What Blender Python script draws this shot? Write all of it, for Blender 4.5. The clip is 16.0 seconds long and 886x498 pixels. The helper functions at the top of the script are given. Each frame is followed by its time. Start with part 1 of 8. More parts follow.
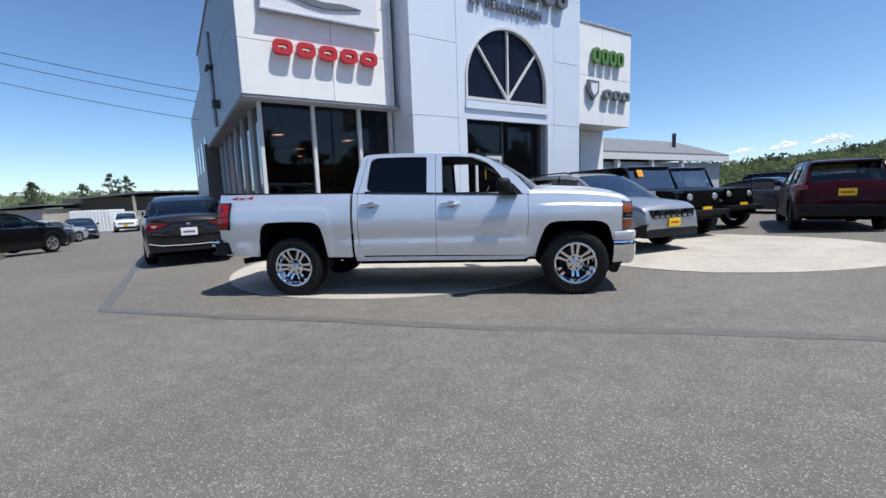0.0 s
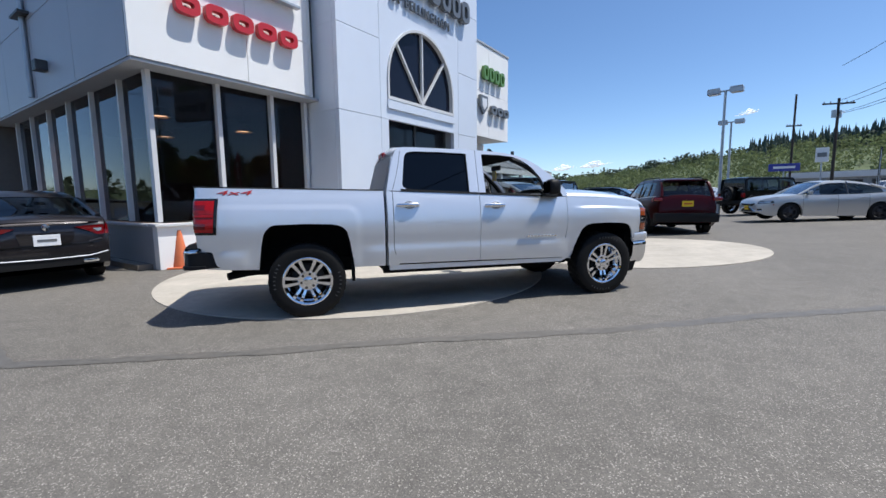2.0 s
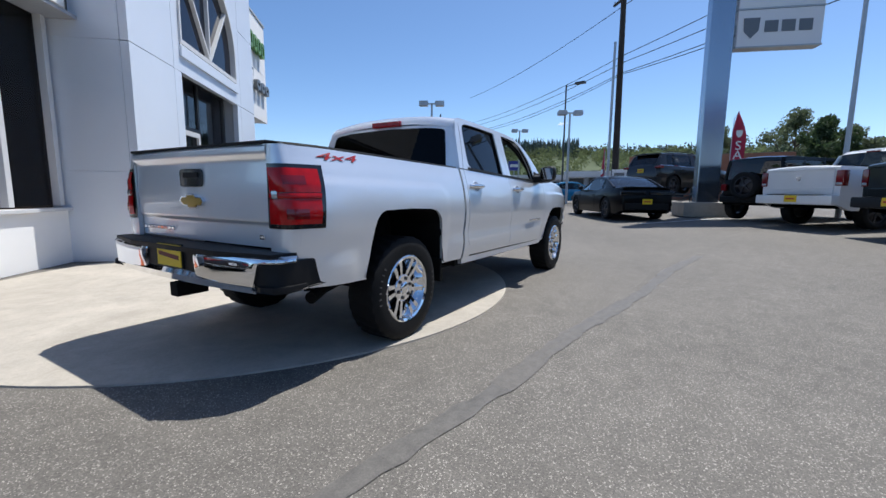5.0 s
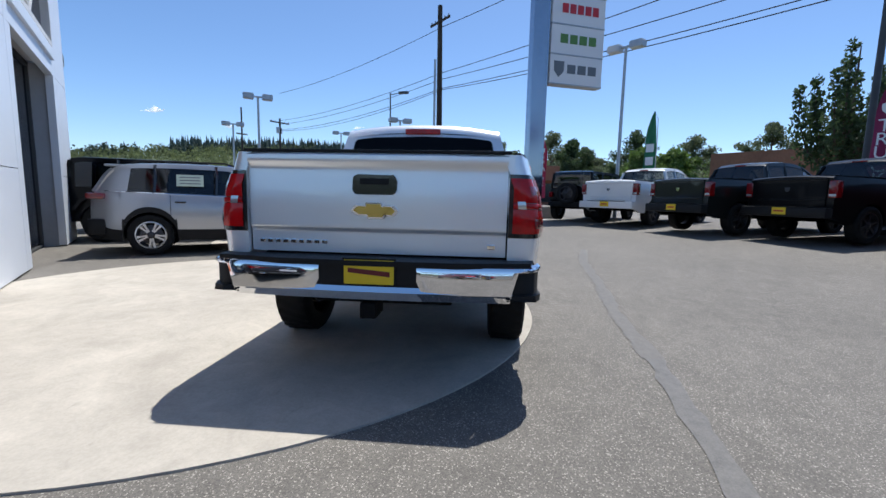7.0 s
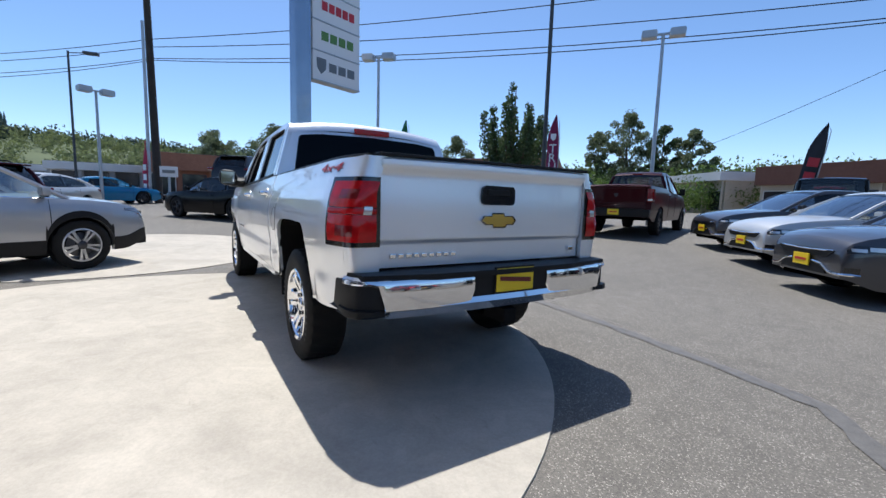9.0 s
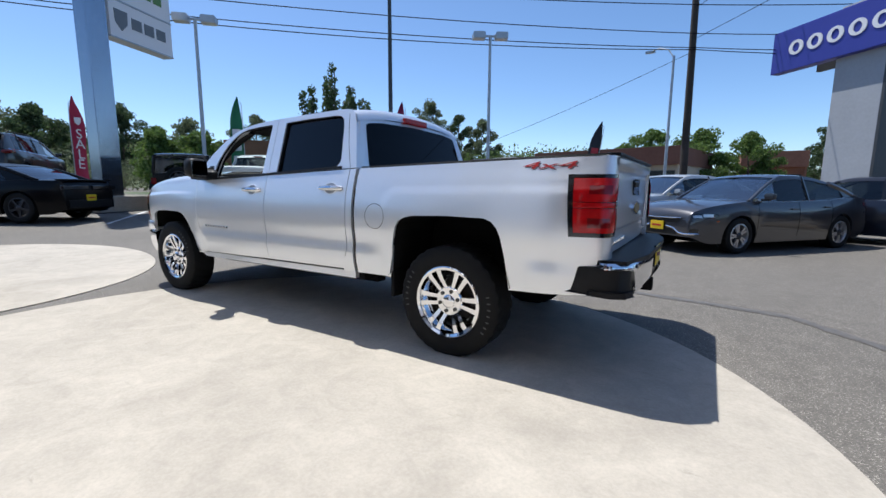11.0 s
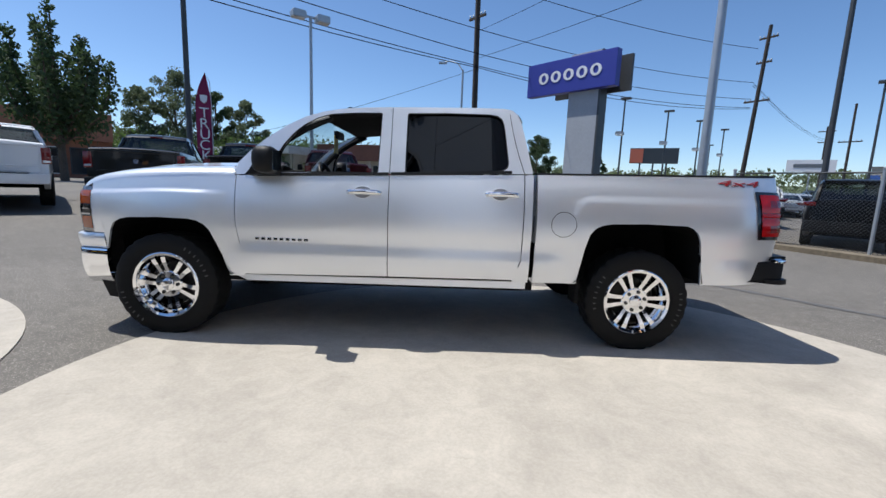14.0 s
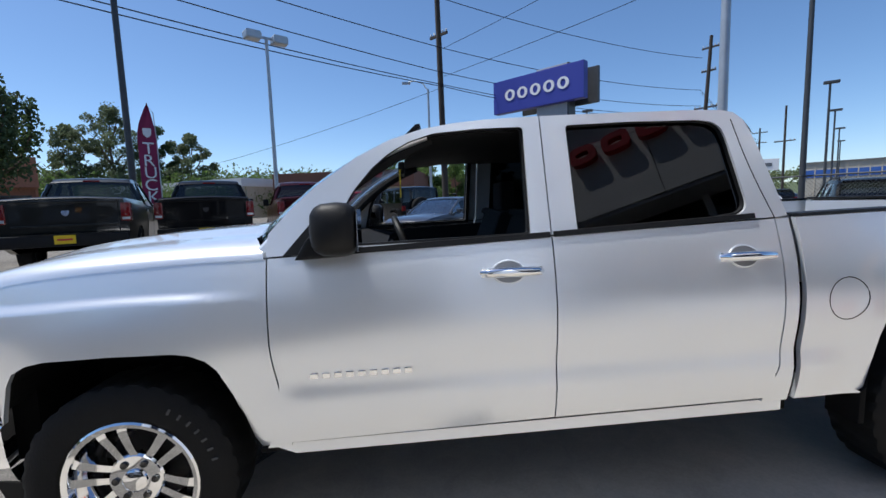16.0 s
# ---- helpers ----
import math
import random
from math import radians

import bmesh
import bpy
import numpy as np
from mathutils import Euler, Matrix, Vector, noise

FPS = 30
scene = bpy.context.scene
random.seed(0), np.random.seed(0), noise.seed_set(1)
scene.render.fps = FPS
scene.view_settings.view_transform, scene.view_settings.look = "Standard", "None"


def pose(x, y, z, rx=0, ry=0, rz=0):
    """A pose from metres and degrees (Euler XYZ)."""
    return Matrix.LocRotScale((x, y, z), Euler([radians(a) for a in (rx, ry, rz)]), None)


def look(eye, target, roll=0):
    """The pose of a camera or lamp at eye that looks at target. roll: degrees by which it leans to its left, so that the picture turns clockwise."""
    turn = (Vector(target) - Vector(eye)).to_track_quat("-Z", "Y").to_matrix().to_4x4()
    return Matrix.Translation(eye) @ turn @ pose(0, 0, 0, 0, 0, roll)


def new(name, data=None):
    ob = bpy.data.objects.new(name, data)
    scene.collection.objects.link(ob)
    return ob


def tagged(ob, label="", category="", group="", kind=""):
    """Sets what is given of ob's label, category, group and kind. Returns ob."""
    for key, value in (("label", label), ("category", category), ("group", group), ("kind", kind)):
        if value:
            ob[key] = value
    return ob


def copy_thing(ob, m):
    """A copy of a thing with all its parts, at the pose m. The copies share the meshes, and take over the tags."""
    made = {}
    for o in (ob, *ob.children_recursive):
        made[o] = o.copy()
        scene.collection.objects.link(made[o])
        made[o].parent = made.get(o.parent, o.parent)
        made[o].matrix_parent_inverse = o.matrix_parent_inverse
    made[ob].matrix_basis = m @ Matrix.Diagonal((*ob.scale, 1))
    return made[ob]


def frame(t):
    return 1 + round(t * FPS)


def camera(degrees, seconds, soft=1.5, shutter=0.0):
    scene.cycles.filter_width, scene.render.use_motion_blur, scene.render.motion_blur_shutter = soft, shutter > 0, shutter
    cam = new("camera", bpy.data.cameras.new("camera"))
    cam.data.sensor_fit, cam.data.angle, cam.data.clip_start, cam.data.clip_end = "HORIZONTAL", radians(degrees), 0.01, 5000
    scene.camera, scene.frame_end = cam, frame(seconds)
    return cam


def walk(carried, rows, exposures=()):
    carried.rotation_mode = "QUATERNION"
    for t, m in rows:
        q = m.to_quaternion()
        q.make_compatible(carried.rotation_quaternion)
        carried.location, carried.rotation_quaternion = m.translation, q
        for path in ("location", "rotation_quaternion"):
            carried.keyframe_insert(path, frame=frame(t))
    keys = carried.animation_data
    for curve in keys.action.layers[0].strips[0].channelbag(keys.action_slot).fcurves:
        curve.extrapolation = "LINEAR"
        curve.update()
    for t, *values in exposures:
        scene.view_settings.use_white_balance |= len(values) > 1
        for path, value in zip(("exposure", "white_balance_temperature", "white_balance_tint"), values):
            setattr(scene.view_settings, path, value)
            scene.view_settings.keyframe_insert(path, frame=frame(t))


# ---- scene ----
cam = camera(92.4, 16.0)
PATH = [
    (0, (0.866, -6.26, 1.297), (0.616, -4.293, 1.04), -2.1),
    (0.5, (0.182, -6.289, 1.302), (0.221, -4.31, 1.014), -3.5),
    (1, (-0.449, -6.12, 1.268), (-0.213, -4.15, 1.017), -2.5),
    (1.5, (-1.064, -5.933, 1.264), (-0.594, -4.007, 0.998), -2.2),
    (2, (-1.653, -5.607, 1.254), (-1.111, -3.696, 1.017), -0.7),
    (2.5, (-2.201, -5.236, 1.233), (-1.474, -3.385, 1.021), -0.2),
    (3, (-2.749, -4.758, 1.192), (-1.843, -2.988, 0.973), 0.6),
    (3.5, (-3.261, -4.347, 1.188), (-2.118, -2.717, 0.993), -1.3),
    (4, (-3.669, -3.811, 1.161), (-2.376, -2.305, 0.916), -0.2),
    (4.5, (-4.063, -3.357, 1.15), (-2.539, -2.083, 0.923), 0.9),
    (5, (-4.39, -2.848, 1.132), (-2.701, -1.811, 0.865), 0.5),
    (5.2, (-4.516, -2.647, 1.136), (-2.784, -1.673, 0.913), 2.3),
    (7.3, (-5.348, -0.256, 1.144), (-3.361, -0.242, 0.913), 1.7),
    (7.5, (-5.356, -0.017, 1.141), (-3.37, -0.118, 0.93), 2.3),
    (8, (-5.313, 0.558, 1.141), (-3.39, 0.071, 0.882), 1.2),
    (8.5, (-5.116, 1.112, 1.169), (-3.27, 0.369, 0.966), 1.2),
    (9, (-4.902, 1.657, 1.173), (-3.218, 0.602, 0.943), 1.7),
    (9.5, (-4.546, 2.136, 1.173), (-2.991, 0.903, 0.922), 2.8),
    (10, (-4.183, 2.605, 1.181), (-2.812, 1.178, 0.897), 2.2),
    (10.2, (-4.031, 2.781, 1.179), (-2.724, 1.295, 0.891), 1.2),
    (12.3, (-1.998, 4.143, 1.241), (-1.381, 2.261, 0.962), 0.1),
    (12.5, (-1.791, 4.182, 1.227), (-1.227, 2.285, 0.941), -0.7),
    (13, (-1.288, 4.233, 1.238), (-0.902, 2.288, 0.975), 1.5),
    (13.5, (-0.776, 4.275, 1.253), (-0.646, 2.305, 0.934), 1.3),
    (14, (-0.29, 4.158, 1.25), (-0.298, 2.181, 0.946), 2.2),
    (14.5, (0.142, 3.976, 1.274), (-0.039, 2.026, 0.868), 0.5),
    (15, (0.457, 3.559, 1.313), (0.339, 1.592, 0.968), 0.1),
    (15.5, (0.695, 3.112, 1.382), (0.565, 1.148, 1.029), -0.3),
    (16, (0.739, 2.63, 1.447), (0.545, 0.651, 1.235), -1.8),
]
walk(cam, [(t, look(eye, target, roll)) for t, eye, target, roll in PATH], [(0, 0.15, 6250, 9), (5, 0.15, 6250, 9), (7.5, 0.22, 6200, 9), (10.2, 0.28, 6200, 9), (12.3, 0.06, 6250, 9), (16, 0.06, 6250, 9)])

# ---------------- light ----------------
SUN = Vector((0.386, -0.118, 0.915)).normalized()
world = bpy.data.worlds.new("sky")
scene.world = world
world.use_nodes = True
wn = world.node_tree.nodes
wl = world.node_tree.links
sky = wn.new("ShaderNodeTexSky")
sky.sky_type = "NISHITA"
sky.sun_disc = False
sky.sun_elevation = math.asin(SUN.z)
sky.sun_rotation = math.atan2(SUN.x, SUN.y)
sky.altitude = 50
sky.air_density = 0.75
sky.dust_density = 0.45
sky.ozone_density = 2.6
hs = wn.new("ShaderNodeHueSaturation")
hs.inputs["Saturation"].default_value = 1.1
wl.new(sky.outputs[0], hs.inputs["Color"])
wl.new(hs.outputs[0], wn["Background"].inputs[0])
wn["Background"].inputs[1].default_value = 0.15

sun_data = bpy.data.lights.new("sun", "SUN")
sun_data.energy = 5.0
sun_data.angle = radians(0.53)
sun_data.color = (1.0, 0.96, 0.9)
sun = new("sun", sun_data)
sun.matrix_world = look(SUN * 60, (0, 0, 0))


# ---------------- materials ----------------
def mat(name, color, rough=0.5, metal=0.0, var=0.0, scale=8.0, bump=0.0, bscale=60.0, coat=0.0, spec=0.5, island=0.0):
    m = bpy.data.materials.new(name)
    m.use_nodes = True
    nt = m.node_tree
    b = nt.nodes["Principled BSDF"]
    b.inputs["Base Color"].default_value = (*color, 1)
    b.inputs["Roughness"].default_value = rough
    b.inputs["Metallic"].default_value = metal
    b.inputs["Coat Weight"].default_value = coat
    b.inputs["Coat Roughness"].default_value = 0.03
    b.inputs["Specular IOR Level"].default_value = spec
    co = nt.nodes.new("ShaderNodeTexCoord")
    if var:
        n1 = nt.nodes.new("ShaderNodeTexNoise")
        n1.inputs["Scale"].default_value = scale
        n1.inputs["Detail"].default_value = 6
        n2 = nt.nodes.new("ShaderNodeTexNoise")
        n2.inputs["Scale"].default_value = scale * 0.13
        n2.inputs["Detail"].default_value = 3
        ad = nt.nodes.new("ShaderNodeMath")
        ad.operation = "ADD"
        mr = nt.nodes.new("ShaderNodeMapRange")
        mr.inputs["From Min"].default_value = 0.6
        mr.inputs["From Max"].default_value = 1.4
        mr.inputs["To Min"].default_value = 1 - var
        mr.inputs["To Max"].default_value = 1 + var
        mx = nt.nodes.new("ShaderNodeVectorMath")
        mx.operation = "SCALE"
        mx.inputs[0].default_value = color
        nt.links.new(co.outputs["Object"], n1.inputs["Vector"])
        nt.links.new(co.outputs["Object"], n2.inputs["Vector"])
        nt.links.new(n1.outputs["Fac"], ad.inputs[0])
        nt.links.new(n2.outputs["Fac"], ad.inputs[1])
        nt.links.new(ad.outputs[0], mr.inputs["Value"])
        last = mr.outputs[0]
        if island:
            ge = nt.nodes.new("ShaderNodeNewGeometry")
            m2 = nt.nodes.new("ShaderNodeMapRange")
            m2.inputs["To Min"].default_value = 1 - island
            m2.inputs["To Max"].default_value = 1 + island
            mu = nt.nodes.new("ShaderNodeMath")
            mu.operation = "MULTIPLY"
            nt.links.new(ge.outputs["Random Per Island"], m2.inputs["Value"])
            nt.links.new(m2.outputs[0], mu.inputs[0])
            nt.links.new(last, mu.inputs[1])
            last = mu.outputs[0]
        nt.links.new(last, mx.inputs["Scale"])
        nt.links.new(mx.outputs[0], b.inputs["Base Color"])
    if bump:
        n3 = nt.nodes.new("ShaderNodeTexNoise")
        n3.inputs["Scale"].default_value = bscale
        n3.inputs["Detail"].default_value = 4
        bp = nt.nodes.new("ShaderNodeBump")
        bp.inputs["Strength"].default_value = bump
        bp.inputs["Distance"].default_value = 0.01
        nt.links.new(co.outputs["Object"], n3.inputs["Vector"])
        nt.links.new(n3.outputs["Fac"], bp.inputs["Height"])
        nt.links.new(bp.outputs[0], b.inputs["Normal"])
    return m


def glass_mat(name, tint, gloss=0.025):
    """A thin pane: tinted see-through with a clear reflection that grows at grazing angles."""
    m = bpy.data.materials.new(name)
    m.use_nodes = True
    nt = m.node_tree
    nt.nodes.clear()
    out = nt.nodes.new("ShaderNodeOutputMaterial")
    tr = nt.nodes.new("ShaderNodeBsdfTransparent")
    tr.inputs[0].default_value = (*tint, 1)
    gl = nt.nodes.new("ShaderNodeBsdfGlossy")
    gl.inputs["Roughness"].default_value = 0.01
    gl.inputs["Color"].default_value = (0.95, 0.97, 1, 1)
    lw = nt.nodes.new("ShaderNodeLayerWeight")
    pw = nt.nodes.new("ShaderNodeMath")
    pw.operation = "POWER"
    pw.inputs[1].default_value = 5
    fr = nt.nodes.new("ShaderNodeMath")
    fr.operation = "MULTIPLY_ADD"
    fr.inputs[1].default_value = 0.93
    fr.inputs[2].default_value = gloss
    nt.links.new(lw.outputs["Facing"], pw.inputs[0])
    nt.links.new(pw.outputs[0], fr.inputs[0])
    mx = nt.nodes.new("ShaderNodeMixShader")
    nt.links.new(fr.outputs[0], mx.inputs[0])
    nt.links.new(tr.outputs[0], mx.inputs[1])
    nt.links.new(gl.outputs[0], mx.inputs[2])
    nt.links.new(mx.outputs[0], out.inputs[0])
    return m


def paint(name, color, metal=0.35, rough=0.32, coat=0.7, spec=0.15):
    return mat(name, color, rough, metal, var=0.03, scale=3, coat=coat, spec=spec)


def asphalt_mat():
    m = mat("asphalt", (0.1, 0.098, 0.096), 0.8, spec=0.35)
    nt = m.node_tree
    b = nt.nodes["Principled BSDF"]
    co = nt.nodes["Texture Coordinate"]
    # pale and dark stones in the binder
    vo = nt.nodes.new("ShaderNodeTexVoronoi")
    vo.inputs["Scale"].default_value = 175
    ramp = nt.nodes.new("ShaderNodeValToRGB")
    ramp.color_ramp.elements[0].position = 0.0
    ramp.color_ramp.elements[0].color = (0.1, 0.091, 0.079, 1)
    e = ramp.color_ramp.elements.new(0.45)
    e.color = (0.138, 0.126, 0.109, 1)
    e = ramp.color_ramp.elements.new(0.88)
    e.color = (0.165, 0.15, 0.13, 1)
    ramp.color_ramp.elements[-1].position = 1.0
    ramp.color_ramp.elements[-1].color = (0.4, 0.37, 0.32, 1)
    sep = nt.nodes.new("ShaderNodeSeparateColor")
    nt.links.new(co.outputs["Object"], vo.inputs["Vector"])
    nt.links.new(vo.outputs["Color"], sep.inputs[0])
    nt.links.new(sep.outputs[0], ramp.inputs[0])
    # broad patches: traffic polish and old stains
    n1 = nt.nodes.new("ShaderNodeTexNoise")
    n1.inputs["Scale"].default_value = 0.35
    n1.inputs["Detail"].default_value = 6
    n2 = nt.nodes.new("ShaderNodeTexNoise")
    n2.inputs["Scale"].default_value = 5
    n2.inputs["Detail"].default_value = 8
    ad = nt.nodes.new("ShaderNodeMath")
    ad.operation = "ADD"
    mr = nt.nodes.new("ShaderNodeMapRange")
    mr.inputs["From Min"].default_value = 0.7
    mr.inputs["From Max"].default_value = 1.3
    mr.inputs["To Min"].default_value = 0.82
    mr.inputs["To Max"].default_value = 1.16
    sc = nt.nodes.new("ShaderNodeVectorMath")
    sc.operation = "SCALE"
    for n in (n1, n2):
        nt.links.new(co.outputs["Object"], n.inputs["Vector"])
    nt.links.new(n1.outputs["Fac"], ad.inputs[0])
    nt.links.new(n2.outputs["Fac"], ad.inputs[1])
    nt.links.new(ad.outputs[0], mr.inputs["Value"])
    nt.links.new(ramp.outputs[0], sc.inputs[0])
    nt.links.new(mr.outputs[0], sc.inputs["Scale"])
    nt.links.new(sc.outputs[0], b.inputs["Base Color"])
    bp = nt.nodes.new("ShaderNodeBump")
    bp.inputs["Strength"].default_value = 0.16
    bp.inputs["Distance"].default_value = 0.004
    nt.links.new(vo.outputs["Distance"], bp.inputs["Height"])
    nt.links.new(bp.outputs[0], b.inputs["Normal"])
    return m


def concrete_mat():
    """Trowelled concrete: cloudy patches, darker stains and fine grit."""
    m = mat("concrete", (0.425, 0.385, 0.325), 0.85, bump=0.15, bscale=220, spec=0.3)
    nt = m.node_tree
    b = nt.nodes["Principled BSDF"]
    co = nt.nodes["Texture Coordinate"]
    last = None
    for scale, detail, dist, lo, hi in ((0.9, 8, 0.8, 0.9, 1.1), (4.5, 9, 1.2, 0.93, 1.06), (60, 3, 0.0, 0.95, 1.05)):
        n = nt.nodes.new("ShaderNodeTexNoise")
        n.inputs["Scale"].default_value = scale
        n.inputs["Detail"].default_value = detail
        n.inputs["Distortion"].default_value = dist
        n.inputs["Roughness"].default_value = 0.62
        mr = nt.nodes.new("ShaderNodeMapRange")
        mr.inputs["From Min"].default_value = 0.36
        mr.inputs["From Max"].default_value = 0.64
        mr.inputs["To Min"].default_value = lo
        mr.inputs["To Max"].default_value = hi
        nt.links.new(co.outputs["Object"], n.inputs["Vector"])
        nt.links.new(n.outputs["Fac"], mr.inputs["Value"])
        if last is None:
            last = mr.outputs[0]
        else:
            mu = nt.nodes.new("ShaderNodeMath")
            mu.operation = "MULTIPLY"
            nt.links.new(last, mu.inputs[0])
            nt.links.new(mr.outputs[0], mu.inputs[1])
            last = mu.outputs[0]
    # small scuffs and tyre marks, thinly scattered
    n = nt.nodes.new("ShaderNodeTexNoise")
    n.inputs["Scale"].default_value = 7
    n.inputs["Detail"].default_value = 10
    n.inputs["Roughness"].default_value = 0.7
    mp = nt.nodes.new("ShaderNodeMapping")
    mp.inputs["Rotation"].default_value = (0, 0, 0.5)
    mp.inputs["Scale"].default_value = (0.5, 1.4, 1)
    mr = nt.nodes.new("ShaderNodeMapRange")
    mr.inputs["From Min"].default_value = 0.64
    mr.inputs["From Max"].default_value = 0.72
    mr.inputs["To Min"].default_value = 1.0
    mr.inputs["To Max"].default_value = 0.8
    nt.links.new(co.outputs["Object"], mp.inputs["Vector"])
    nt.links.new(mp.outputs[0], n.inputs["Vector"])
    nt.links.new(n.outputs["Fac"], mr.inputs["Value"])
    mu = nt.nodes.new("ShaderNodeMath")
    mu.operation = "MULTIPLY"
    nt.links.new(last, mu.inputs[0])
    nt.links.new(mr.outputs[0], mu.inputs[1])
    last = mu.outputs[0]
    sc = nt.nodes.new("ShaderNodeVectorMath")
    sc.operation = "SCALE"
    sc.inputs[0].default_value = (0.425, 0.385, 0.325)
    nt.links.new(last, sc.inputs["Scale"])
    nt.links.new(sc.outputs[0], b.inputs["Base Color"])
    return m


ASPHALT = asphalt_mat()
CONCRETE = concrete_mat()
DARKTAR = mat("dark_seam", (0.119, 0.11, 0.097), 0.5, spec=0.45, var=0.35, scale=110, bump=0.12, bscale=150)
TAR = mat("worn_seam", (0.13, 0.119, 0.104), 0.55, spec=0.4, var=0.3, scale=110, bump=0.1, bscale=150)
SILVER = mat("silver_paint", (0.82, 0.845, 0.875), 0.32, 0.55, var=0.015, scale=3, coat=1.0)
CHROME = mat("chrome", (0.82, 0.83, 0.85), 0.05, 1.0)
MIRRORGLASS = mat("mirror_glass", (0.25, 0.26, 0.28), 0.05, 1.0)
BLACKPL = mat("black_plastic", (0.011, 0.011, 0.0115), 0.5, spec=0.2, var=0.15, scale=30, bump=0.08, bscale=400)
GLOSSBLK = mat("gloss_black", (0.01, 0.01, 0.011), 0.12, coat=0.6)
RUBBER = mat("tyre_rubber", (0.009, 0.009, 0.009), 0.7, spec=0.2, var=0.15, scale=20, bump=0.2, bscale=150)
WHITELET = mat("tyre_lettering", (0.075, 0.075, 0.072), 0.8, var=0.1)
UNDER = mat("underbody", (0.008, 0.008, 0.008), 0.8, var=0.2, spec=0.1)
DIMLENS = mat("dim_red_lens", (0.2, 0.004, 0.006), 0.15, spec=0.3, coat=0.2, var=0.2, scale=18)
REDLENS = mat("red_lens", (0.43, 0.005, 0.007), 0.1, spec=0.3, coat=0.2, var=0.35, scale=18)
DARKRED = mat("dark_red_lens", (0.16, 0.002, 0.004), 0.1, coat=0.5)
CLEARLENS = mat("clear_lens", (0.6, 0.6, 0.6), 0.12, 0.6, coat=1.0)
HEADLENS = mat("head_lamp_lens", (0.2, 0.2, 0.21), 0.1, 0.7, coat=0.8, var=0.4, scale=16)
AMBER = mat("amber_lens", (0.3, 0.06, 0.012), 0.15, coat=0.5)
GOLD = mat("gold_badge", (0.62, 0.4, 0.08), 0.3, 0.6, coat=0.5)
REDDECAL = mat("red_decal", (0.45, 0.02, 0.02), 0.4)
YELLOW = mat("yellow_plate", (0.75, 0.52, 0.01), 0.45, var=0.05)
DASH = mat("grey_dashboard", (0.07, 0.07, 0.07), 0.7, var=0.15, scale=20)
INTERIOR = mat("interior_cloth", (0.014, 0.014, 0.015), 0.85, spec=0.15, var=0.2, scale=40, bump=0.2)
TINT = glass_mat("tinted_glass", (0.05, 0.055, 0.06), 0.035)
REARGLASS = glass_mat("rear_window_glass", (0.04, 0.044, 0.05), 0.014)
CLEAR = glass_mat("clear_glass", (0.72, 0.78, 0.76))
SHOW = glass_mat("showroom_glass", (0.3, 0.31, 0.33))
CARGLASS = glass_mat("dark_car_glass", (0.2, 0.225, 0.225), 0.05)
SCREEN = glass_mat("windscreen_glass", (0.66, 0.74, 0.71), 0.24)
ALLOY = mat("alloy_wheel", (0.55, 0.55, 0.56), 0.3, 0.8, coat=0.4)
DARKALLOY = mat("dark_wheel", (0.05, 0.05, 0.055), 0.35, 0.6)
WHITEPANEL = mat("white_cladding", (0.84, 0.83, 0.81), 0.55, var=0.04, scale=1.5)
GREYPANEL = mat("silver_cladding", (0.72, 0.76, 0.82), 0.4, 0.15, var=0.03, scale=1.2)
FRAMEWHITE = mat("window_frame", (0.62, 0.62, 0.62), 0.5, var=0.05)
DARKMETAL = mat("dark_metal", (0.06, 0.065, 0.07), 0.5, 0.3, var=0.15)
GALV = mat("galvanised_steel", (0.42, 0.45, 0.48), 0.45, 0.6, var=0.1, scale=6)
WOODPOLE = mat("creosoted_wood", (0.045, 0.036, 0.03), 0.9, var=0.3, scale=9, bump=0.3)
WIRE = mat("cable", (0.008, 0.008, 0.009), 0.8, spec=0.1)
ROOFSHEET = mat("grey_roof", (0.16, 0.165, 0.175), 0.7, var=0.1)
BRICK = mat("brick_cladding", (0.3, 0.13, 0.08), 0.85, var=0.2, scale=6)
TAN = mat("tan_wall", (0.45, 0.4, 0.32), 0.8, var=0.08)
SHADETAN = mat("shade_dark_wall", (0.1, 0.09, 0.07), 0.8, var=0.1)
FASCIABROWN = mat("red_brown_fascia", (0.17, 0.075, 0.05), 0.85, var=0.15, scale=4)
# cladding on the sunless side: its shade is put into a darker colour
SHADEDSIDE = mat("shade_darkened_side_cladding", (0.36, 0.38, 0.42), 0.45, 0.1, var=0.04, scale=1.2)
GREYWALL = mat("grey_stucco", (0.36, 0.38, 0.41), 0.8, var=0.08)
ORANGE = mat("orange_cone", (0.62, 0.16, 0.06), 0.6, var=0.12, scale=12)
WHITEPAINT = mat("white_paint_line", (0.6, 0.6, 0.58), 0.7, var=0.2)
LETRED = mat("red_sign", (0.5, 0.02, 0.03), 0.4)
LETGREEN = mat("green_sign", (0.1, 0.22, 0.05), 0.45, var=0.05)
LETMAROON = mat("dark_red_print", (0.14, 0.01, 0.01), 0.5)
LETGREY = mat("grey_sign", (0.16, 0.17, 0.18), 0.4, 0.3)
SIGNBLUE = mat("blue_sign", (0.035, 0.045, 0.3), 0.4, var=0.03)
SIGNWHITE = mat("white_sign", (0.75, 0.75, 0.76), 0.4)
FLAGBLACK = mat("black_flag", (0.02, 0.02, 0.025), 0.7)
FLAGPURPLE = mat("purple_flag", (0.22, 0.012, 0.065), 0.7, var=0.1)
FARLEAF = mat("far_leaf", (0.155, 0.185, 0.08), 0.8, var=0.25, scale=0.05, island=0.25)
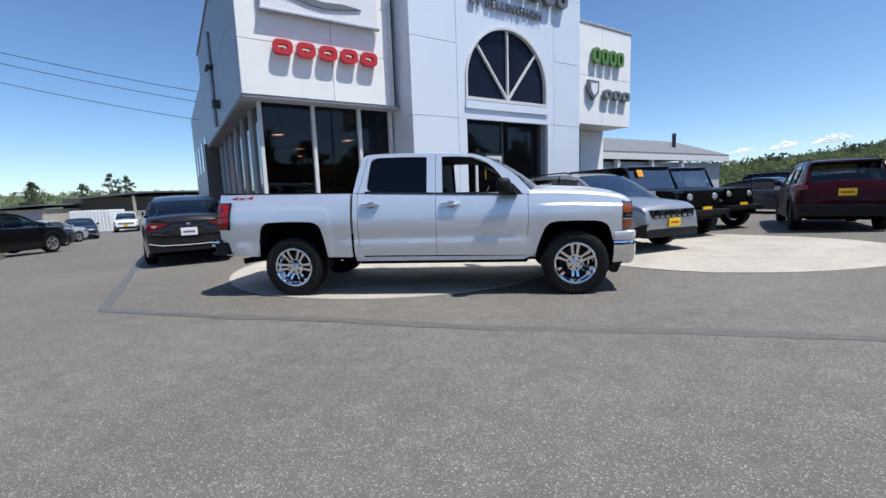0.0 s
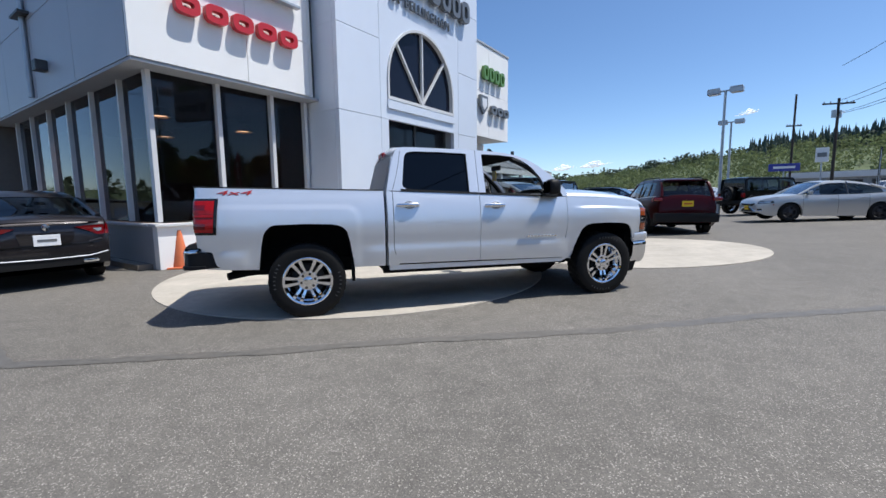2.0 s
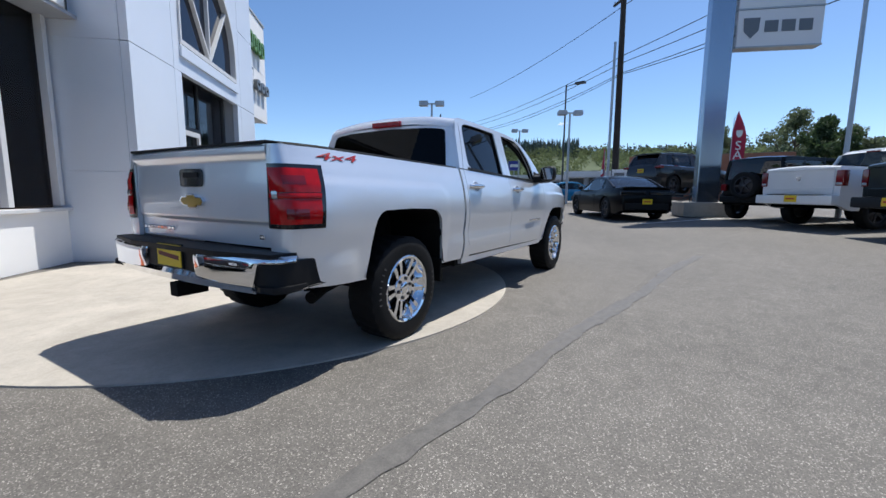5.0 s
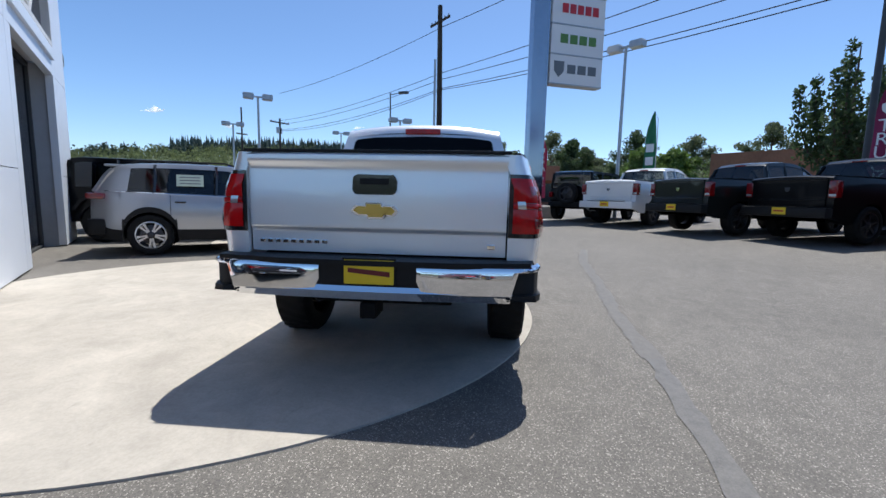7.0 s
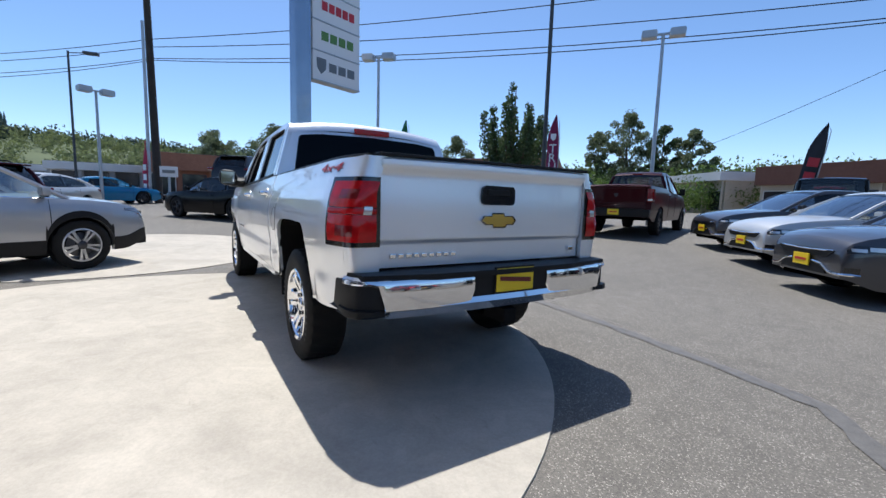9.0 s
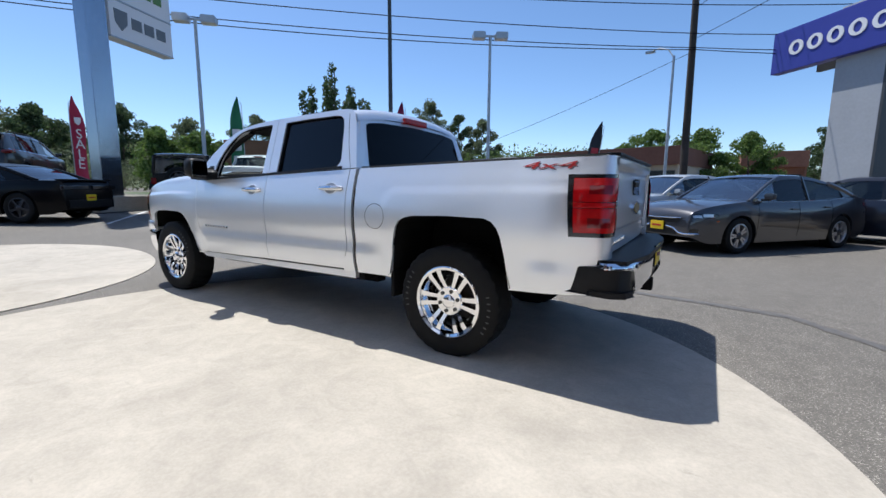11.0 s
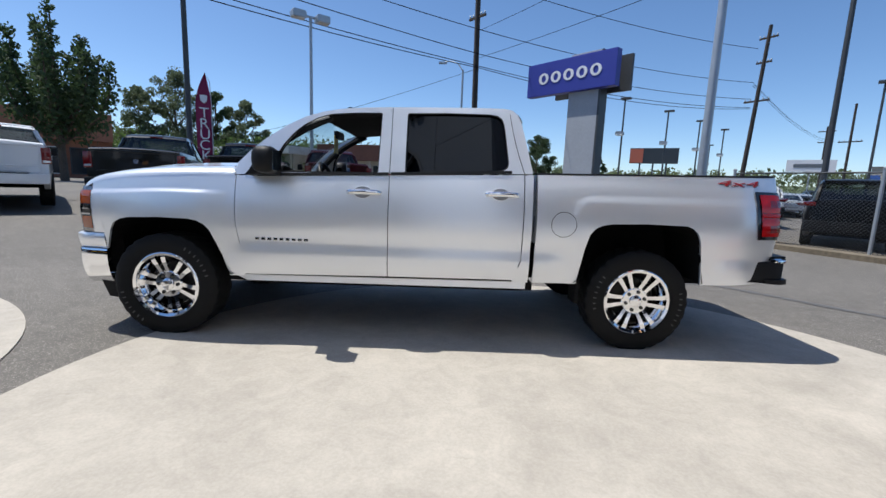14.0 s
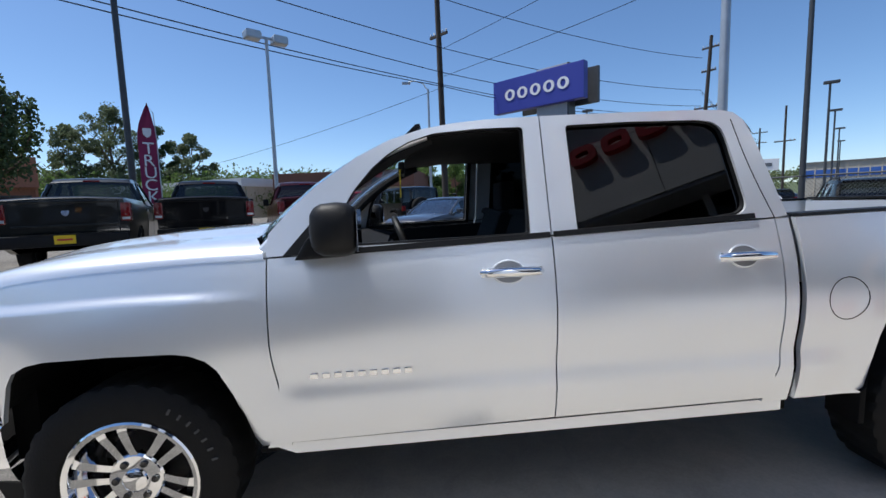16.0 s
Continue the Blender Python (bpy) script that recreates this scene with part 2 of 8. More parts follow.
FARLEAFDARK = mat("far_leaf_dark", (0.05, 0.072, 0.04), 0.8, var=0.25, scale=0.05, island=0.25)
FLAGRED = mat("red_flag", (0.4, 0.02, 0.06), 0.7, var=0.05)
FLAGGREEN = mat("green_flag", (0.02, 0.16, 0.07), 0.7)
BARK = mat("bark", (0.1, 0.075, 0.055), 0.9, var=0.3, scale=10, bump=0.3)
LEAF = mat("leaf_green", (0.14, 0.172, 0.09), 0.6, var=0.2, scale=0.6, island=0.4)
LEAFDARK = mat("leaf_dark", (0.058, 0.092, 0.036), 0.65, var=0.2, scale=0.6, island=0.35)
LEAFLIGHT = mat("leaf_light", (0.12, 0.19, 0.045), 0.6, var=0.2, scale=0.6, island=0.35)
CONIFER = mat("conifer", (0.05, 0.078, 0.058), 0.7, var=0.2, scale=0.1, island=0.3)
HILLGRASS = mat("hill_ground", (0.075, 0.1, 0.042), 0.9, var=0.3, scale=0.05)
GRASS = mat("lawn", (0.07, 0.13, 0.03), 0.9, var=0.25, scale=3)
for leafy in (LEAF, LEAFDARK, LEAFLIGHT, FARLEAF):
    nt = leafy.node_tree
    pb = nt.nodes["Principled BSDF"]
    tl_ = nt.nodes.new("ShaderNodeBsdfTranslucent")
    nt.links.new(pb.inputs["Base Color"].links[0].from_socket, tl_.inputs["Color"])
    mxs = nt.nodes.new("ShaderNodeMixShader")
    mxs.inputs[0].default_value = 0.45
    nt.links.new(pb.outputs[0], mxs.inputs[1])
    nt.links.new(tl_.outputs[0], mxs.inputs[2])
    nt.links.new(mxs.outputs[0], nt.nodes["Material Output"].inputs[0])
LAMPGLOW = bpy.data.materials.new("lamp_glow")
LAMPGLOW.use_nodes = True
LAMPGLOW.node_tree.nodes["Principled BSDF"].inputs["Emission Color"].default_value = (1.0, 0.55, 0.28, 1)
LAMPGLOW.node_tree.nodes["Principled BSDF"].inputs["Emission Strength"].default_value = 14.0


# ---------------- mesh helpers ----------------
def mesh_ob(name, bm, material, parent=None, label="", smooth=False):
    me = bpy.data.meshes.new(name)
    bmesh.ops.recalc_face_normals(bm, faces=bm.faces)
    bm.to_mesh(me)
    bm.free()
    if material:
        me.materials.append(material)
    if smooth:
        me.polygons.foreach_set("use_smooth", [True] * len(me.polygons))
        me.set_sharp_from_angle(angle=radians(38))
    ob = new(name, me)
    if parent:
        ob.parent = parent
    if label:
        ob["label"] = label
    return ob


def part(name, bm, material, parent, label="", smooth=False):
    return mesh_ob(name, bm, material, parent, label, smooth)


def holder(name, m=None):
    o = new(name)
    o.empty_display_size = 0.2
    if m is not None:
        o.matrix_basis = m
    return o


def bm_grid(rows, close_u=False, close_v=False):
    """A skin over rows of points."""
    bm = bmesh.new()
    vs = [[bm.verts.new(p) for p in r] for r in rows]
    nu, nv = len(rows), len(rows[0])
    for i in range(nu if close_u else nu - 1):
        for j in range(nv if close_v else nv - 1):
            q = [vs[i][j], vs[(i + 1) % nu][j], vs[(i + 1) % nu][(j + 1) % nv], vs[i][(j + 1) % nv]]
            try:
                bm.faces.new(q)
            except ValueError:
                pass
    return bm


def weld(bm, d=0.0005):
    bmesh.ops.remove_doubles(bm, verts=bm.verts, dist=d)
    return bm


def add_box(bm, c, s, bevel=0.0, m=None):
    r = bmesh.ops.create_cube(bm, size=1.0)
    vs = r["verts"]
    for v in vs:
        v.co = Vector((c[0] + v.co.x * s[0], c[1] + v.co.y * s[1], c[2] + v.co.z * s[2]))
    if bevel:
        es = list({e for v in vs for e in v.link_edges})
        g = bmesh.ops.bevel(bm, geom=es, offset=bevel, segments=2, affect="EDGES", profile=0.7)
        vs = g["verts"]
    if m is not None:
        for v in vs:
            v.co = m @ v.co
    return bm


def box(c, s, bevel=0.0, m=None):
    return add_box(bmesh.new(), c, s, bevel, m)


def add_prism(bm, poly, a, b, axes="xz", m=None):
    """A flat outline drawn on two axes and pushed along the third from a to b."""
    i, j = "xyz".index(axes[0]), "xyz".index(axes[1])
    k = 3 - i - j
    def pt(p, h):
        c = [0, 0, 0]
        c[i], c[j], c[k] = p[0], p[1], h
        c = Vector(c)
        return m @ c if m is not None else c
    va = [bm.verts.new(pt(p, a)) for p in poly]
    vb = [bm.verts.new(pt(p, b)) for p in poly]
    n = len(poly)
    for q in range(n):
        bm.faces.new((va[q], va[(q + 1) % n], vb[(q + 1) % n], vb[q]))
    f1 = bm.faces.new(va)
    f2 = bm.faces.new(vb)
    if n > 4:
        bmesh.ops.triangulate(bm, faces=[f1, f2])
    return bm


def prism(poly, a, b, axes="xz", bevel=0.0, m=None):
    bm = add_prism(bmesh.new(), poly, a, b, axes, m)
    if bevel:
        es = [e for e in bm.edges if len(e.link_faces) == 2 and e.calc_face_angle(0) > 0.5]
        bmesh.ops.bevel(bm, geom=es, offset=bevel, segments=2, affect="EDGES", profile=0.7)
    return bm


def add_tube(bm, pts, r, n=8, caps=True):
    """A round bar along points; r is one radius or one for each point."""
    pts = [Vector(p) for p in pts]
    rs = r if isinstance(r, (list, tuple)) else [r] * len(pts)
    rings = []
    for i, p in enumerate(pts):
        d = (pts[min(i + 1, len(pts) - 1)] - pts[max(i - 1, 0)]).normalized()
        side = d.cross((0, 0, 1)) if abs(d.z) < 0.95 else d.cross((1, 0, 0))
        side.normalize()
        up = side.cross(d)
        rings.append([bm.verts.new(p + rs[i] * (math.cos(6.2832 * k / n) * side + math.sin(6.2832 * k / n) * up)) for k in range(n)])
    for a, b in zip(rings, rings[1:]):
        for k in range(n):
            bm.faces.new((a[k], a[(k + 1) % n], b[(k + 1) % n], b[k]))
    if caps:
        bm.faces.new(rings[0])
        bm.faces.new(rings[-1][::-1])
    return bm


def tube(pts, r, n=8):
    return add_tube(bmesh.new(), pts, r, n)


def lathe(profile, n=32, axis="y"):
    """A profile of (radius, along) turned round an axis."""
    rows = []
    for k in range(n):
        a = 6.2832 * k / n
        row = []
        for r, h in profile:
            c, s = r * math.cos(a), r * math.sin(a)
            row.append((c, h, s) if axis == "y" else (c, s, h))
        rows.append(row)
    return weld(bm_grid(rows, close_u=True))


def lerp_table(tab, x):
    """Straight lines through (x, value) pairs in rising x."""
    if x <= tab[0][0]:
        return tab[0][1]
    for (a, va), (b, vb) in zip(tab, tab[1:]):
        if x <= b:
            return va + (vb - va) * (x - a) / (b - a)
    return tab[-1][1]


def smooth_table(tab, x):
    if x <= tab[0][0]:
        return tab[0][1]
    for i in range(len(tab) - 1):
        (a, va), (b, vb) = tab[i], tab[i + 1]
        if x <= b:
            h = b - a
            ma = (vb - tab[i - 1][1]) / (b - tab[i - 1][0]) if i else (vb - va) / h
            mb = (tab[i + 2][1] - va) / (tab[i + 2][0] - a) if i + 2 < len(tab) else (vb - va) / h
            t = (x - a) / h
            return (2 * t**3 - 3 * t * t + 1) * va + (t**3 - 2 * t * t + t) * h * ma + (3 * t * t - 2 * t**3) * vb + (t**3 - t * t) * h * mb
    return tab[-1][1]


def sstep(a, b, x):
    t = min(1, max(0, (x - a) / (b - a)))
    return t * t * (3 - 2 * t)


def text_bm(words, size, depth, spacing=1.0):
    """Raised letters, standing in the x-z plane with their backs at y = 0."""
    cu = bpy.data.curves.new("letters", "FONT")
    cu.body, cu.size, cu.extrude, cu.space_character = words, size, depth / 2, spacing
    cu.resolution_u = 3
    ob = bpy.data.objects.new("letters", cu)
    scene.collection.objects.link(ob)
    dg = bpy.context.evaluated_depsgraph_get()
    me = bpy.data.meshes.new_from_object(ob.evaluated_get(dg))
    bm = bmesh.new()
    bm.from_mesh(me)
    bpy.data.objects.remove(ob)
    bpy.data.curves.remove(cu)
    bpy.data.meshes.remove(me)
    for v in bm.verts:
        v.co = Vector((v.co.x, -v.co.z - depth / 2, v.co.y))
    return bm


def holed(outer, holes, a, b, axes="xz"):
    """A plate with holes: outlines on two axes, thick from a to b along the third."""
    i, j = "xyz".index(axes[0]), "xyz".index(axes[1])
    k = 3 - i - j
    bm = bmesh.new()
    es = []
    for loop in (outer, *holes):
        vs = []
        for p in loop:
            c = [0, 0, 0]
            c[i], c[j], c[k] = p[0], p[1], a
            vs.append(bm.verts.new(c))
        es += [bm.edges.new((vs[q], vs[(q + 1) % len(vs)])) for q in range(len(vs))]
    bmesh.ops.triangle_fill(bm, use_beauty=True, edges=es)
    r = bmesh.ops.extrude_face_region(bm, geom=bm.faces[:])
    for v in r["geom"]:
        if isinstance(v, bmesh.types.BMVert):
            v.co[k] += b - a
    return bm


# ---------------- ground ----------------
def gz(x, y):
    """The lot lies level round the pickup and rises gently towards the road."""
    s = 0.77 * x - 0.64 * y - 2.6
    s = 0.5 * (s + math.sqrt(s * s + 0.5))
    f = 0.64 * y - 0.77 * x - 9.5
    f = 0.5 * (f + math.sqrt(f * f + 0.5))
    return 0.045 * s * 12.5 / math.sqrt(12.5 * 12.5 + s * s) - 0.062 * f * 20 / math.sqrt(400 + f * f) - 0.002


def ground():
    near = [-24 + 1.5 * i for i in range(33)]
    xs = [-900, -400, -150, -80, -45, -32] + near + [32, 45, 80, 150, 400, 900]
    bm = bm_grid([[(x, y, gz(x, y)) for y in xs] for x in xs])
    g = mesh_ob("ground", bm, ASPHALT, smooth=True)
    tagged(g, "grey worn asphalt of a car dealer's lot", "asphalt", kind="structure")


def disc_pad(name, cx, cy, r, label):
    n = 96
    rows = []
    for k in range(n):
        a = 6.2832 * k / n
        pts = [(cx + q * math.cos(a), cy + q * math.sin(a)) for q in (0.0, r * 0.25, r * 0.5, r * 0.75, r)]
        row = [(x, y, gz(x, y) + 0.012) for x, y in pts]
        x, y = cx + (r + 0.006) * math.cos(a), cy + (r + 0.006) * math.sin(a)
        rows.append(row + [(x, y, gz(x, y) - 0.05)])
    ob = mesh_ob(name, weld(bm_grid(rows, close_u=True)), CONCRETE)
    tagged(ob, label, "concrete pad", kind="structure")


def seam(pts, width, name="pavement_seam", material=None, z=0.005):
    """A ragged strip on the asphalt."""
    rng = random.Random(len(pts))
    dense = []
    for (ax, ay), (bx, by) in zip(pts, pts[1:]):
        k = max(2, int(math.hypot(bx - ax, by - ay) / 0.12))
        for q in range(k):
            dense.append(Vector((ax + (bx - ax) * q / k, ay + (by - ay) * q / k, 0)))
    dense.append(Vector((*pts[-1], 0)))
    rows = []
    for i, p in enumerate(dense):
        d = (dense[min(i + 1, len(dense) - 1)] - dense[max(i - 1, 0)]).normalized()
        s = Vector((-d.y, d.x, 0))
        o = s * rng.uniform(-0.008, 0.008)
        w = width * rng.uniform(0.75, 1.2)
        h = Vector((0, 0, gz(p.x, p.y) + z))
        rows.append([p + o - s * w / 2 + h, p + o + s * w / 2 + h])
    ob = mesh_ob(name, bm_grid(rows), material or TAR)
    tagged(ob, "worn tar seam in the grey asphalt" if material in (None, DARKTAR) else "worn white painted line on the asphalt", "seam" if material in (None, DARKTAR) else "paint line", kind="structure")


ground()
disc_pad("concrete_pad", -1.0, 1.95, 3.1, "round pale concrete display pad under the pickup")
disc_pad("concrete_pad", 5.11, 2.88, 2.89, "round pale concrete display pad before the showroom")
seam([(-7.8, 3.1), (-6.0, 0.85), (-4.6, -0.95), (-4.08, -1.6), (-3.4, -1.73), (-2.2, -1.91)], 0.13, material=DARKTAR)
seam([(-2.2, -1.91), (-1.05, -2.0), (0.95, -2.32), (2.4, -2.47), (3.9, -2.82)], 0.15)

# ---------------- dealership ----------------
TURN = 39.5
B = pose(0, 0, 0, 0, 0, TURN)
deal = tagged(holder("dealership_building", B), "white and silver clad car dealership with dark showroom windows", "building")
FV, TV, WV = 4.97, 4.38, 5.38      # fascia, tower and window planes
U0, U1 = -1.78, 2.05               # ends of the white fascia
T1 = 8.32                          # far end of the tower
FZ, RZ = 3.62, 7.3                 # fascia's foot, roof

# white fascia in panels, front and side, with narrow joints
def panel(u0, u1, z0, z1, v, d=0.09, face="front", material=WHITEPANEL, name="cladding_panel"):
    g = 0.006
    if face == "front":
        bm = box(((u0 + u1) / 2, v + d / 2, (z0 + z1) / 2), (u1 - u0 - 2 * g, d, z1 - z0 - 2 * g), 0.004)
    else:
        bm = box((v + d / 2, (u0 + u1) / 2, (z0 + z1) / 2), (d, u1 - u0 - 2 * g, z1 - z0 - 2 * g), 0.004)
    return part(name, bm, material, deal)


part("fascia_core", box(((U0 + U1) / 2 + 0.0, FV + 5.3, (FZ + RZ) / 2), (U1 - U0 - 0.12, 10.4, RZ - FZ - 0.02)), DARKMETAL, deal)
for a, b in ((U0, 0.28), (0.28, 1.78)):
    for z0, z1 in ((FZ, 4.78), (4.78, 5.95), (5.95, RZ)):
        panel(a, b, z0, z1, FV)
# the fascia's rounded return into the recess
part("cladding_return", prism([(1.785, FV), (2.03, FV + 0.16), (2.03, FV + 0.5), (1.785, FV + 0.5)], FZ, RZ, "xy"), WHITEPANEL, deal)
# side panels take the darker tone that stands for shade
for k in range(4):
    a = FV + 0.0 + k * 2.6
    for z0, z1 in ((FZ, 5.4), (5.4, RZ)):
        panel(a + (0.095 if k == 0 else 0), a + 2.6, z0, z1, U0, face="side", material=SHADEDSIDE)
part("soffit", box(((U0 + U1) / 2, FV + 5.2, FZ - 0.03), (U1 - U0 - 0.02, 10.36, 0.05)), GREYWALL, deal)
part("parapet_cap", box(((U0 + U1) / 2, FV + 5.2, RZ + 0.03), (U1 - U0 + 0.1, 10.5, 0.08), 0.01), GREYWALL, deal)

# showroom window wall under the fascia
WU = U0 + 0.33
part("base_wall", box(((WU + U1) / 2, WV + 0.1, 0.4), (U1 - WU, 0.2, 0.8), 0.01), WHITEPANEL, deal)
part("base_wall", box((WU + 0.1, WV + 4.9, -0.2), (0.2, 9.4, 2.0), 0.01), SHADEDSIDE, deal)
part("base_cap", box(((WU + U1) / 2 - 0.02, WV + 0.08, 0.825), (U1 - WU + 0.06, 0.3, 0.05), 0.008), FRAMEWHITE, deal)


def mullion(c, s):
    part("mullion", box(c, s, 0.008), FRAMEWHITE, deal)


us = [WU + 0.07, -0.15, 1.05, 1.94]
for u in us:
    mullion((u, WV + 0.06, (0.85 + FZ) / 2), (0.085, 0.14, FZ - 0.85 - 0.06))
for a, b in zip(us, us[1:]):
    pane = part("window_pane", box(((a + b) / 2, WV + 0.09, (0.85 + FZ) / 2), (b - a - 0.11, 0.012, FZ - 0.92)), SHOW, deal)
    pane.visible_shadow = False
vs_ = [WV + 0.2] + [WV + 1.2 + 1.5 * k for k in range(6)]
for v in vs_[1:]:
    mullion((WU + 0.06, v, (0.85 + FZ) / 2), (0.12, 0.065, FZ - 0.85 - 0.06))
for a, b in zip(vs_, vs_[1:]):
    pane = part("window_pane", box((WU + 0.09, (a + b) / 2, (0.85 + FZ) / 2), (0.012, b - a - 0.1, FZ - 0.92)), SHOW, deal)
    pane.visible_shadow = False
part("base_cap", box((WU + 0.08, WV + 5, 0.825), (0.3, 9.5, 0.05), 0.008), FRAMEWHITE, deal)

# silver entrance tower with an arched window
AC, AR = 5.26, 1.51                # the arch's middle and half width
SP = 4.36                          # spring of the arch
def arch_line(r, z_foot, n=28):
    pts = [(AC - r, z_foot)]
    pts += [(AC - r * math.cos(math.pi * k / n), SP + r * math.sin(math.pi * k / n)) for k in range(n + 1)]
    return pts + [(AC + r, z_foot)]


part("tower_core", box(((U1 + 3.6) / 2, TV + 3, 4.7), (3.6 - U1 - 0.02, 5.8, 9.4)), GREYPANEL, deal)
part("tower_core", box(((T1 + 7.0) / 2, TV + 3, 4.7), (T1 - 7.0 - 0.02, 5.8, 9.4)), GREYPANEL, deal)
part("tower_core", box(((3.6 + 7.0) / 2, TV + 3.5, 7.9), (3.38, 5.0, 3.0)), GREYPANEL, deal)
rows_z = (0.02, 1.4, 3.32, 5.24, 7.16, 9.4)
for z0, z1 in zip(rows_z, rows_z[1:]):
    panel(U1, 3.46, z0, z1, TV - 0.05, 0.12, material=GREYPANEL)
    panel(7.12, T1, z0, z1, TV - 0.05, 0.12, material=GREYPANEL)
    for a, b in ((TV + 0.07, TV + 1.2), (TV + 1.2, TV + 2.4)):
        panel(a, b, z0, z1, U1 - 0.0, 0.08, face="side", material=GREYPANEL)
g = 0.006
part("cladding_panel", holed([(3.46 + g, 3.32), (3.46 + g, 7.16 - g), (7.12 - g, 7.16 - g), (7.12 - g, 3.32)], [arch_line(AR, 3.86)], TV - 0.05, TV + 0.07), GREYPANEL, deal)
panel(3.46, 7.12, 7.16, 9.4, TV - 0.05, 0.12, material=GREYPANEL)
for u0, u1 in ((3.46, 3.75), (6.84, 7.12)):
    panel(u0, u1, 0.02, 3.32, TV - 0.05, 0.12, material=GREYPANEL)
part("arch_trim", holed(arch_line(AR + 0.03, 3.83), [arch_line(AR - 0.03, 3.91)], TV - 0.085, TV + 0.08), FRAMEWHITE, deal)
for ang in (90, 52, 128):
    L = 2.0 if ang == 90 else 1.78
    d = Vector((math.cos(radians(ang)), 0, math.sin(radians(ang))))
    a0 = Vector((AC, TV + 0.0, 3.92))
    bar = add_box(bmesh.new(), (L / 2, 0, 0), (L, 0.08, 0.055), 0.006, Matrix.Translation(a0) @ Matrix.Rotation(-radians(ang), 4, "Y"))
    part("arch_bar", bar, FRAMEWHITE, deal)
bm = bmesh.new()
bm.faces.new([bm.verts.new((x, TV + 0.04, z)) for x, z in arch_line(AR, 3.86)])
r = bmesh.ops.extrude_face_region(bm, geom=bm.faces[:])
for v in r["geom"]:
    if isinstance(v, bmesh.types.BMVert):
        v.co.y += 0.012
part("window_pane", bm, mat("arch_glass", (0.008, 0.01, 0.02), 0.08, spec=0.2), deal)
part("arch_backing", box((AC, TV + 0.55, 5.1), (3.4, 0.05, 2.6)), DARKMETAL, deal)
# entrance recess
part("lintel", box((AC, TV + 0.0, 3.69), (3.12, 0.2, 0.2), 0.01), GREYPANEL, deal)
part("recess_wall", box((3.66, TV + 0.2, 1.75), (0.1, 0.3, 3.5)), GREYWALL, deal)
part("recess_wall", box((6.93, TV + 0.2, 1.75), (0.1, 0.3, 3.5)), GREYWALL, deal)
part("recess_soffit", box((AC, TV + 0.2, 3.56), (3.2, 0.3, 0.06)), FRAMEWHITE, deal)
part("entrance_frame", holed([(3.72, 0), (3.72, 3.5), (6.88, 3.5), (6.88, 0)], [[(3.8, 2.45), (3.8, 3.42), (5.25, 3.42), (5.25, 2.45)], [(3.8, 0.05), (3.8, 2.37), (5.25, 2.37), (5.25, 0.05)], [(5.33, 0.05), (5.33, 3.42), (6.8, 3.42), (6.8, 0.05)]], TV + 0.3, TV + 0.38), DARKMETAL, deal)
part("window_pane", box((AC, TV + 0.34, 1.75), (3.0, 0.012, 3.3)), SHOW, deal)
part("door_frame", holed([(4.25, 0.02), (4.25, 2.36), (5.22, 2.36), (5.22, 0.02)], [[(4.33, 0.12), (4.33, 2.26), (5.14, 2.26), (5.14, 0.12)]], TV + 0.27, TV + 0.32), FRAMEWHITE, deal)

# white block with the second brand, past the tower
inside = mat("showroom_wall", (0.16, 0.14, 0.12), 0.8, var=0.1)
JV, J1 = 4.85, 11.75
part("wing_core", box(((T1 + J1) / 2, JV + 4, (3.55 + 6.9) / 2), (J1 - T1 - 0.1, 7.9, 3.32)), WHITEPANEL, deal)
for a, b in ((T1, 10.1), (10.1, J1)):
    for z0, z1 in ((3.55, 5.2), (5.2, 6.9)):
        panel(a, b, z0, z1, JV - 0.02, 0.08)
part("parapet_cap", box(((T1 + J1) / 2, JV + 4, 6.93), (J1 - T1 + 0.06, 8.1, 0.07), 0.01), GREYWALL, deal)
part("wing_window", box((9.2, JV + 0.9, 1.9), (1.7, 0.02, 3.3)), SHOW, deal)
part("mullion", box((9.25, JV + 0.86, 1.9), (0.09, 0.1, 3.3)), FRAMEWHITE, deal)
part("wing_wall", box((10.75, JV + 4.6, 1.77), (1.9, 7, 3.54)), WHITEPANEL, deal)
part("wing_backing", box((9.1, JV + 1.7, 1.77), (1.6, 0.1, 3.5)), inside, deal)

# showroom inside
part("showroom_floor", box((0.4, WV + 5, 0.05), (4.2, 9.4, 0.1)), mat("showroom_tiles", (0.2, 0.17, 0.14), 0.25, var=0.1), deal)
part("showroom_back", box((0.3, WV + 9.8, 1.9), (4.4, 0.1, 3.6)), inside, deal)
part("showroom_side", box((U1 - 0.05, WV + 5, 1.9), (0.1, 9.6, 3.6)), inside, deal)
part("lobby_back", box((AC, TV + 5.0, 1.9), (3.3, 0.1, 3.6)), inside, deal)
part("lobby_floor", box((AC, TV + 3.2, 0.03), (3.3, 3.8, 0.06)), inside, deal)


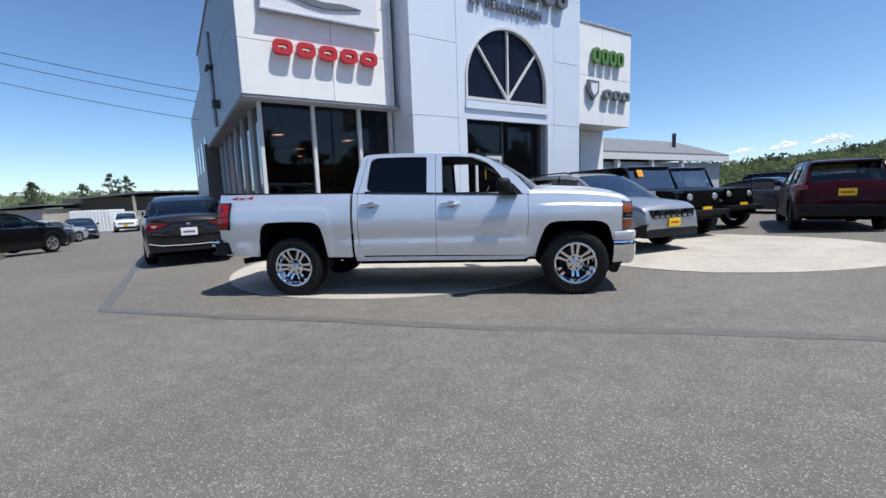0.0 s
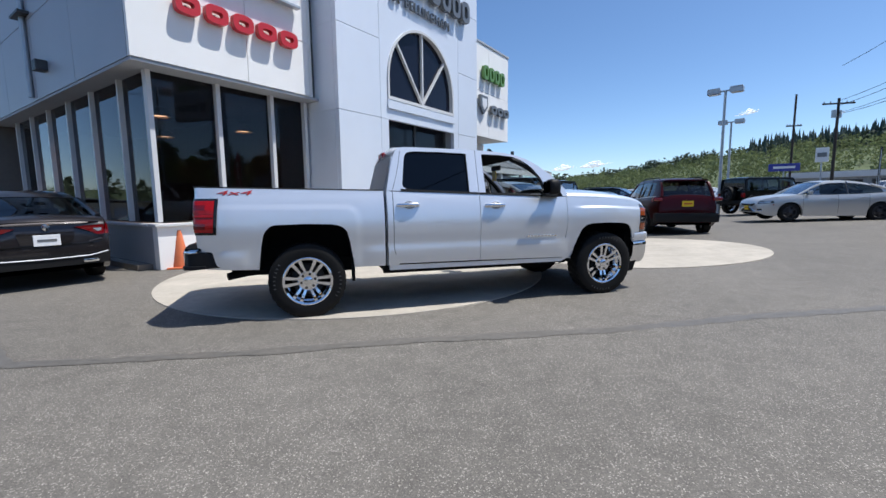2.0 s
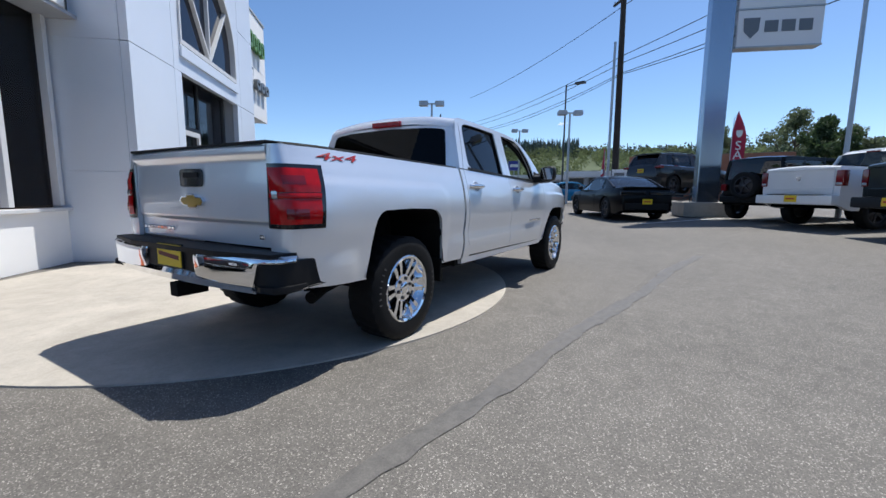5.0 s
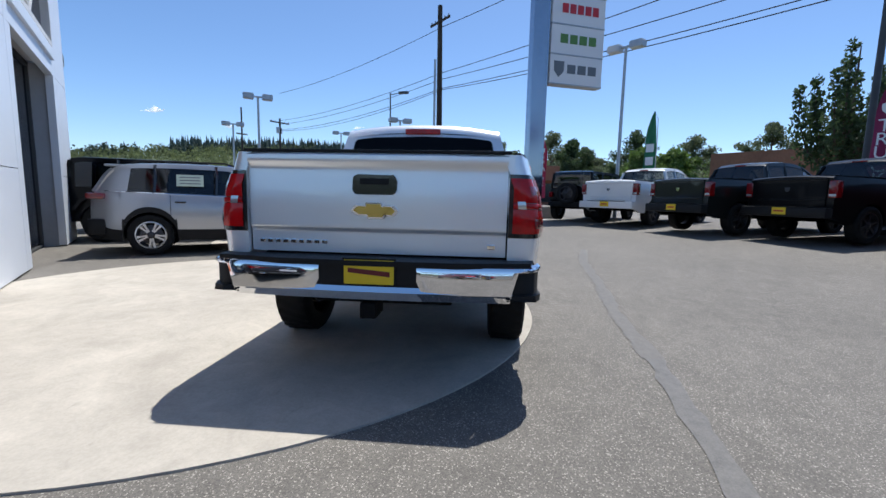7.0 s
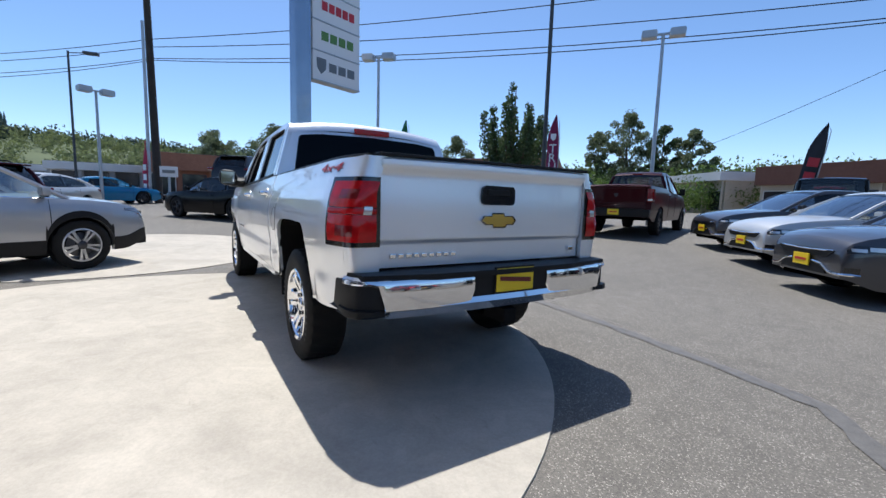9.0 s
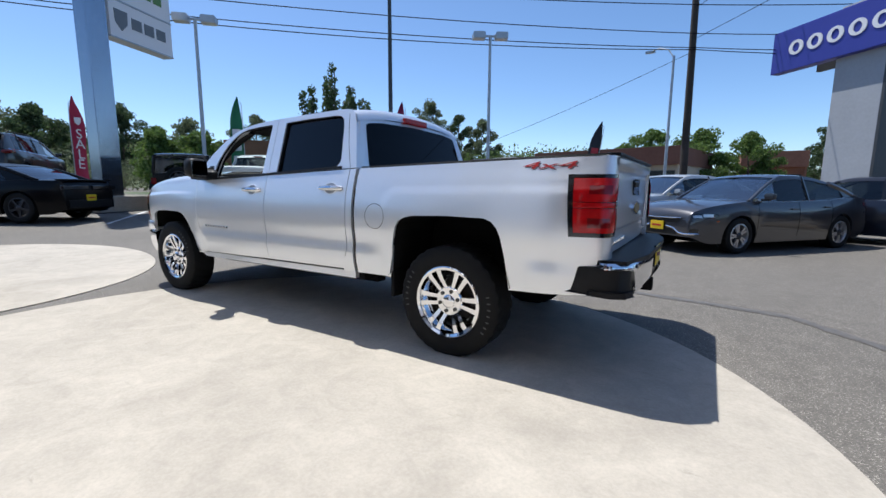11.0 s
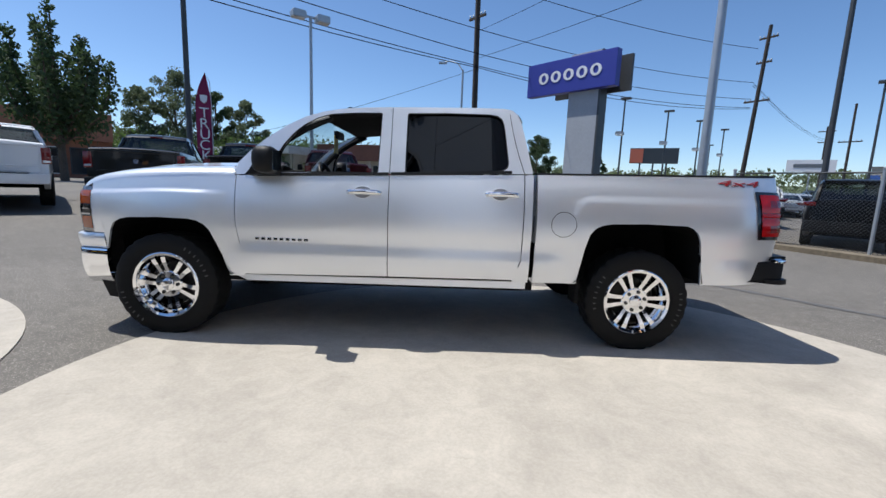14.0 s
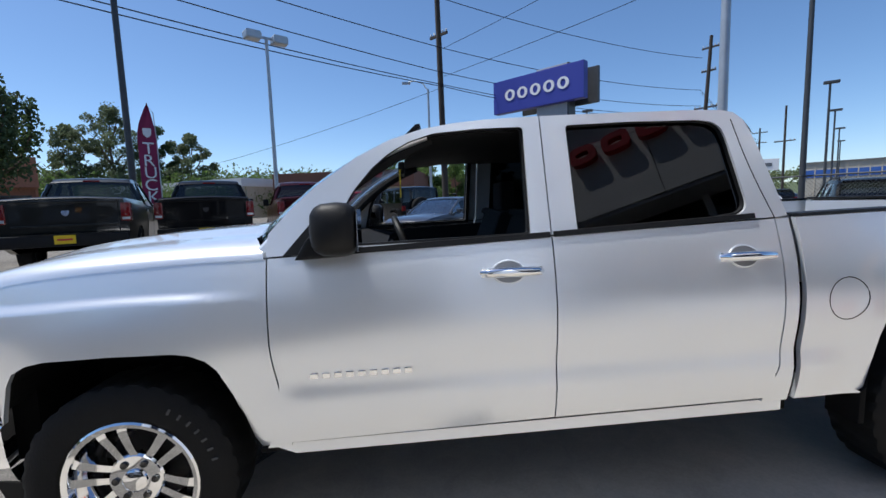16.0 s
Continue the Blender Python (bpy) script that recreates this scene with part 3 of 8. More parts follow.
def pendant(u, v, z):
    p = tagged(holder("pendant_lamp", B @ pose(u, v, z)), "round pendant lamp with a warm glow in the showroom", "lamp", "showroom lamps")
    part("shade", lathe([(0.06, 0.2), (0.12, 0.18), (0.2, 0.06), (0.22, 0.0), (0.2, 0.0), (0.1, 0.14)], 20, "z"), mat("lamp_shade", (0.35, 0.25, 0.17), 0.4), p, smooth=True)
    part("bulb", lathe([(0.0, 0.1), (0.13, 0.08), (0.15, 0.03), (0.0, 0.01)], 16, "z"), LAMPGLOW, p, "glowing warm bulb")
    part("cord", tube([(0, 0, 0.19), (0, 0, 3.58 - z)], 0.012, 6), DARKMETAL, p)
    return p


base_lamp = pendant(-0.75, WV + 1.2, 2.98)
for u, v, z in ((0.35, WV + 3.6, 2.9), (1.3, WV + 1.6, 2.95), (1.0, WV + 6.0, 2.9), (-0.6, WV + 5.2, 2.9), (4.6, TV + 2.6, 3.0)):
    copy_thing(base_lamp, B @ pose(u, v, z))

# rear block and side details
part("rear_block", box((U0 + 3.4, 21.5, 3.3), (6.6, 11.5, 6.6)), SHADEDSIDE, deal)
for k in range(4):
    part("side_window", box((U0 + 0.09, 17.4 + 2.4 * k, 3.6), (0.03, 1.0, 1.4)), CARGLASS, deal)
part("side_light", box((U0 - 0.1, 9.3, 4.2), (0.22, 0.3, 0.22), 0.03), DARKMETAL, deal)
part("downpipe", tube([(U0 - 0.06, 10.4, 6.6), (U0 - 0.06, 10.4, 3.7)], 0.06), GALV, deal)
part("scupper", box((U0 - 0.1, 10.4, 5.5), (0.2, 0.7, 0.06), 0.01), DARKMETAL, deal)

# low service wing with its garage doors
wing = tagged(holder("service_wing", B), "low grey service building with garage doors", "building")
part("wall", box((22.6, 15.5, 1.45), (21.4, 8, 2.9)), GREYWALL, wing)
part("roof", prism([(11.0, 3.5), (15.4, 5.0), (19.8, 3.5), (19.8, 3.35), (11.0, 3.35)], 11.8, 33.6, "yz"), ROOFSHEET, wing)
part("eave_board", box((22.7, 11.05, 3.2), (21.8, 0.12, 0.38), 0.01), FRAMEWHITE, wing)
for k in range(5):
    part("garage_door", box((14.6 + 3.6 * k, 11.46, 1.3), (2.8, 0.06, 2.5), 0.01), mat("garage_door", (0.5, 0.53, 0.56), 0.5, var=0.05), wing)
    part("post", box((12.8 + 3.6 * k, 11.2, 1.5), (0.25, 0.25, 3.0), 0.01), FRAMEWHITE, wing)
part("vent_pipe", tube([(29.4, 13.0, 4.1), (29.4, 13.0, 5.2)], 0.14, 10), DARKMETAL, wing)


# brand signs as plain shapes in their colours
def bar_letters(name, label, u, v, z, w, h, n, material, depth=0.12, slant=0.0):
    """Raised plain bars standing in for a brand's letters."""
    s = tagged(holder(name, B @ pose(u, v, z)), label, "sign")
    pitch = w / n
    for k in range(n):
        x0, x1 = k * pitch, k * pitch + pitch * 0.82
        t = min(h * 0.33, pitch * 0.24)
        ring = []
        for a, b in (((x1 - x0) / 2, h / 2), ((x1 - x0) / 2 - t, h / 2 - t)):
            pts = []
            for q in range(28):
                c, s_ = math.cos(6.2832 * q / 28), math.sin(6.2832 * q / 28)
                pts.append(((x0 + x1) / 2 + a * math.copysign(abs(c) ** 0.6, c), h / 2 + b * math.copysign(abs(s_) ** 0.6, s_)))
            ring.append(pts)
        o, i = ring
        part("letter_bar", holed(o, [i], -depth, 0.0), material, s)
        part("letter_stud", box(((x0 + x1) / 2, 0.02, h * 0.5), (0.03, 0.06, 0.03)), DARKMETAL, s)
    return s


bar_letters("wall_sign", "five raised red brand letter shapes on white cladding", -1.08, FV - 0.045, 4.5, 2.56, 0.32, 5, LETRED)
bar_letters("wall_sign", "raised green brand letter shapes on white cladding", 9.45, JV - 0.07, 5.62, 1.75, 0.5, 4, LETGREEN)
bar_letters("wall_sign", "raised dark grey brand letter shapes on white cladding", 10.05, JV - 0.07, 4.45, 1.55, 0.32, 3, LETGREY)
sh = tagged(holder("emblem_sign", B @ pose(9.5, JV - 0.06, 4.72)), "dark grey shield emblem on white cladding", "sign")
part("shield", prism([(-0.28, 0.3), (0.28, 0.3), (0.26, -0.1), (0, -0.36), (-0.26, -0.1)], -0.1, 0.0), LETGREY, sh)
part("shield_face", prism([(-0.18, 0.2), (0.18, 0.2), (0.16, -0.06), (0, -0.22), (-0.16, -0.06)], -0.12, -0.1), SIGNWHITE, sh)
bar_letters("wall_sign", "row of large raised grey dealer name shapes", 4.4, TV - 0.1, 6.76, 3.25, 0.62, 6, LETGREY, 0.14)
ofb = tagged(holder("wall_sign", B @ pose(3.86, TV - 0.075, 6.3)), "small raised grey letters above the arch", "sign")
part("letters", text_bm("OF BELLINGHAM", 0.34, 0.06, 1.06), LETGREY, ofb)
brd = tagged(holder("sign_board", B @ pose(-1.28, FV - 0.04, 5.42)), "white sign board with a winged emblem shape", "sign")
part("board", box((1.37, -0.06, 0.6), (2.74, 0.1, 1.2), 0.015), SIGNWHITE, brd)
part("board_rail", box((1.37, -0.07, -0.02), (2.8, 0.14, 0.05), 0.01), GALV, brd)
part("wing_emblem", prism([(0.55, 0.34), (1.0, 0.24), (1.37, 0.2), (1.75, 0.24), (2.3, 0.34), (1.85, 0.38), (1.37, 0.34), (0.9, 0.38)], -0.15, -0.11), LETGREY, brd)


# ---------------- the silver pickup ----------------
HOOD = [(1.2, 1.305), (1.5, 1.30), (1.8, 1.285), (2.06, 1.262), (2.25, 1.235), (2.385, 1.2), (2.46, 1.15), (2.5, 1.1)]
BELT = [(-2.9, 1.385), (-1.0, 1.34), (0.12, 1.298), (1.26, 1.255)]


def inset(a, b, r):
    """How far inside two edges a point lies, with a rounded corner between them."""
    if a < r and b < r:
        return r - math.hypot(r - a, r - b)
    return min(a, b)


def truck_y(x, z):
    """Half width of the body's side."""
    y = smooth_table([(0.4, 0.925), (0.5, 0.948), (0.6, 0.961), (0.7, 0.97), (0.8, 0.98), (0.88, 0.99), (0.95, 0.993), (1.02, 0.99), (1.1, 0.98), (1.18, 0.964), (1.25, 0.945), (1.32, 0.922), (1.4, 0.896)], z)
    if z > 1.32:
        y = 0.922 - (z - 1.32) * 0.3
    if x > 1.7:
        y -= 0.16 * (x - 1.7) ** 2
    if x < -2.5:
        y -= 0.6 * (-2.5 - x) ** 2
    # ledge along the foot of the doors, and a short one behind the rear wheel
    run = sstep(1.3, 1.12, x) * sstep(-1.3, -1.06, x) + 0.9 * sstep(-2.36, -2.46, x) * sstep(-2.76, -2.56, x)
    y += 0.015 * run * sstep(0.775, 0.67, z) * sstep(0.45, 0.64, z)
    # raised panels with rounded corners round the wheels
    f = 0.018 * sstep(0.0, 0.04, 1.148 - 0.03 * sstep(1.7, 2.4, x) - z) * sstep(1.27, 1.56, x - 0.12 * sstep(0.8, 0.5, z)) if x > 1.26 else 0.0
    r = 0.0075 * sstep(0.0, 0.075, inset(1.215 + 0.012 * (-1.5 - x) - z, -1.24 - x, 0.17)) if x < -1.2 else 0.0
    return y + f + r


def arch_front(x):
    return lerp_table([(1.2, 0.49), (1.335, 0.49), (1.345, 0.52), (1.372, 0.62), (1.41, 0.74), (1.455, 0.845), (1.49, 0.885), (1.54, 0.91), (1.6, 0.922), (1.83, 0.925), (2.06, 0.915), (2.13, 0.9), (2.19, 0.868), (2.225, 0.815), (2.262, 0.7), (2.272, 0.66), (2.282, 0.785), (2.6, 0.785)], x)


def arch_rear(x):
    return lerp_table([(-2.9, 0.58), (-2.4, 0.555), (-2.29, 0.55), (-2.284, 0.6), (-2.262, 0.76), (-2.235, 0.89), (-2.21, 0.945), (-2.17, 0.985), (-2.12, 1.003), (-1.83, 1.008), (-1.56, 0.998), (-1.49, 0.985), (-1.44, 0.962), (-1.4, 0.915), (-1.372, 0.8), (-1.345, 0.62), (-1.333, 0.53), (-1.325, 0.525), (-0.9, 0.522)], x)


def nose_line(z, d=0.0):
    """Plan of the nose on one side, from the wheel arch round to the middle."""
    y0 = truck_y(2.43, z)
    b = 0.045 * sstep(0.8, 0.77, z)
    return ([(2.28, truck_y(2.28, z) + d), (2.33, truck_y(2.33, z) + d), (2.372, truck_y(2.372, z) + d), (2.425 + b * 0.4, y0 + d), (2.458 + d * 0.4 + b, y0 - 0.012 + d * 0.9 + b * 0.1), (2.484 + d * 0.7 + b, y0 - 0.032 + d * 0.6 + b * 0.1),
             (2.505 + d + b, y0 - 0.065), (2.518 + d + b * 0.8, y0 - 0.11), (2.532 + d + b * 0.5, 0.76), (2.545 + d, 0.7), (2.562 + d, 0.6), (2.585 + d, 0.45), (2.602 + d, 0.25), (2.61 + d, 0.0)])


def nose_band(levels, k0=0):
    """A skin round the whole nose through levels of (height, set forward)."""
    rows = []
    for z, d in levels:
        half = nose_line(z, d)[k0:]
        rows.append([(x, y, z) for x, y in half] + [(x, -y, z) for x, y in half[-2::-1]])
    return bm_grid(rows)


def side_skin(x0, x1, bottom, top, side, extra=(), nz=22, skew0=None, skew1=None, lip=0.022):
    """A body panel on one side between two upright edges, with its edges turned in."""
    nz = nz * 3
    xs = sorted({round(x0 + (x1 - x0) * k / 64, 4) for k in range(65)} | {x for x in extra if x0 < x < x1})
    rows = []
    for x in xs:
        zb, zt = bottom(x), top(x)
        row = []
        for k in range(nz + 1):
            z = zb + (zt - zb) * k / nz
            xx = x
            if skew0 and x == xs[0]:
                xx = x + skew0(z)
            if skew1 and x == xs[-1]:
                xx = x + skew1(z)
            row.append(Vector((xx, side * truck_y(xx, z), z)))
        inner_b = row[0] + Vector((0, -side * lip, 0.004))
        inner_t = row[-1] + Vector((0, -side * lip, 0))
        rows.append([inner_b, row[0], *row[1:-1], row[-1], inner_t])
    first = [p + Vector((0, -side * lip, 0)) for p in rows[0]]
    last = [p + Vector((0, -side * lip, 0)) for p in rows[-1]]
    return bm_grid([first, *rows, last])


def ring_panel(outer, holes, side, offset=0.0, depth=0.05, yf=truck_y):
    bm = bmesh.new()
    es = []
    for loop in (outer, *holes):
        vs = [bm.verts.new((p[0], 0, p[1])) for p in loop]
        es += [bm.edges.new((vs[q], vs[(q + 1) % len(vs)])) for q in range(len(vs))]
    bmesh.ops.triangle_fill(bm, use_beauty=True, edges=es)
    for v in bm.verts:
        v.co.y = side * (yf(v.co.x, v.co.z) + offset)
    r = bmesh.ops.extrude_face_region(bm, geom=bm.faces[:])
    for v in r["geom"]:
        if isinstance(v, bmesh.types.BMVert):
            v.co.y -= side * depth
    return bm


def round_poly(pts, r=0.03, n=4):
    """An outline with its corners rounded."""
    out = []
    m = len(pts)
    for i in range(m):
        p0, p, p1 = Vector((*pts[i - 1], 0)), Vector((*pts[i], 0)), Vector((*pts[(i + 1) % m], 0))
        a, b = (p0 - p), (p1 - p)
        ra = min(r, a.length * 0.4)
        rb = min(r, b.length * 0.4)
        a, b = p + a.normalized() * ra, p + b.normalized() * rb
        for k in range(n + 1):
            t = k / n
            q = a * (1 - t) ** 2 + p * 2 * t * (1 - t) + b * t * t
            out.append((q.x, q.y))
    return out


# darker silver that paints the shade of the handle cups onto flat plates
mat_recess = mat("shaded_recess_paint", (0.3, 0.3, 0.31), 0.4, 0.7, coat=0.6)
truck = tagged(holder("pickup_truck"), "silver crew cab pickup truck with chrome wheels on a concrete pad", "pickup truck")
F_WIN = [(1.0, 1.288), (0.96, 1.45), (0.925, 1.51), (0.85, 1.6), (0.78, 1.66), (0.69, 1.712), (0.585, 1.745), (0.4, 1.762), (0.195, 1.768), (0.205, 1.306)]
R_WIN = [(0.005, 1.314), (0.005, 1.772), (-0.3, 1.785), (-0.62, 1.788), (-0.69, 1.778), (-0.725, 1.75), (-0.742, 1.69), (-0.778, 1.42), (-0.77, 1.385), (-0.74, 1.362), (-0.56, 1.336)]
DOOR_TOP = lambda x: lerp_table(BELT, x)

for side in (-1, 1):
    arch_x = [1.335, 1.345, 1.36, 1.372, 1.39, 1.41, 1.43, 1.455, 1.49, 1.515, 1.54, 1.57, 2.09, 2.13, 2.16, 2.19, 2.21, 2.225, 2.24, 2.262, 2.272, 2.282]
    part("front_fender", side_skin(1.262, 2.372, arch_front, lambda x: smooth_table(HOOD, x) - 0.05, side, arch_x, 24,
                                   skew0=lambda z: -0.05 * sstep(0.95, 0.5, z)), SILVER, truck, smooth=True)
    d = part("front_door", side_skin(0.121, 1.256, lambda x: 0.508 + 0.018 * (1.25 - x), DOOR_TOP, side, (), 22,
                                     skew1=lambda z: -0.05 * sstep(0.95, 0.5, z)), SILVER, truck, smooth=True)
    part("rear_door", side_skin(-0.893, 0.115, lambda x: 0.528 + 0.01 * (0.115 - x), DOOR_TOP, side, (), 22,
                                skew0=lambda z: 0.06 * sstep(0.72, 0.52, z)), SILVER, truck, smooth=True)
    part("cab_corner", side_skin(-0.962, -0.9, lambda x: 0.52, DOOR_TOP, side, (), 22, skew1=lambda z: 0.06 * sstep(0.72, 0.52, z)), SILVER, truck, smooth=True)
    rx = [-2.29, -2.284, -2.27, -2.262, -2.25, -2.235, -2.22, -2.21, -2.19, -2.17, -2.145, -2.12, -1.56, -1.52, -1.49, -1.465, -1.44, -1.42, -1.4, -1.385, -1.372, -1.36, -1.345, -1.333, -1.325]
    part("bed_side", side_skin(-2.80, -0.996, arch_rear, lambda x: lerp_table(BELT, x), side, rx + [-2.6, -2.65, -2.7, -2.75], 26), SILVER, truck, smooth=True)
    part("rocker", prism([(1.3, 0.5), (-0.95, 0.52), (-0.95, 0.465), (1.2, 0.455)], side * 0.90, side * 0.94, bevel=0.008), SILVER, truck)
    part("under_rail", prism([(1.3, 0.45), (-0.98, 0.47), (-0.98, 0.39), (1.25, 0.38)], side * 0.6, side * 0.7), UNDER, truck)
    # pillars and roof rail with the two window openings
    part("door_frame_front", ring_panel([(1.262, 1.262), (1.255, 1.35), (1.16, 1.455), (1.07, 1.535), (0.91, 1.648), (0.77, 1.72), (0.64, 1.762), (0.5, 1.788), (0.36, 1.802), (0.121, 1.815), (0.121, 1.305), (0.7, 1.285)],
                                        [round_poly(F_WIN, 0.018)], side), SILVER, truck, smooth=True)
    part("door_frame_rear", ring_panel([(0.115, 1.815), (-0.3, 1.828), (-0.6, 1.835), (-0.74, 1.834), (-0.8, 1.822), (-0.838, 1.79), (-0.86, 1.74), (-0.885, 1.66), (-0.91, 1.56), (-0.935, 1.45), (-0.96, 1.35), (-0.9, 1.344), (0.115, 1.305)],
                                       [round_poly(R_WIN, 0.018)], side), SILVER, truck, smooth=True)
    for nm, win, gl in (("front_side_window", F_WIN, CLEAR), ("rear_side_window", R_WIN, TINT)):
        if gl is TINT:
            part(nm, ring_panel(win, [], side, -0.03, 0.005), gl, truck).visible_shadow = False
        cx = sum(p[0] for p in win) / len(win)
        cz = sum(p[1] for p in win) / len(win)
        inner = [(cx + (p[0] - cx) * 0.982, cz + (p[1] - cz) * 0.968) for p in win]
        part("window_seal", ring_panel(round_poly(win, 0.018), [round_poly(inner, 0.018)], side, -0.012, 0.02), BLACKPL, truck)
    grow = [(0.61 + (p[0] - 0.61) * 1.06, 1.53 + (p[1] - 1.53) * 1.1) for p in F_WIN]
    part("pillar_trim", ring_panel(grow, [round_poly(F_WIN, 0.018)], side, -0.055, 0.02), INTERIOR, truck)
    part("door_inner", ring_panel([(1.2, 0.6), (1.2, 1.24), (-0.85, 1.32), (-0.85, 0.6)], [], side, -0.09, 0.02), INTERIOR, truck)
    part("belt_moulding", ring_panel([(1.1, 1.255), (1.1, 1.278), (0.125, 1.318), (0.125, 1.296)], [], side, 0.008, 0.02), BLACKPL, truck)
    part("belt_moulding", ring_panel([(0.11, 1.297), (0.11, 1.319), (-0.8, 1.364), (-0.8, 1.342)], [], side, 0.008, 0.02), BLACKPL, truck)
    edge = [(-0.897 + 0.118 * k / 8 + 0.012 * math.sin(math.pi * k / 8), 1.34 + 0.45 * k / 8) for k in range(9)]
    part("door_gap", add_tube(bmesh.new(), [(x, side * (truck_y(x, z) - 0.001), z) for x, z in edge], 0.003, 5), UNDER, truck)
    # handles with their cups
    for hx, hz in ((0.3, 1.165), (-0.73, 1.185)):
        hy = truck_y(hx, hz)
        h = part("door_handle", add_tube(bmesh.new(), [(hx - 0.125, side * (hy + 0.004), hz), (hx - 0.1, side * (hy + 0.026), hz + 0.002), (hx, side * (hy + 0.034), hz + 0.004), (hx + 0.1, side * (hy + 0.026), hz + 0.002), (hx + 0.125, side * (hy + 0.004), hz)], [0.012, 0.02, 0.021, 0.02, 0.012], 10), CHROME, truck, "chrome door handle", True)
        part("handle_base", box((hx, side * (hy + 0.002), hz), (0.25, 0.012, 0.036), 0.005), CHROME, h, smooth=True)
        cup = bmesh.new()
        add_tube(cup, [(hx + 0.012 + 0.068 * math.cos(a), side * (truck_y(hx, hz + 0.046 * math.sin(a)) + 0.0005), hz + 0.046 * math.sin(a)) for a in [6.2832 * k / 24 for k in range(25)]], 0.004, 6)
        part("handle_cup", cup, SILVER, h, smooth=True)
        part("handle_recess", ring_panel([(hx + 0.012 + 0.066 * math.cos(a), hz + 0.044 * math.sin(a)) for a in [6.2832 * k / 20 for k in range(20)]], [], side, 0.0015, 0.003), mat_recess, h)
    # mirror
    mrows = []
    for k in range(17):
        t = 0.5 - 0.5 * math.cos(math.pi * k / 16)
        f = (1 - abs(2 * t - 1) ** 4) ** 0.5 if 0 < k < 16 else 0.0
        yy = 1.015 + 0.205 * t
        row = []
        for q in range(16):
            a = 6.2832 * q / 16
            ca, sa = math.cos(a), math.sin(a)
            sx = 0.098 * (abs(ca) ** 0.6) * (1 if ca > 0 else -0.7)
            sz = 0.094 * (abs(sa) ** 0.6) * (1 if sa > 0 else -1)
            row.append((0.965 - 0.02 * t + sx * (f if t > 0.5 else max(f, 0.3)), side * yy, 1.362 + sz * (f if t > 0.5 else max(f, 0.35)) + 0.012 * t))
        mrows.append(row)
    mi = part("mirror", bm_grid(mrows, close_v=True), BLACKPL, truck, "black door mirror", True)
    part("mirror_arm", prism([(1.12, 1.262), (0.93, 1.27), (0.92, 1.33), (1.02, 1.37), (1.07, 1.34)], side * 0.93, side * 1.1, bevel=0.012), BLACKPL, mi)
    part("mirror_glass", box((0.885, side * 1.125, 1.366), (0.006, 0.15, 0.14), 0.002), MIRRORGLASS, mi)
    part("mirror_patch", ring_panel([(1.2, 1.262), (1.08, 1.4), (1.02, 1.40), (1.0, 1.28)], [], side, 0.006, 0.02), BLACKPL, truck)
    # tail lamp wrapped round the corner
    def corner(z, d, x_from=-2.64):
        y0 = truck_y(-2.8, z)
        pts = [(x_from + (-2.80 - x_from) * k, truck_y(x_from + (-2.80 - x_from) * k, z) + d) for k in (0, 0.2, 0.45, 0.72, 1)]
        return pts + [(-2.835 - d * 0.5, y0 - 0.007 + d * 0.8), (-2.858 - d * 0.8, y0 - 0.03 + d * 0.5), (-2.868 - d, y0 - 0.065), (-2.87 - d, y0 - 0.11), (-2.869 - d, 0.797), (-2.868 - d, 0.773)]

    def lamp_skin(z0, z1, k0, k1, d, bulge=0.0, n=8):
        """A patch of the lamp between two heights and two of its upright lines."""
        cols = []
        for q in range(n + 1):
            z = z0 + (z1 - z0) * q / n
            cols.append([(x, side * y, z) for x, y in corner(z, d + bulge * math.sin(math.pi * q / n), -2.66 + 0.03 * (z - 0.92) / 0.358)[k0:k1 + 1]])
        return bm_grid(cols)

    tl = part("tail_light", lamp_skin(0.92, 1.278, 0, 10, 0.008), GLOSSBLK, truck, "red tail lamp with a black surround", True)
    part("upper_lens", lamp_skin(1.122, 1.256, 1, 9, 0.012, 0.004), REDLENS, tl, "red lens", True)
    part("middle_lens", lamp_skin(1.088, 1.118, 1, 9, 0.015, 0.002), REDLENS, tl, "red lens", True)
    part("lower_lens", lamp_skin(0.946, 1.084, 1, 9, 0.012, 0.004), REDLENS, tl, "red lens", True)
    for z0, z1 in ((1.165, 1.215), (0.975, 1.03)):
        part("lamp_chamber", lamp_skin(z0, z1, 3, 6, 0.0164, 0.0015), DARKRED, tl, "darker red inner chamber", True)
    part("reverse_lamp", lamp_skin(1.085, 1.128, 7, 8, 0.018, 0.002), CLEARLENS, tl, "small clear reversing lens", True)
    zs = [0.6, 0.66, 0.7, 0.785, 0.8, 0.92, 1.0, 1.1, 1.2, 1.278, 1.32, 1.36, 1.385]
    part("bed_corner", bm_grid([[(x, side * y, z) for x, y in corner(z, 0.0, -2.795)] + [(-2.84, side * 0.772, z)] for z in zs]), SILVER, truck, smooth=True)
    # head lamp stack on the corner
    def lamp(z0, z1, k0, k1, d=0.004):
        return bm_grid([[(x, side * y, z) for x, y in nose_line(z, d)[k0:k1]] for z in [z0 + (z1 - z0) * q / 4 for q in range(5)]])

    hl = part("head_light", lamp(0.79, 1.13, 2, 11, 0.0), HEADLENS, truck, "head lamp with amber corner", True)
    part("amber_corner", lamp(1.0, 1.1, 2, 6), AMBER, hl, "amber corner lens", True)
    part("amber_corner", lamp(0.815, 0.905, 2, 6), AMBER, hl, "amber corner lens", True)
    part("lamp_band", lamp(0.91, 0.994, 2, 11, 0.005), GLOSSBLK, hl, smooth=True)
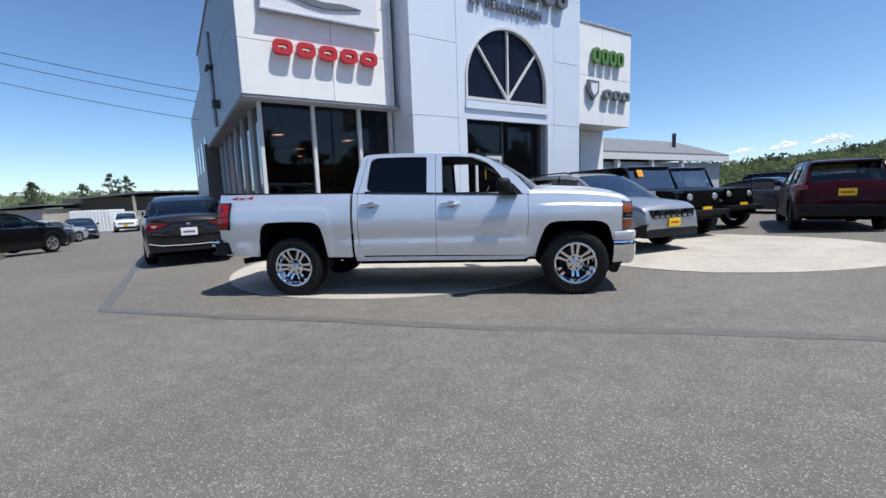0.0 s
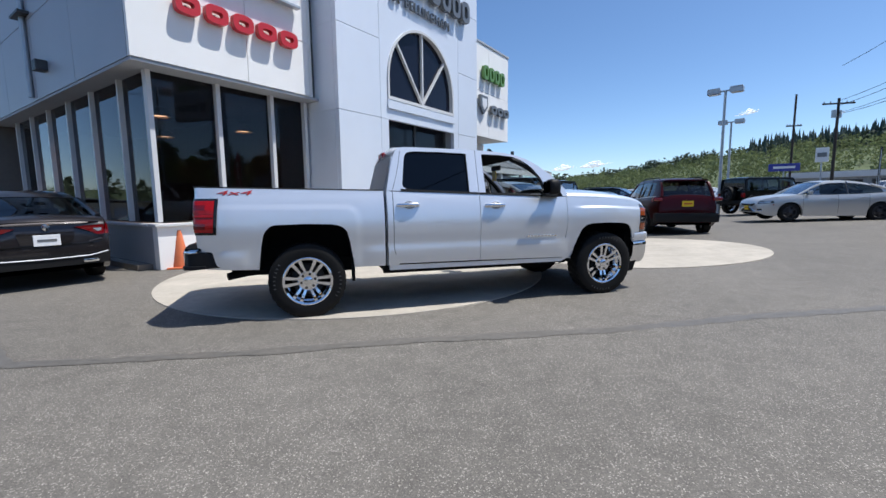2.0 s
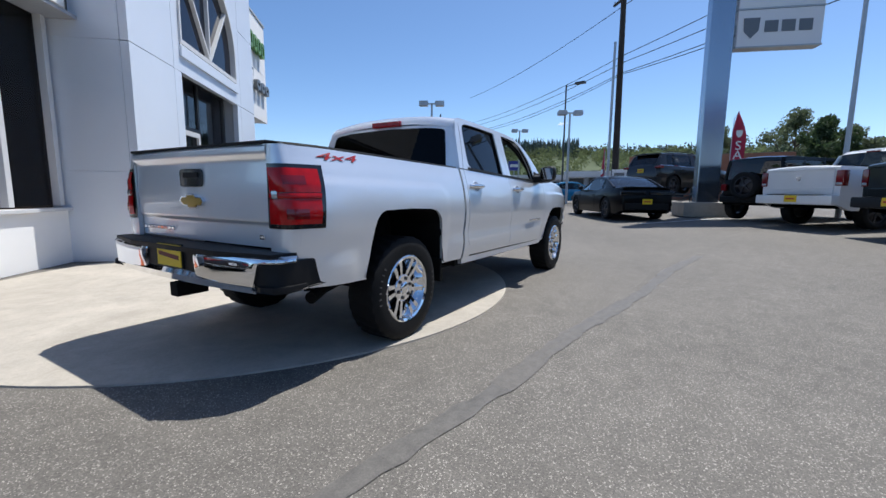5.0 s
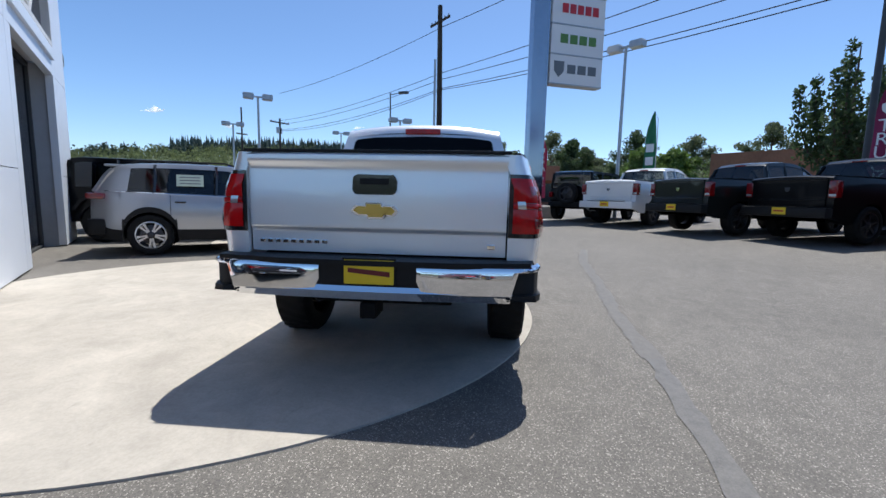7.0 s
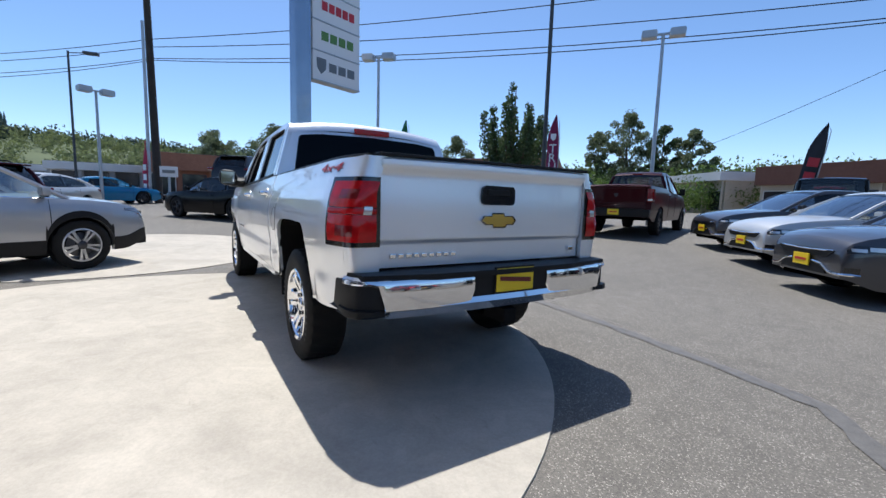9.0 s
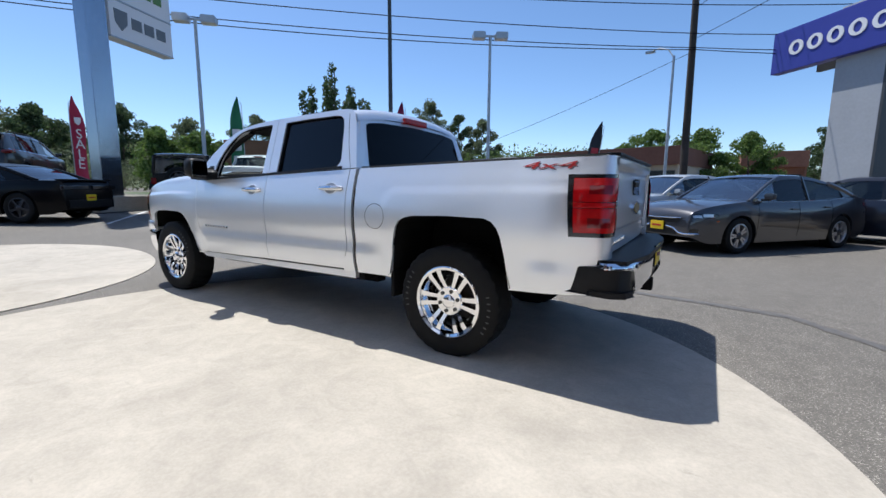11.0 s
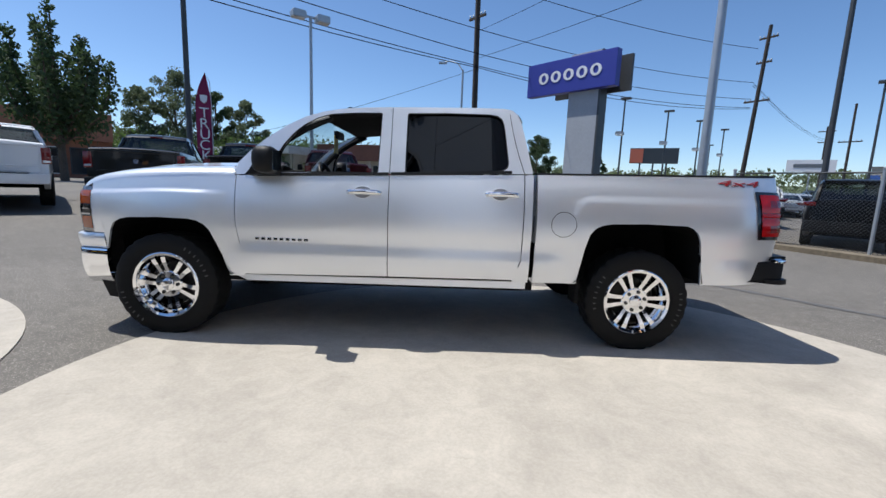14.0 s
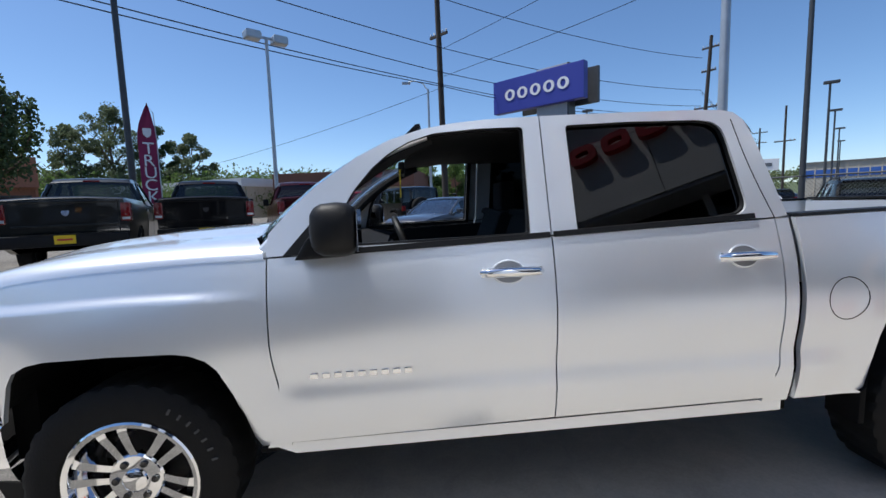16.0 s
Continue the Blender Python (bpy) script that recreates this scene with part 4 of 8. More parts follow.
    part("lamp_band", lamp(0.917, 0.93, 2, 11, 0.009), CHROME, hl, smooth=True)
    part("lamp_band", lamp(0.958, 0.97, 2, 11, 0.009), CHROME, hl, smooth=True)
    # wheel house
    for curve, q0, q1, wx in ((arch_front, 1.3, 2.3, 1.8225), (arch_rear, -2.3, -1.31, -1.8225)):
        rows = []
        for k in range(41):
            q = q0 + (q1 - q0) * k / 40
            rows.append([(q, side * yy, curve(q) + 0.012) for yy in (0.42, 0.7, truck_y(q, 0.95) - 0.024)])
        part("wheel_house", bm_grid(rows), UNDER, truck)
        part("wheel_house_wall", box((wx, side * 0.43, 0.72), (1.06, 0.02, 0.62)), UNDER, truck)
    part("mud_guard", box((-1.345, side * 0.88, 0.47), (0.03, 0.16, 0.2), 0.006), UNDER, truck)
    part("bed_rail_cap", bm_grid([[(q, side * 0.8, lerp_table(BELT, q) - 0.004), (q, side * 0.8, lerp_table(BELT, q) + 0.016), (q, side * (truck_y(q, 1.37) - 0.012), lerp_table(BELT, q) + 0.016), (q, side * (truck_y(q, 1.37) - 0.006), lerp_table(BELT, q) + 0.004)] for q in [-2.84 + 1.84 * k / 20 for k in range(21)]]), BLACKPL, truck)
    part("bed_inner_side", prism([(-2.83, 1.39), (-1.0, 1.345), (-1.0, 1.03), (-2.83, 1.03)], side * 0.80, side * 0.84), SILVER, truck)
    # bumper corner, chrome face and dark step
    part("step_pad", prism([(-2.66, side * 0.955), (-2.86, side * 0.953), (-2.94, side * 0.925), (-2.985, side * 0.86), (-2.995, side * 0.78), (-2.7, side * 0.78)], 0.592, 0.75, "xy", 0.012), BLACKPL, truck, smooth=True)
    part("step_lip", prism([(-2.78, side * 0.968), (-2.9, side * 0.966), (-2.975, side * 0.93), (-3.01, side * 0.86), (-2.99, side * 0.78), (-2.75, side * 0.8)], 0.585, 0.615, "xy", 0.008), BLACKPL, truck, smooth=True)
    cb = [(-2.86, side * 0.965), (-2.93, side * 0.945), (-2.985, side * 0.89), (-3.003, side * 0.83), (-3.012, side * 0.795), (-3.03, side * 0.6), (-3.042, side * 0.4), (-3.045, side * 0.30), (-3.04, side * 0.275)]
    rows = []
    for i, (x, y) in enumerate(cb):
        hi, lo = 0.772, (0.745, 0.742, 0.738, 0.715, 0.59, 0.59, 0.592, 0.61, 0.66)[i]
        rows.append([(x + 0.03, y * 0.985, hi + 0.004), (x + 0.006, y, hi - 0.008), (x - 0.002, y * 1.002, hi - 0.03), (x - 0.002, y * 1.002, (hi + lo) / 2), (x, y, lo + 0.02), (x + 0.02, y * 0.99, lo)])
    part("rear_bumper_chrome", bm_grid(rows), CHROME, truck, "chrome rear bumper half", True)

# roof, windscreen, bonnet
def roof_edge(x):
    return lerp_table([(-0.878, 1.732), (-0.868, 1.758), (-0.845, 1.795), (-0.8, 1.822), (-0.74, 1.832), (-0.6, 1.833), (-0.3, 1.827), (0.12, 1.815), (0.36, 1.802), (0.5, 1.785), (0.64, 1.752), (0.7, 1.72)], x)


rows = []
for k in range(25):
    x = (-0.878, -0.87, -0.86, -0.845, -0.825, -0.8, -0.77)[k] if k < 7 else -0.77 + 1.43 * (k - 6) / 18
    ze = roof_edge(x) - 0.006
    ye = truck_y(x, ze) - 0.005
    row = []
    for q in range(21):
        s_ = -1 + 2 * q / 20
        cx = x + (0.06 * (1 - s_ * s_) * sstep(0.3, 0.66, x))
        row.append((cx, ye * s_, ze + 0.065 * (1 - abs(s_) ** 2.4)))
    rows.append(row)
part("roof", bm_grid(rows), SILVER, truck, smooth=True)
rows = []
for k in range(13):
    t = k / 12
    x = 0.66 + (1.3 - 0.66) * t
    z = 1.752 + (1.3 - 1.752) * t + 0.07 * math.sin(math.pi * t)
    ye = truck_y(x, z) - 0.06
    rows.append([(x + (0.06 + 0.16 * t) * (1 - s_ * s_), ye * s_, z + 0.055 * (1 - s_ * s_) * (1 - t)) for s_ in [-1 + q / 8 for q in range(17)]])
part("windscreen", bm_grid(rows), CLEAR, truck, smooth=True).visible_shadow = False
for side in (-1, 1):
    pts = []
    for k in range(9):
        t = k / 8
        x = 0.62 + 0.67 * t
        z = 1.757 + (1.28 - 1.757) * t + 0.075 * math.sin(math.pi * t)
        pts.append((x, side * (truck_y(x, z) - 0.03), z - 0.012))
    part("a_pillar", add_tube(bmesh.new(), pts, 0.026, 8), SILVER, truck, smooth=True)
part("cowl", prism([(1.1, 1.2), (1.52, 1.29), (1.52, 1.2), (1.1, 1.1)], -0.8, 0.8), BLACKPL, truck)
part("wiper", add_tube(bmesh.new(), [(1.44, 0.5, 1.31), (1.41, 0.1, 1.33), (1.43, -0.3, 1.33)], 0.012, 6), BLACKPL, truck)
part("wiper", add_tube(bmesh.new(), [(1.42, 0.72, 1.3), (1.4, 0.5, 1.32), (1.43, 0.2, 1.335)], 0.012, 6), BLACKPL, truck)
rows = []
for k in range(25):
    x = 1.27 + 1.20 * k / 24
    zh = smooth_table(HOOD, x)
    yb = truck_y(x, zh - 0.06) - 0.03 * sstep(2.42, 2.47, x)
    row = []
    for s_ in [-1, -0.995, -0.975, -0.94, -0.88, -0.8] + [-0.7 + 0.1 * q for q in range(15)] + [0.8, 0.88, 0.94, 0.975, 0.995, 1]:
        a = abs(s_)
        z = zh - 0.05 + 0.062 * (1 - a**14) ** 0.5 + 0.035 * (1 - a * a) * sstep(2.5, 2.1, x) + 0.02 * sstep(0.62, 0.5, a) * sstep(2.5, 2.2, x)
        xx = x + (0.22 * sstep(1.35, 1.27, x) + 0.14 * sstep(2.15, 2.47, x)) * (1 - a * a)
        row.append((xx, yb * s_ * 0.999, z))
    rows.append(row)
part("bonnet", bm_grid(rows), SILVER, truck, smooth=True)
# nose
nose = part("grille", nose_band([(0.79, -0.012), (0.95, -0.012), (1.118, -0.012)], 9), GLOSSBLK, truck, "black grille with chrome bars", True)
for zz, hh in ((1.06, 0.05), (0.95, 0.05), (0.84, 0.04)):
    part("grille_bar", nose_band([(zz - hh / 2, -0.01), (zz, 0.012), (zz + hh / 2, -0.01)], 10), CHROME, nose, smooth=True)
part("front_bumper", nose_band([(0.66, -0.03), (0.655, 0.0), (0.642, 0.008), (0.59, 0.011), (0.53, 0.014), (0.47, 0.012), (0.425, 0.006), (0.395, -0.006), (0.37, -0.03), (0.36, -0.07)]), CHROME, truck, "chrome front bumper", True)
part("bumper_cap", nose_band([(0.787, -0.05), (0.778, -0.004), (0.765, 0.006), (0.72, 0.008), (0.68, 0.002), (0.662, -0.012)]), SILVER, truck, smooth=True)
part("air_dam", prism([(2.27, 0.40), (2.40, 0.40), (2.345, 0.265), (2.28, 0.255)], -0.86, 0.86, bevel=0.015), BLACKPL, truck)
part("radiator_core", box((2.3, 0, 0.76), (0.1, 1.6, 0.62)), UNDER, truck)

# tailgate
rows = []
for k in range(60):
    z = 0.802 + (1.392 - 0.802) * k / 59
    x = -2.864 - 0.024 * sstep(1.295, 1.345, z) + 0.022 * sstep(1.372, 1.394, z) + 0.016 * sstep(0.957, 0.925, z) - 0.004 * math.sin(math.pi * sstep(0.95, 1.3, z))
    rows.append([(x + 0.012 * abs(s_) ** 3, 0.765 * s_, z) for s_ in [-1 + q / 10 for q in range(21)]])
gate = part("tailgate", bm_grid(rows), SILVER, truck, smooth=True)
part("tailgate_back", box((-2.81, 0, 1.09), (0.05, 1.52, 0.57)), SILVER, truck)
part("tailgate_cap", box((-2.842, 0, 1.397), (0.08, 1.56, 0.018), 0.006), BLACKPL, truck)
hb = part("handle_bezel", prism(round_poly([(-0.127, 1.15), (0.127, 1.15), (0.127, 1.262), (-0.127, 1.262)], 0.03), -2.876, -2.86, "yz", 0.004), GLOSSBLK, gate, "black tailgate handle recess")
part("handle_pull", box((-2.876, 0.0, 1.225), (0.012, 0.17, 0.035), 0.005), BLACKPL, hb)
bow = [(-0.14, 0.0), (-0.115, 0.028), (-0.048, 0.028), (-0.042, 0.046), (0.05, 0.046), (0.055, 0.028), (0.115, 0.028), (0.14, 0.0), (0.1, -0.028), (0.045, -0.028), (0.038, -0.046), (-0.055, -0.046), (-0.06, -0.028), (-0.12, -0.028)]
em = part("emblem", prism([(y, 1.058 + z) for y, z in bow], -2.884, -2.862, "yz"), CHROME, gate, "chrome-edged emblem shape")
part("emblem_face", prism([(y * 0.88, 1.058 + z * 0.8) for y, z in bow], -2.888, -2.883, "yz"), GOLD, em, "gold emblem face")
for k in range(9):
    part("badge_bar", box((-2.853, 0.69 - 0.048 * k, 0.865), (0.012, 0.033, 0.022), 0.003), CHROME, gate)
part("badge_bar", box((-2.853, -0.68, 0.862), (0.012, 0.045, 0.026), 0.003), CHROME, gate)
# door badges
for side in (-1, 1):
    for k in range(9):
        part("badge_bar", box((1.1 - 0.046 * k, side * (truck_y(1.0, 0.79) + 0.002), 0.79), (0.03, 0.008, 0.021), 0.002), CHROME, truck)
    for dx, dz, lift, m_, lab in ((0.0, 0.0, 0.003, REDDECAL, "red 4x4 decal with grey edge"), (-0.008, -0.007, 0.0012, LETGREY, "")):
        t4 = text_bm("4x4", 0.125, 0.004, 1.0)
        xs_ = [v.co.x for v in t4.verts]
        mid = (min(xs_) + max(xs_)) / 2
        for v in t4.verts:
            sh_ = (v.co.x - mid) * 1.75 + v.co.z * 0.38
            xx = -2.495 + dx + (sh_ if side < 0 else -sh_)
            zz = 1.313 + dz + v.co.z * 0.5
            v.co = Vector((xx, side * (truck_y(xx, zz) + lift - (v.co.y + 0.002) * 0.3), zz))
        part("decal", t4, m_, truck, lab)
    t5 = bmesh.new()
    n = 24
    ring = [(-1.2 + 0.094 * math.cos(6.2832 * k / n), 0.98 + 0.094 * math.sin(6.2832 * k / n)) for k in range(n + 1)]
    if side > 0:
        add_tube(t5, [(x, side * (truck_y(x, z) + 0.0), z) for x, z in ring], 0.0022, 5)
        part("fuel_door_gap", t5, UNDER, truck, smooth=True)

# rear bumper middle
part("bumper_top_pad", prism([(-2.82, 0.93), (-2.82, -0.93), (-2.97, -0.9), (-3.045, -0.5), (-3.055, 0), (-3.045, 0.5), (-2.97, 0.9)], 0.765, 0.79, "xy", 0.006), BLACKPL, truck)
part("bumper_step", box((-2.985, 0, 0.705), (0.1, 0.66, 0.15), 0.015), BLACKPL, truck)
rows = [[(-2.995 - 0.05 * (1 - s_ * s_), 0.80 * s_, 0.645), (-3.006 - 0.05 * (1 - s_ * s_), 0.80 * s_, 0.615), (-2.985 - 0.04 * (1 - s_ * s_), 0.79 * s_, 0.565)] for s_ in [-1 + q / 10 for q in range(21)]]
part("bumper_valance", bm_grid(rows), CHROME, truck, smooth=True)
pl = part("dealer_plate", box((-3.045, -0.012, 0.725), (0.012, 0.28, 0.135), 0.004), YELLOW, truck, "yellow dealer plate")
part("plate_bar", prism([(-0.13, 0.702), (0.105, 0.722), (0.105, 0.748), (-0.13, 0.73)], -3.053, -3.05, "yz"), LETMAROON, pl)
part("plate_bar", prism([(-0.1, 0.775), (0.08, 0.775), (0.08, 0.783), (-0.1, 0.783)], -3.053, -3.05, "yz"), BLACKPL, pl)
part("plate_frame", box((-3.04, -0.012, 0.725), (0.012, 0.3, 0.155), 0.004), BLACKPL, pl)
part("hitch", box((-2.93, 0, 0.5), (0.2, 0.09, 0.09), 0.008), UNDER, truck)
part("tail_pipe", tube([(-2.0, -0.55, 0.5), (-2.45, -0.72, 0.49), (-2.62, -0.8, 0.47)], 0.04, 10), UNDER, truck)
part("spare_wheel", lathe([(0.2, -0.1), (0.36, -0.1), (0.38, 0.0), (0.36, 0.1), (0.2, 0.1)], 24, "z"), RUBBER, truck).matrix_basis = pose(-2.3, 0, 0.7)

# cab back, bed
def leaned(bm):
    """Tips the cab's back forward above the belt."""
    for v in bm.verts:
        v.co.x += max(0.0, v.co.z - 1.35) * 0.24
    return bm


part("cab_back", leaned(holed([(-0.86, 0.5), (-0.905, 1.3), (-0.765, 1.73), (-0.6, 1.77), (0, 1.79), (0.6, 1.77), (0.765, 1.73), (0.905, 1.3), (0.86, 0.5)], [round_poly([(-0.76, 1.36), (-0.695, 1.712), (-0.5, 1.738), (0, 1.752), (0.5, 1.738), (0.695, 1.712), (0.76, 1.36)], 0.04)], -0.966, -0.93, "yz")), SILVER, truck, smooth=True)
part("rear_window", leaned(prism(round_poly([(-0.77, 1.35), (-0.705, 1.718), (-0.5, 1.745), (0, 1.759), (0.5, 1.745), (0.705, 1.718), (0.77, 1.35)], 0.04), -0.968, -0.964, "yz")), REARGLASS, truck).visible_shadow = False
part("stop_lamp", box((-0.872, 0, 1.804), (0.05, 0.36, 0.056), 0.016), REDLENS, truck, "red high stop lamp")
part("bed_floor", box((-1.92, 0, 1.04), (1.80, 1.64, 0.02)), BLACKPL, truck)
part("bed_front", box((-1.03, 0, 1.08), (0.03, 1.66, 0.53)), SILVER, truck)
part("antenna_fin", prism([(0.58, 1.82), (0.76, 1.80), (0.625, 1.925), (0.6, 1.928)], -0.022, 0.022, bevel=0.004), GLOSSBLK, truck)
part("floor_pan", box((0.17, 0, 0.475), (2.36, 1.80, 0.06)), UNDER, truck)
part("chassis", box((-0.2, 0, 0.52), (4.9, 0.9, 0.14), 0.02), UNDER, truck)
for wx in (1.8225, -1.8225):
    part("axle", tube([(wx, -0.8, 0.4), (wx, 0.8, 0.4)], 0.06, 10), UNDER, truck)
    part("differential", lathe([(0, -0.16), (0.12, -0.12), (0.15, 0), (0.12, 0.12), (0, 0.16)], 16), UNDER, truck).matrix_basis = pose(wx, 0.1, 0.4)
# cabin
part("dashboard", prism([(0.78, 0.6), (1.25, 0.6), (1.25, 1.24), (1.0, 1.27), (0.8, 1.2)], -0.82, 0.82, bevel=0.03), INTERIOR, truck)
for sy in (-0.42, 0.42):
    st = part("front_seat", prism([(0.08, 0.6), (0.6, 0.6), (0.63, 0.86), (0.27, 0.84), (0.07, 1.38), (-0.07, 1.4), (0.04, 0.8)], sy - 0.25, sy + 0.25, bevel=0.03), INTERIOR, truck)
    part("head_rest", box((-0.01, sy, 1.49), (0.1, 0.28, 0.2), 0.035), INTERIOR, st)
rs = part("rear_bench", prism([(-0.8, 0.6), (-0.3, 0.6), (-0.28, 0.86), (-0.62, 0.84), (-0.78, 1.32), (-0.86, 1.34)], -0.75, 0.75, bevel=0.03), INTERIOR, truck)
for sy in (-0.5, 0.5):
    part("head_rest", box((-0.83, sy, 1.42), (0.08, 0.26, 0.15), 0.03), INTERIOR, rs)
wheel_rim = [(0.70 + 0.07 * math.sin(a), 0.42 + 0.185 * math.cos(a), 1.21 + 0.17 * math.sin(a)) for a in [6.2832 * k / 28 for k in range(29)]]
sw = part("steering_wheel", add_tube(bmesh.new(), wheel_rim, 0.016, 8), BLACKPL, truck, smooth=True)
part("steering_boss", box((0.71, 0.42, 1.2), (0.06, 0.16, 0.1), 0.02), BLACKPL, sw)
part("steering_column", tube([(0.72, 0.42, 1.2), (0.95, 0.42, 1.08)], 0.04, 8), BLACKPL, sw)
part("spoke", box((0.7, 0.42, 1.21), (0.02, 0.36, 0.035), 0.006), BLACKPL, sw)
part("rear_view_mirror", box((0.72, 0, 1.66), (0.04, 0.26, 0.07), 0.015), BLACKPL, truck)
part("mirror_tag", box((0.73, 0.08, 1.57), (0.008, 0.13, 0.16), 0.003), YELLOW, truck, "yellow paper tag hung at the mirror")
part("headliner", prism([(-0.82, 1.762), (-0.82, 1.79), (0.4, 1.782), (0.69, 1.742), (0.7, 1.722), (0.4, 1.752)], -0.73, 0.73, bevel=0.006), INTERIOR, truck)
for side in (-1, 1):
    pts = []
    for k in range(9):
        t = k / 8
        x = 0.6 + 0.64 * t
        z = 1.74 + (1.25 - 1.74) * t + 0.07 * math.sin(math.pi * t)
        pts.append((x, side * (truck_y(x, z) - 0.072), z - 0.012))
    part("pillar_cover", add_tube(bmesh.new(), pts, 0.03, 8), INTERIOR, truck, smooth=True)


# wheels
def tyre_bm(R, rim, w, n=112):
    """One skin, with sidewalls and blocks of tread between grooves."""
    h = w / 2
    prof = [(rim, -h * 0.8), (rim + 0.02, -h * 0.95), (rim + (R - rim) * 0.5, -h), (R - 0.03, -h * 0.94), (R - 0.01, -h * 0.84)]
    cols = []
    for e in (-0.8, -0.42, -0.36, -0.03, 0.03, 0.36, 0.42, 0.8):
        cols.append((R, e * h))
    prof += cols + [(R - 0.01, h * 0.84), (R - 0.03, h * 0.94), (rim + (R - rim) * 0.5, h), (rim + 0.02, h * 0.95), (rim, h * 0.8)]
    rows = []
    for k in range(n):
        a = 6.2832 * k / n
        row = []
        for j, (r, y) in enumerate(prof):
            if 5 <= j <= 12:
                sk = (0, 1, 1, 2, 2, 3, 3, 0)[j - 5]
                r -= 0.011 if (k + sk) % 4 == 0 else 0.0
            row.append((r * math.cos(a), y, r * math.sin(a)))
        rows.append(row)
    return bm_grid(rows, close_u=True)


def hero_wheel():
    """Outer face looks along +y."""
    e = holder("wheel")
    R, rim, w = 0.398, 0.245, 0.27
    ty = part("tyre", tyre_bm(R, rim, w), RUBBER, e, smooth=True)
    for k in range(20):
        if k % 10 < 7:
            a = 0.2 + k * 0.13 + (1.9 if k >= 10 else 0)
            m = Matrix.Rotation(a, 4, "Y") @ Matrix.Translation((0.335, w * 0.5 + 0.001, 0))
            part("sidewall_mark", box((0, 0, 0), (0.024, 0.002, 0.009), 0, m), WHITELET, ty)
    part("rim", lathe([(rim + 0.012, 0.125), (rim + 0.004, 0.13), (rim - 0.014, 0.122), (rim - 0.022, 0.10), (rim - 0.03, 0.085), (rim - 0.06, 0.055), (rim - 0.064, 0.03), (rim - 0.066, -0.1)], 48), CHROME, e, "chrome wheel rim", True)
    part("brake_disc", lathe([(0.0, 0.0), (0.17, 0.0), (0.175, -0.02), (0.0, -0.02)], 28), mat("brake_iron", (0.06, 0.055, 0.05), 0.6, 0.5), e)
    bm = bmesh.new()
    for k in range(6):
        m = Matrix.Rotation(-(6.2832 * k / 6 + 0.26), 4, "Y")
        for sg in (-1, 1):
            rings = []
            for r, y, off, hw in ((0.08, 0.082, 0.024, 0.013), (0.15, 0.1, 0.03, 0.0148), (0.2, 0.112, 0.037, 0.017), (0.236, 0.112, 0.044, 0.02)):
                pp = [(r, y, sg * off - hw), (r, y, sg * off + hw), (r, y - 0.045, sg * off + hw + 0.003), (r, y - 0.045, sg * off - hw - 0.003)]
                rings.append([bm.verts.new(m @ Vector(q)) for q in pp])
            for r0, r1 in zip(rings, rings[1:]):
                for q in range(4):
                    bm.faces.new((r0[q], r0[(q + 1) % 4], r1[(q + 1) % 4], r1[q]))
            bm.faces.new(rings[-1])
    bmesh.ops.bevel(bm, geom=[ed for ed in bm.edges if ed.calc_face_angle(0) > 0.9], offset=0.005, segments=2, affect="EDGES")
    part("spokes", bm, CHROME, e, "chrome split spokes", True)
    hub = part("hub_cap", lathe([(0.0, 0.108), (0.035, 0.107), (0.046, 0.1), (0.048, 0.092), (0.098, 0.09), (0.106, 0.082), (0.108, 0.05)], 32), CHROME, e, smooth=True)
    for k in range(6):
        a = 6.2832 * k / 6
        part("wheel_nut", lathe([(0.0, 0.1), (0.014, 0.099), (0.017, 0.08)], 8), GLOSSBLK, hub).matrix_basis = pose(0.074 * math.cos(a), 0, 0.074 * math.sin(a))
    return e


first = hero_wheel()
first.parent = truck
first.matrix_basis = pose(1.8225, 0.845, 0.398)
for x, y, rz in ((-1.8225, 0.835, 0), (1.8225, -0.845, 180), (-1.8225, -0.835, 180)):
    c = copy_thing(first, pose(x, y, 0.398, 0, 25 * x, rz))
    c.parent = truck


# ---------------- other vehicles ----------------
def small_wheel(r, w, rimmat, spokes, key):
    e = holder("wheel")
    rim = r * 0.66
    part("tyre", tyre_bm(r, rim, w, 56), RUBBER, e, smooth=True)
    bm = lathe([(rim + 0.01, w * 0.42), (rim - 0.012, w * 0.44), (rim - 0.025, w * 0.3), (rim - 0.04, -w * 0.3)], 32)
    for k in range(spokes):
        a = 6.2832 * k / spokes
        wd = 1.0
        if spokes == 10:
            a, wd = 6.2832 * (k // 2) / 5 + (0.17 if k % 2 else -0.17), 0.62
        m = Matrix.Rotation(a, 4, "Y")
        add_prism(bm, [(0.03, -0.03 * wd), (rim * 0.6, -0.022 * wd), (rim - 0.01, -0.035 * wd), (rim - 0.01, 0.035 * wd), (rim * 0.6, 0.022 * wd), (0.03, 0.03 * wd)], w * 0.26, w * 0.38, "xz", m)
    part("rim", bm, rimmat, e, smooth=True)
    part("hub", lathe([(0.0, w * 0.43), (0.05, w * 0.42), (0.07, w * 0.36), (0.08, w * 0.2), (rim * 0.75, w * 0.1), (rim * 0.75, 0.0)], 20), DARKALLOY if rimmat is ALLOY else rimmat, e, smooth=True)
    return e


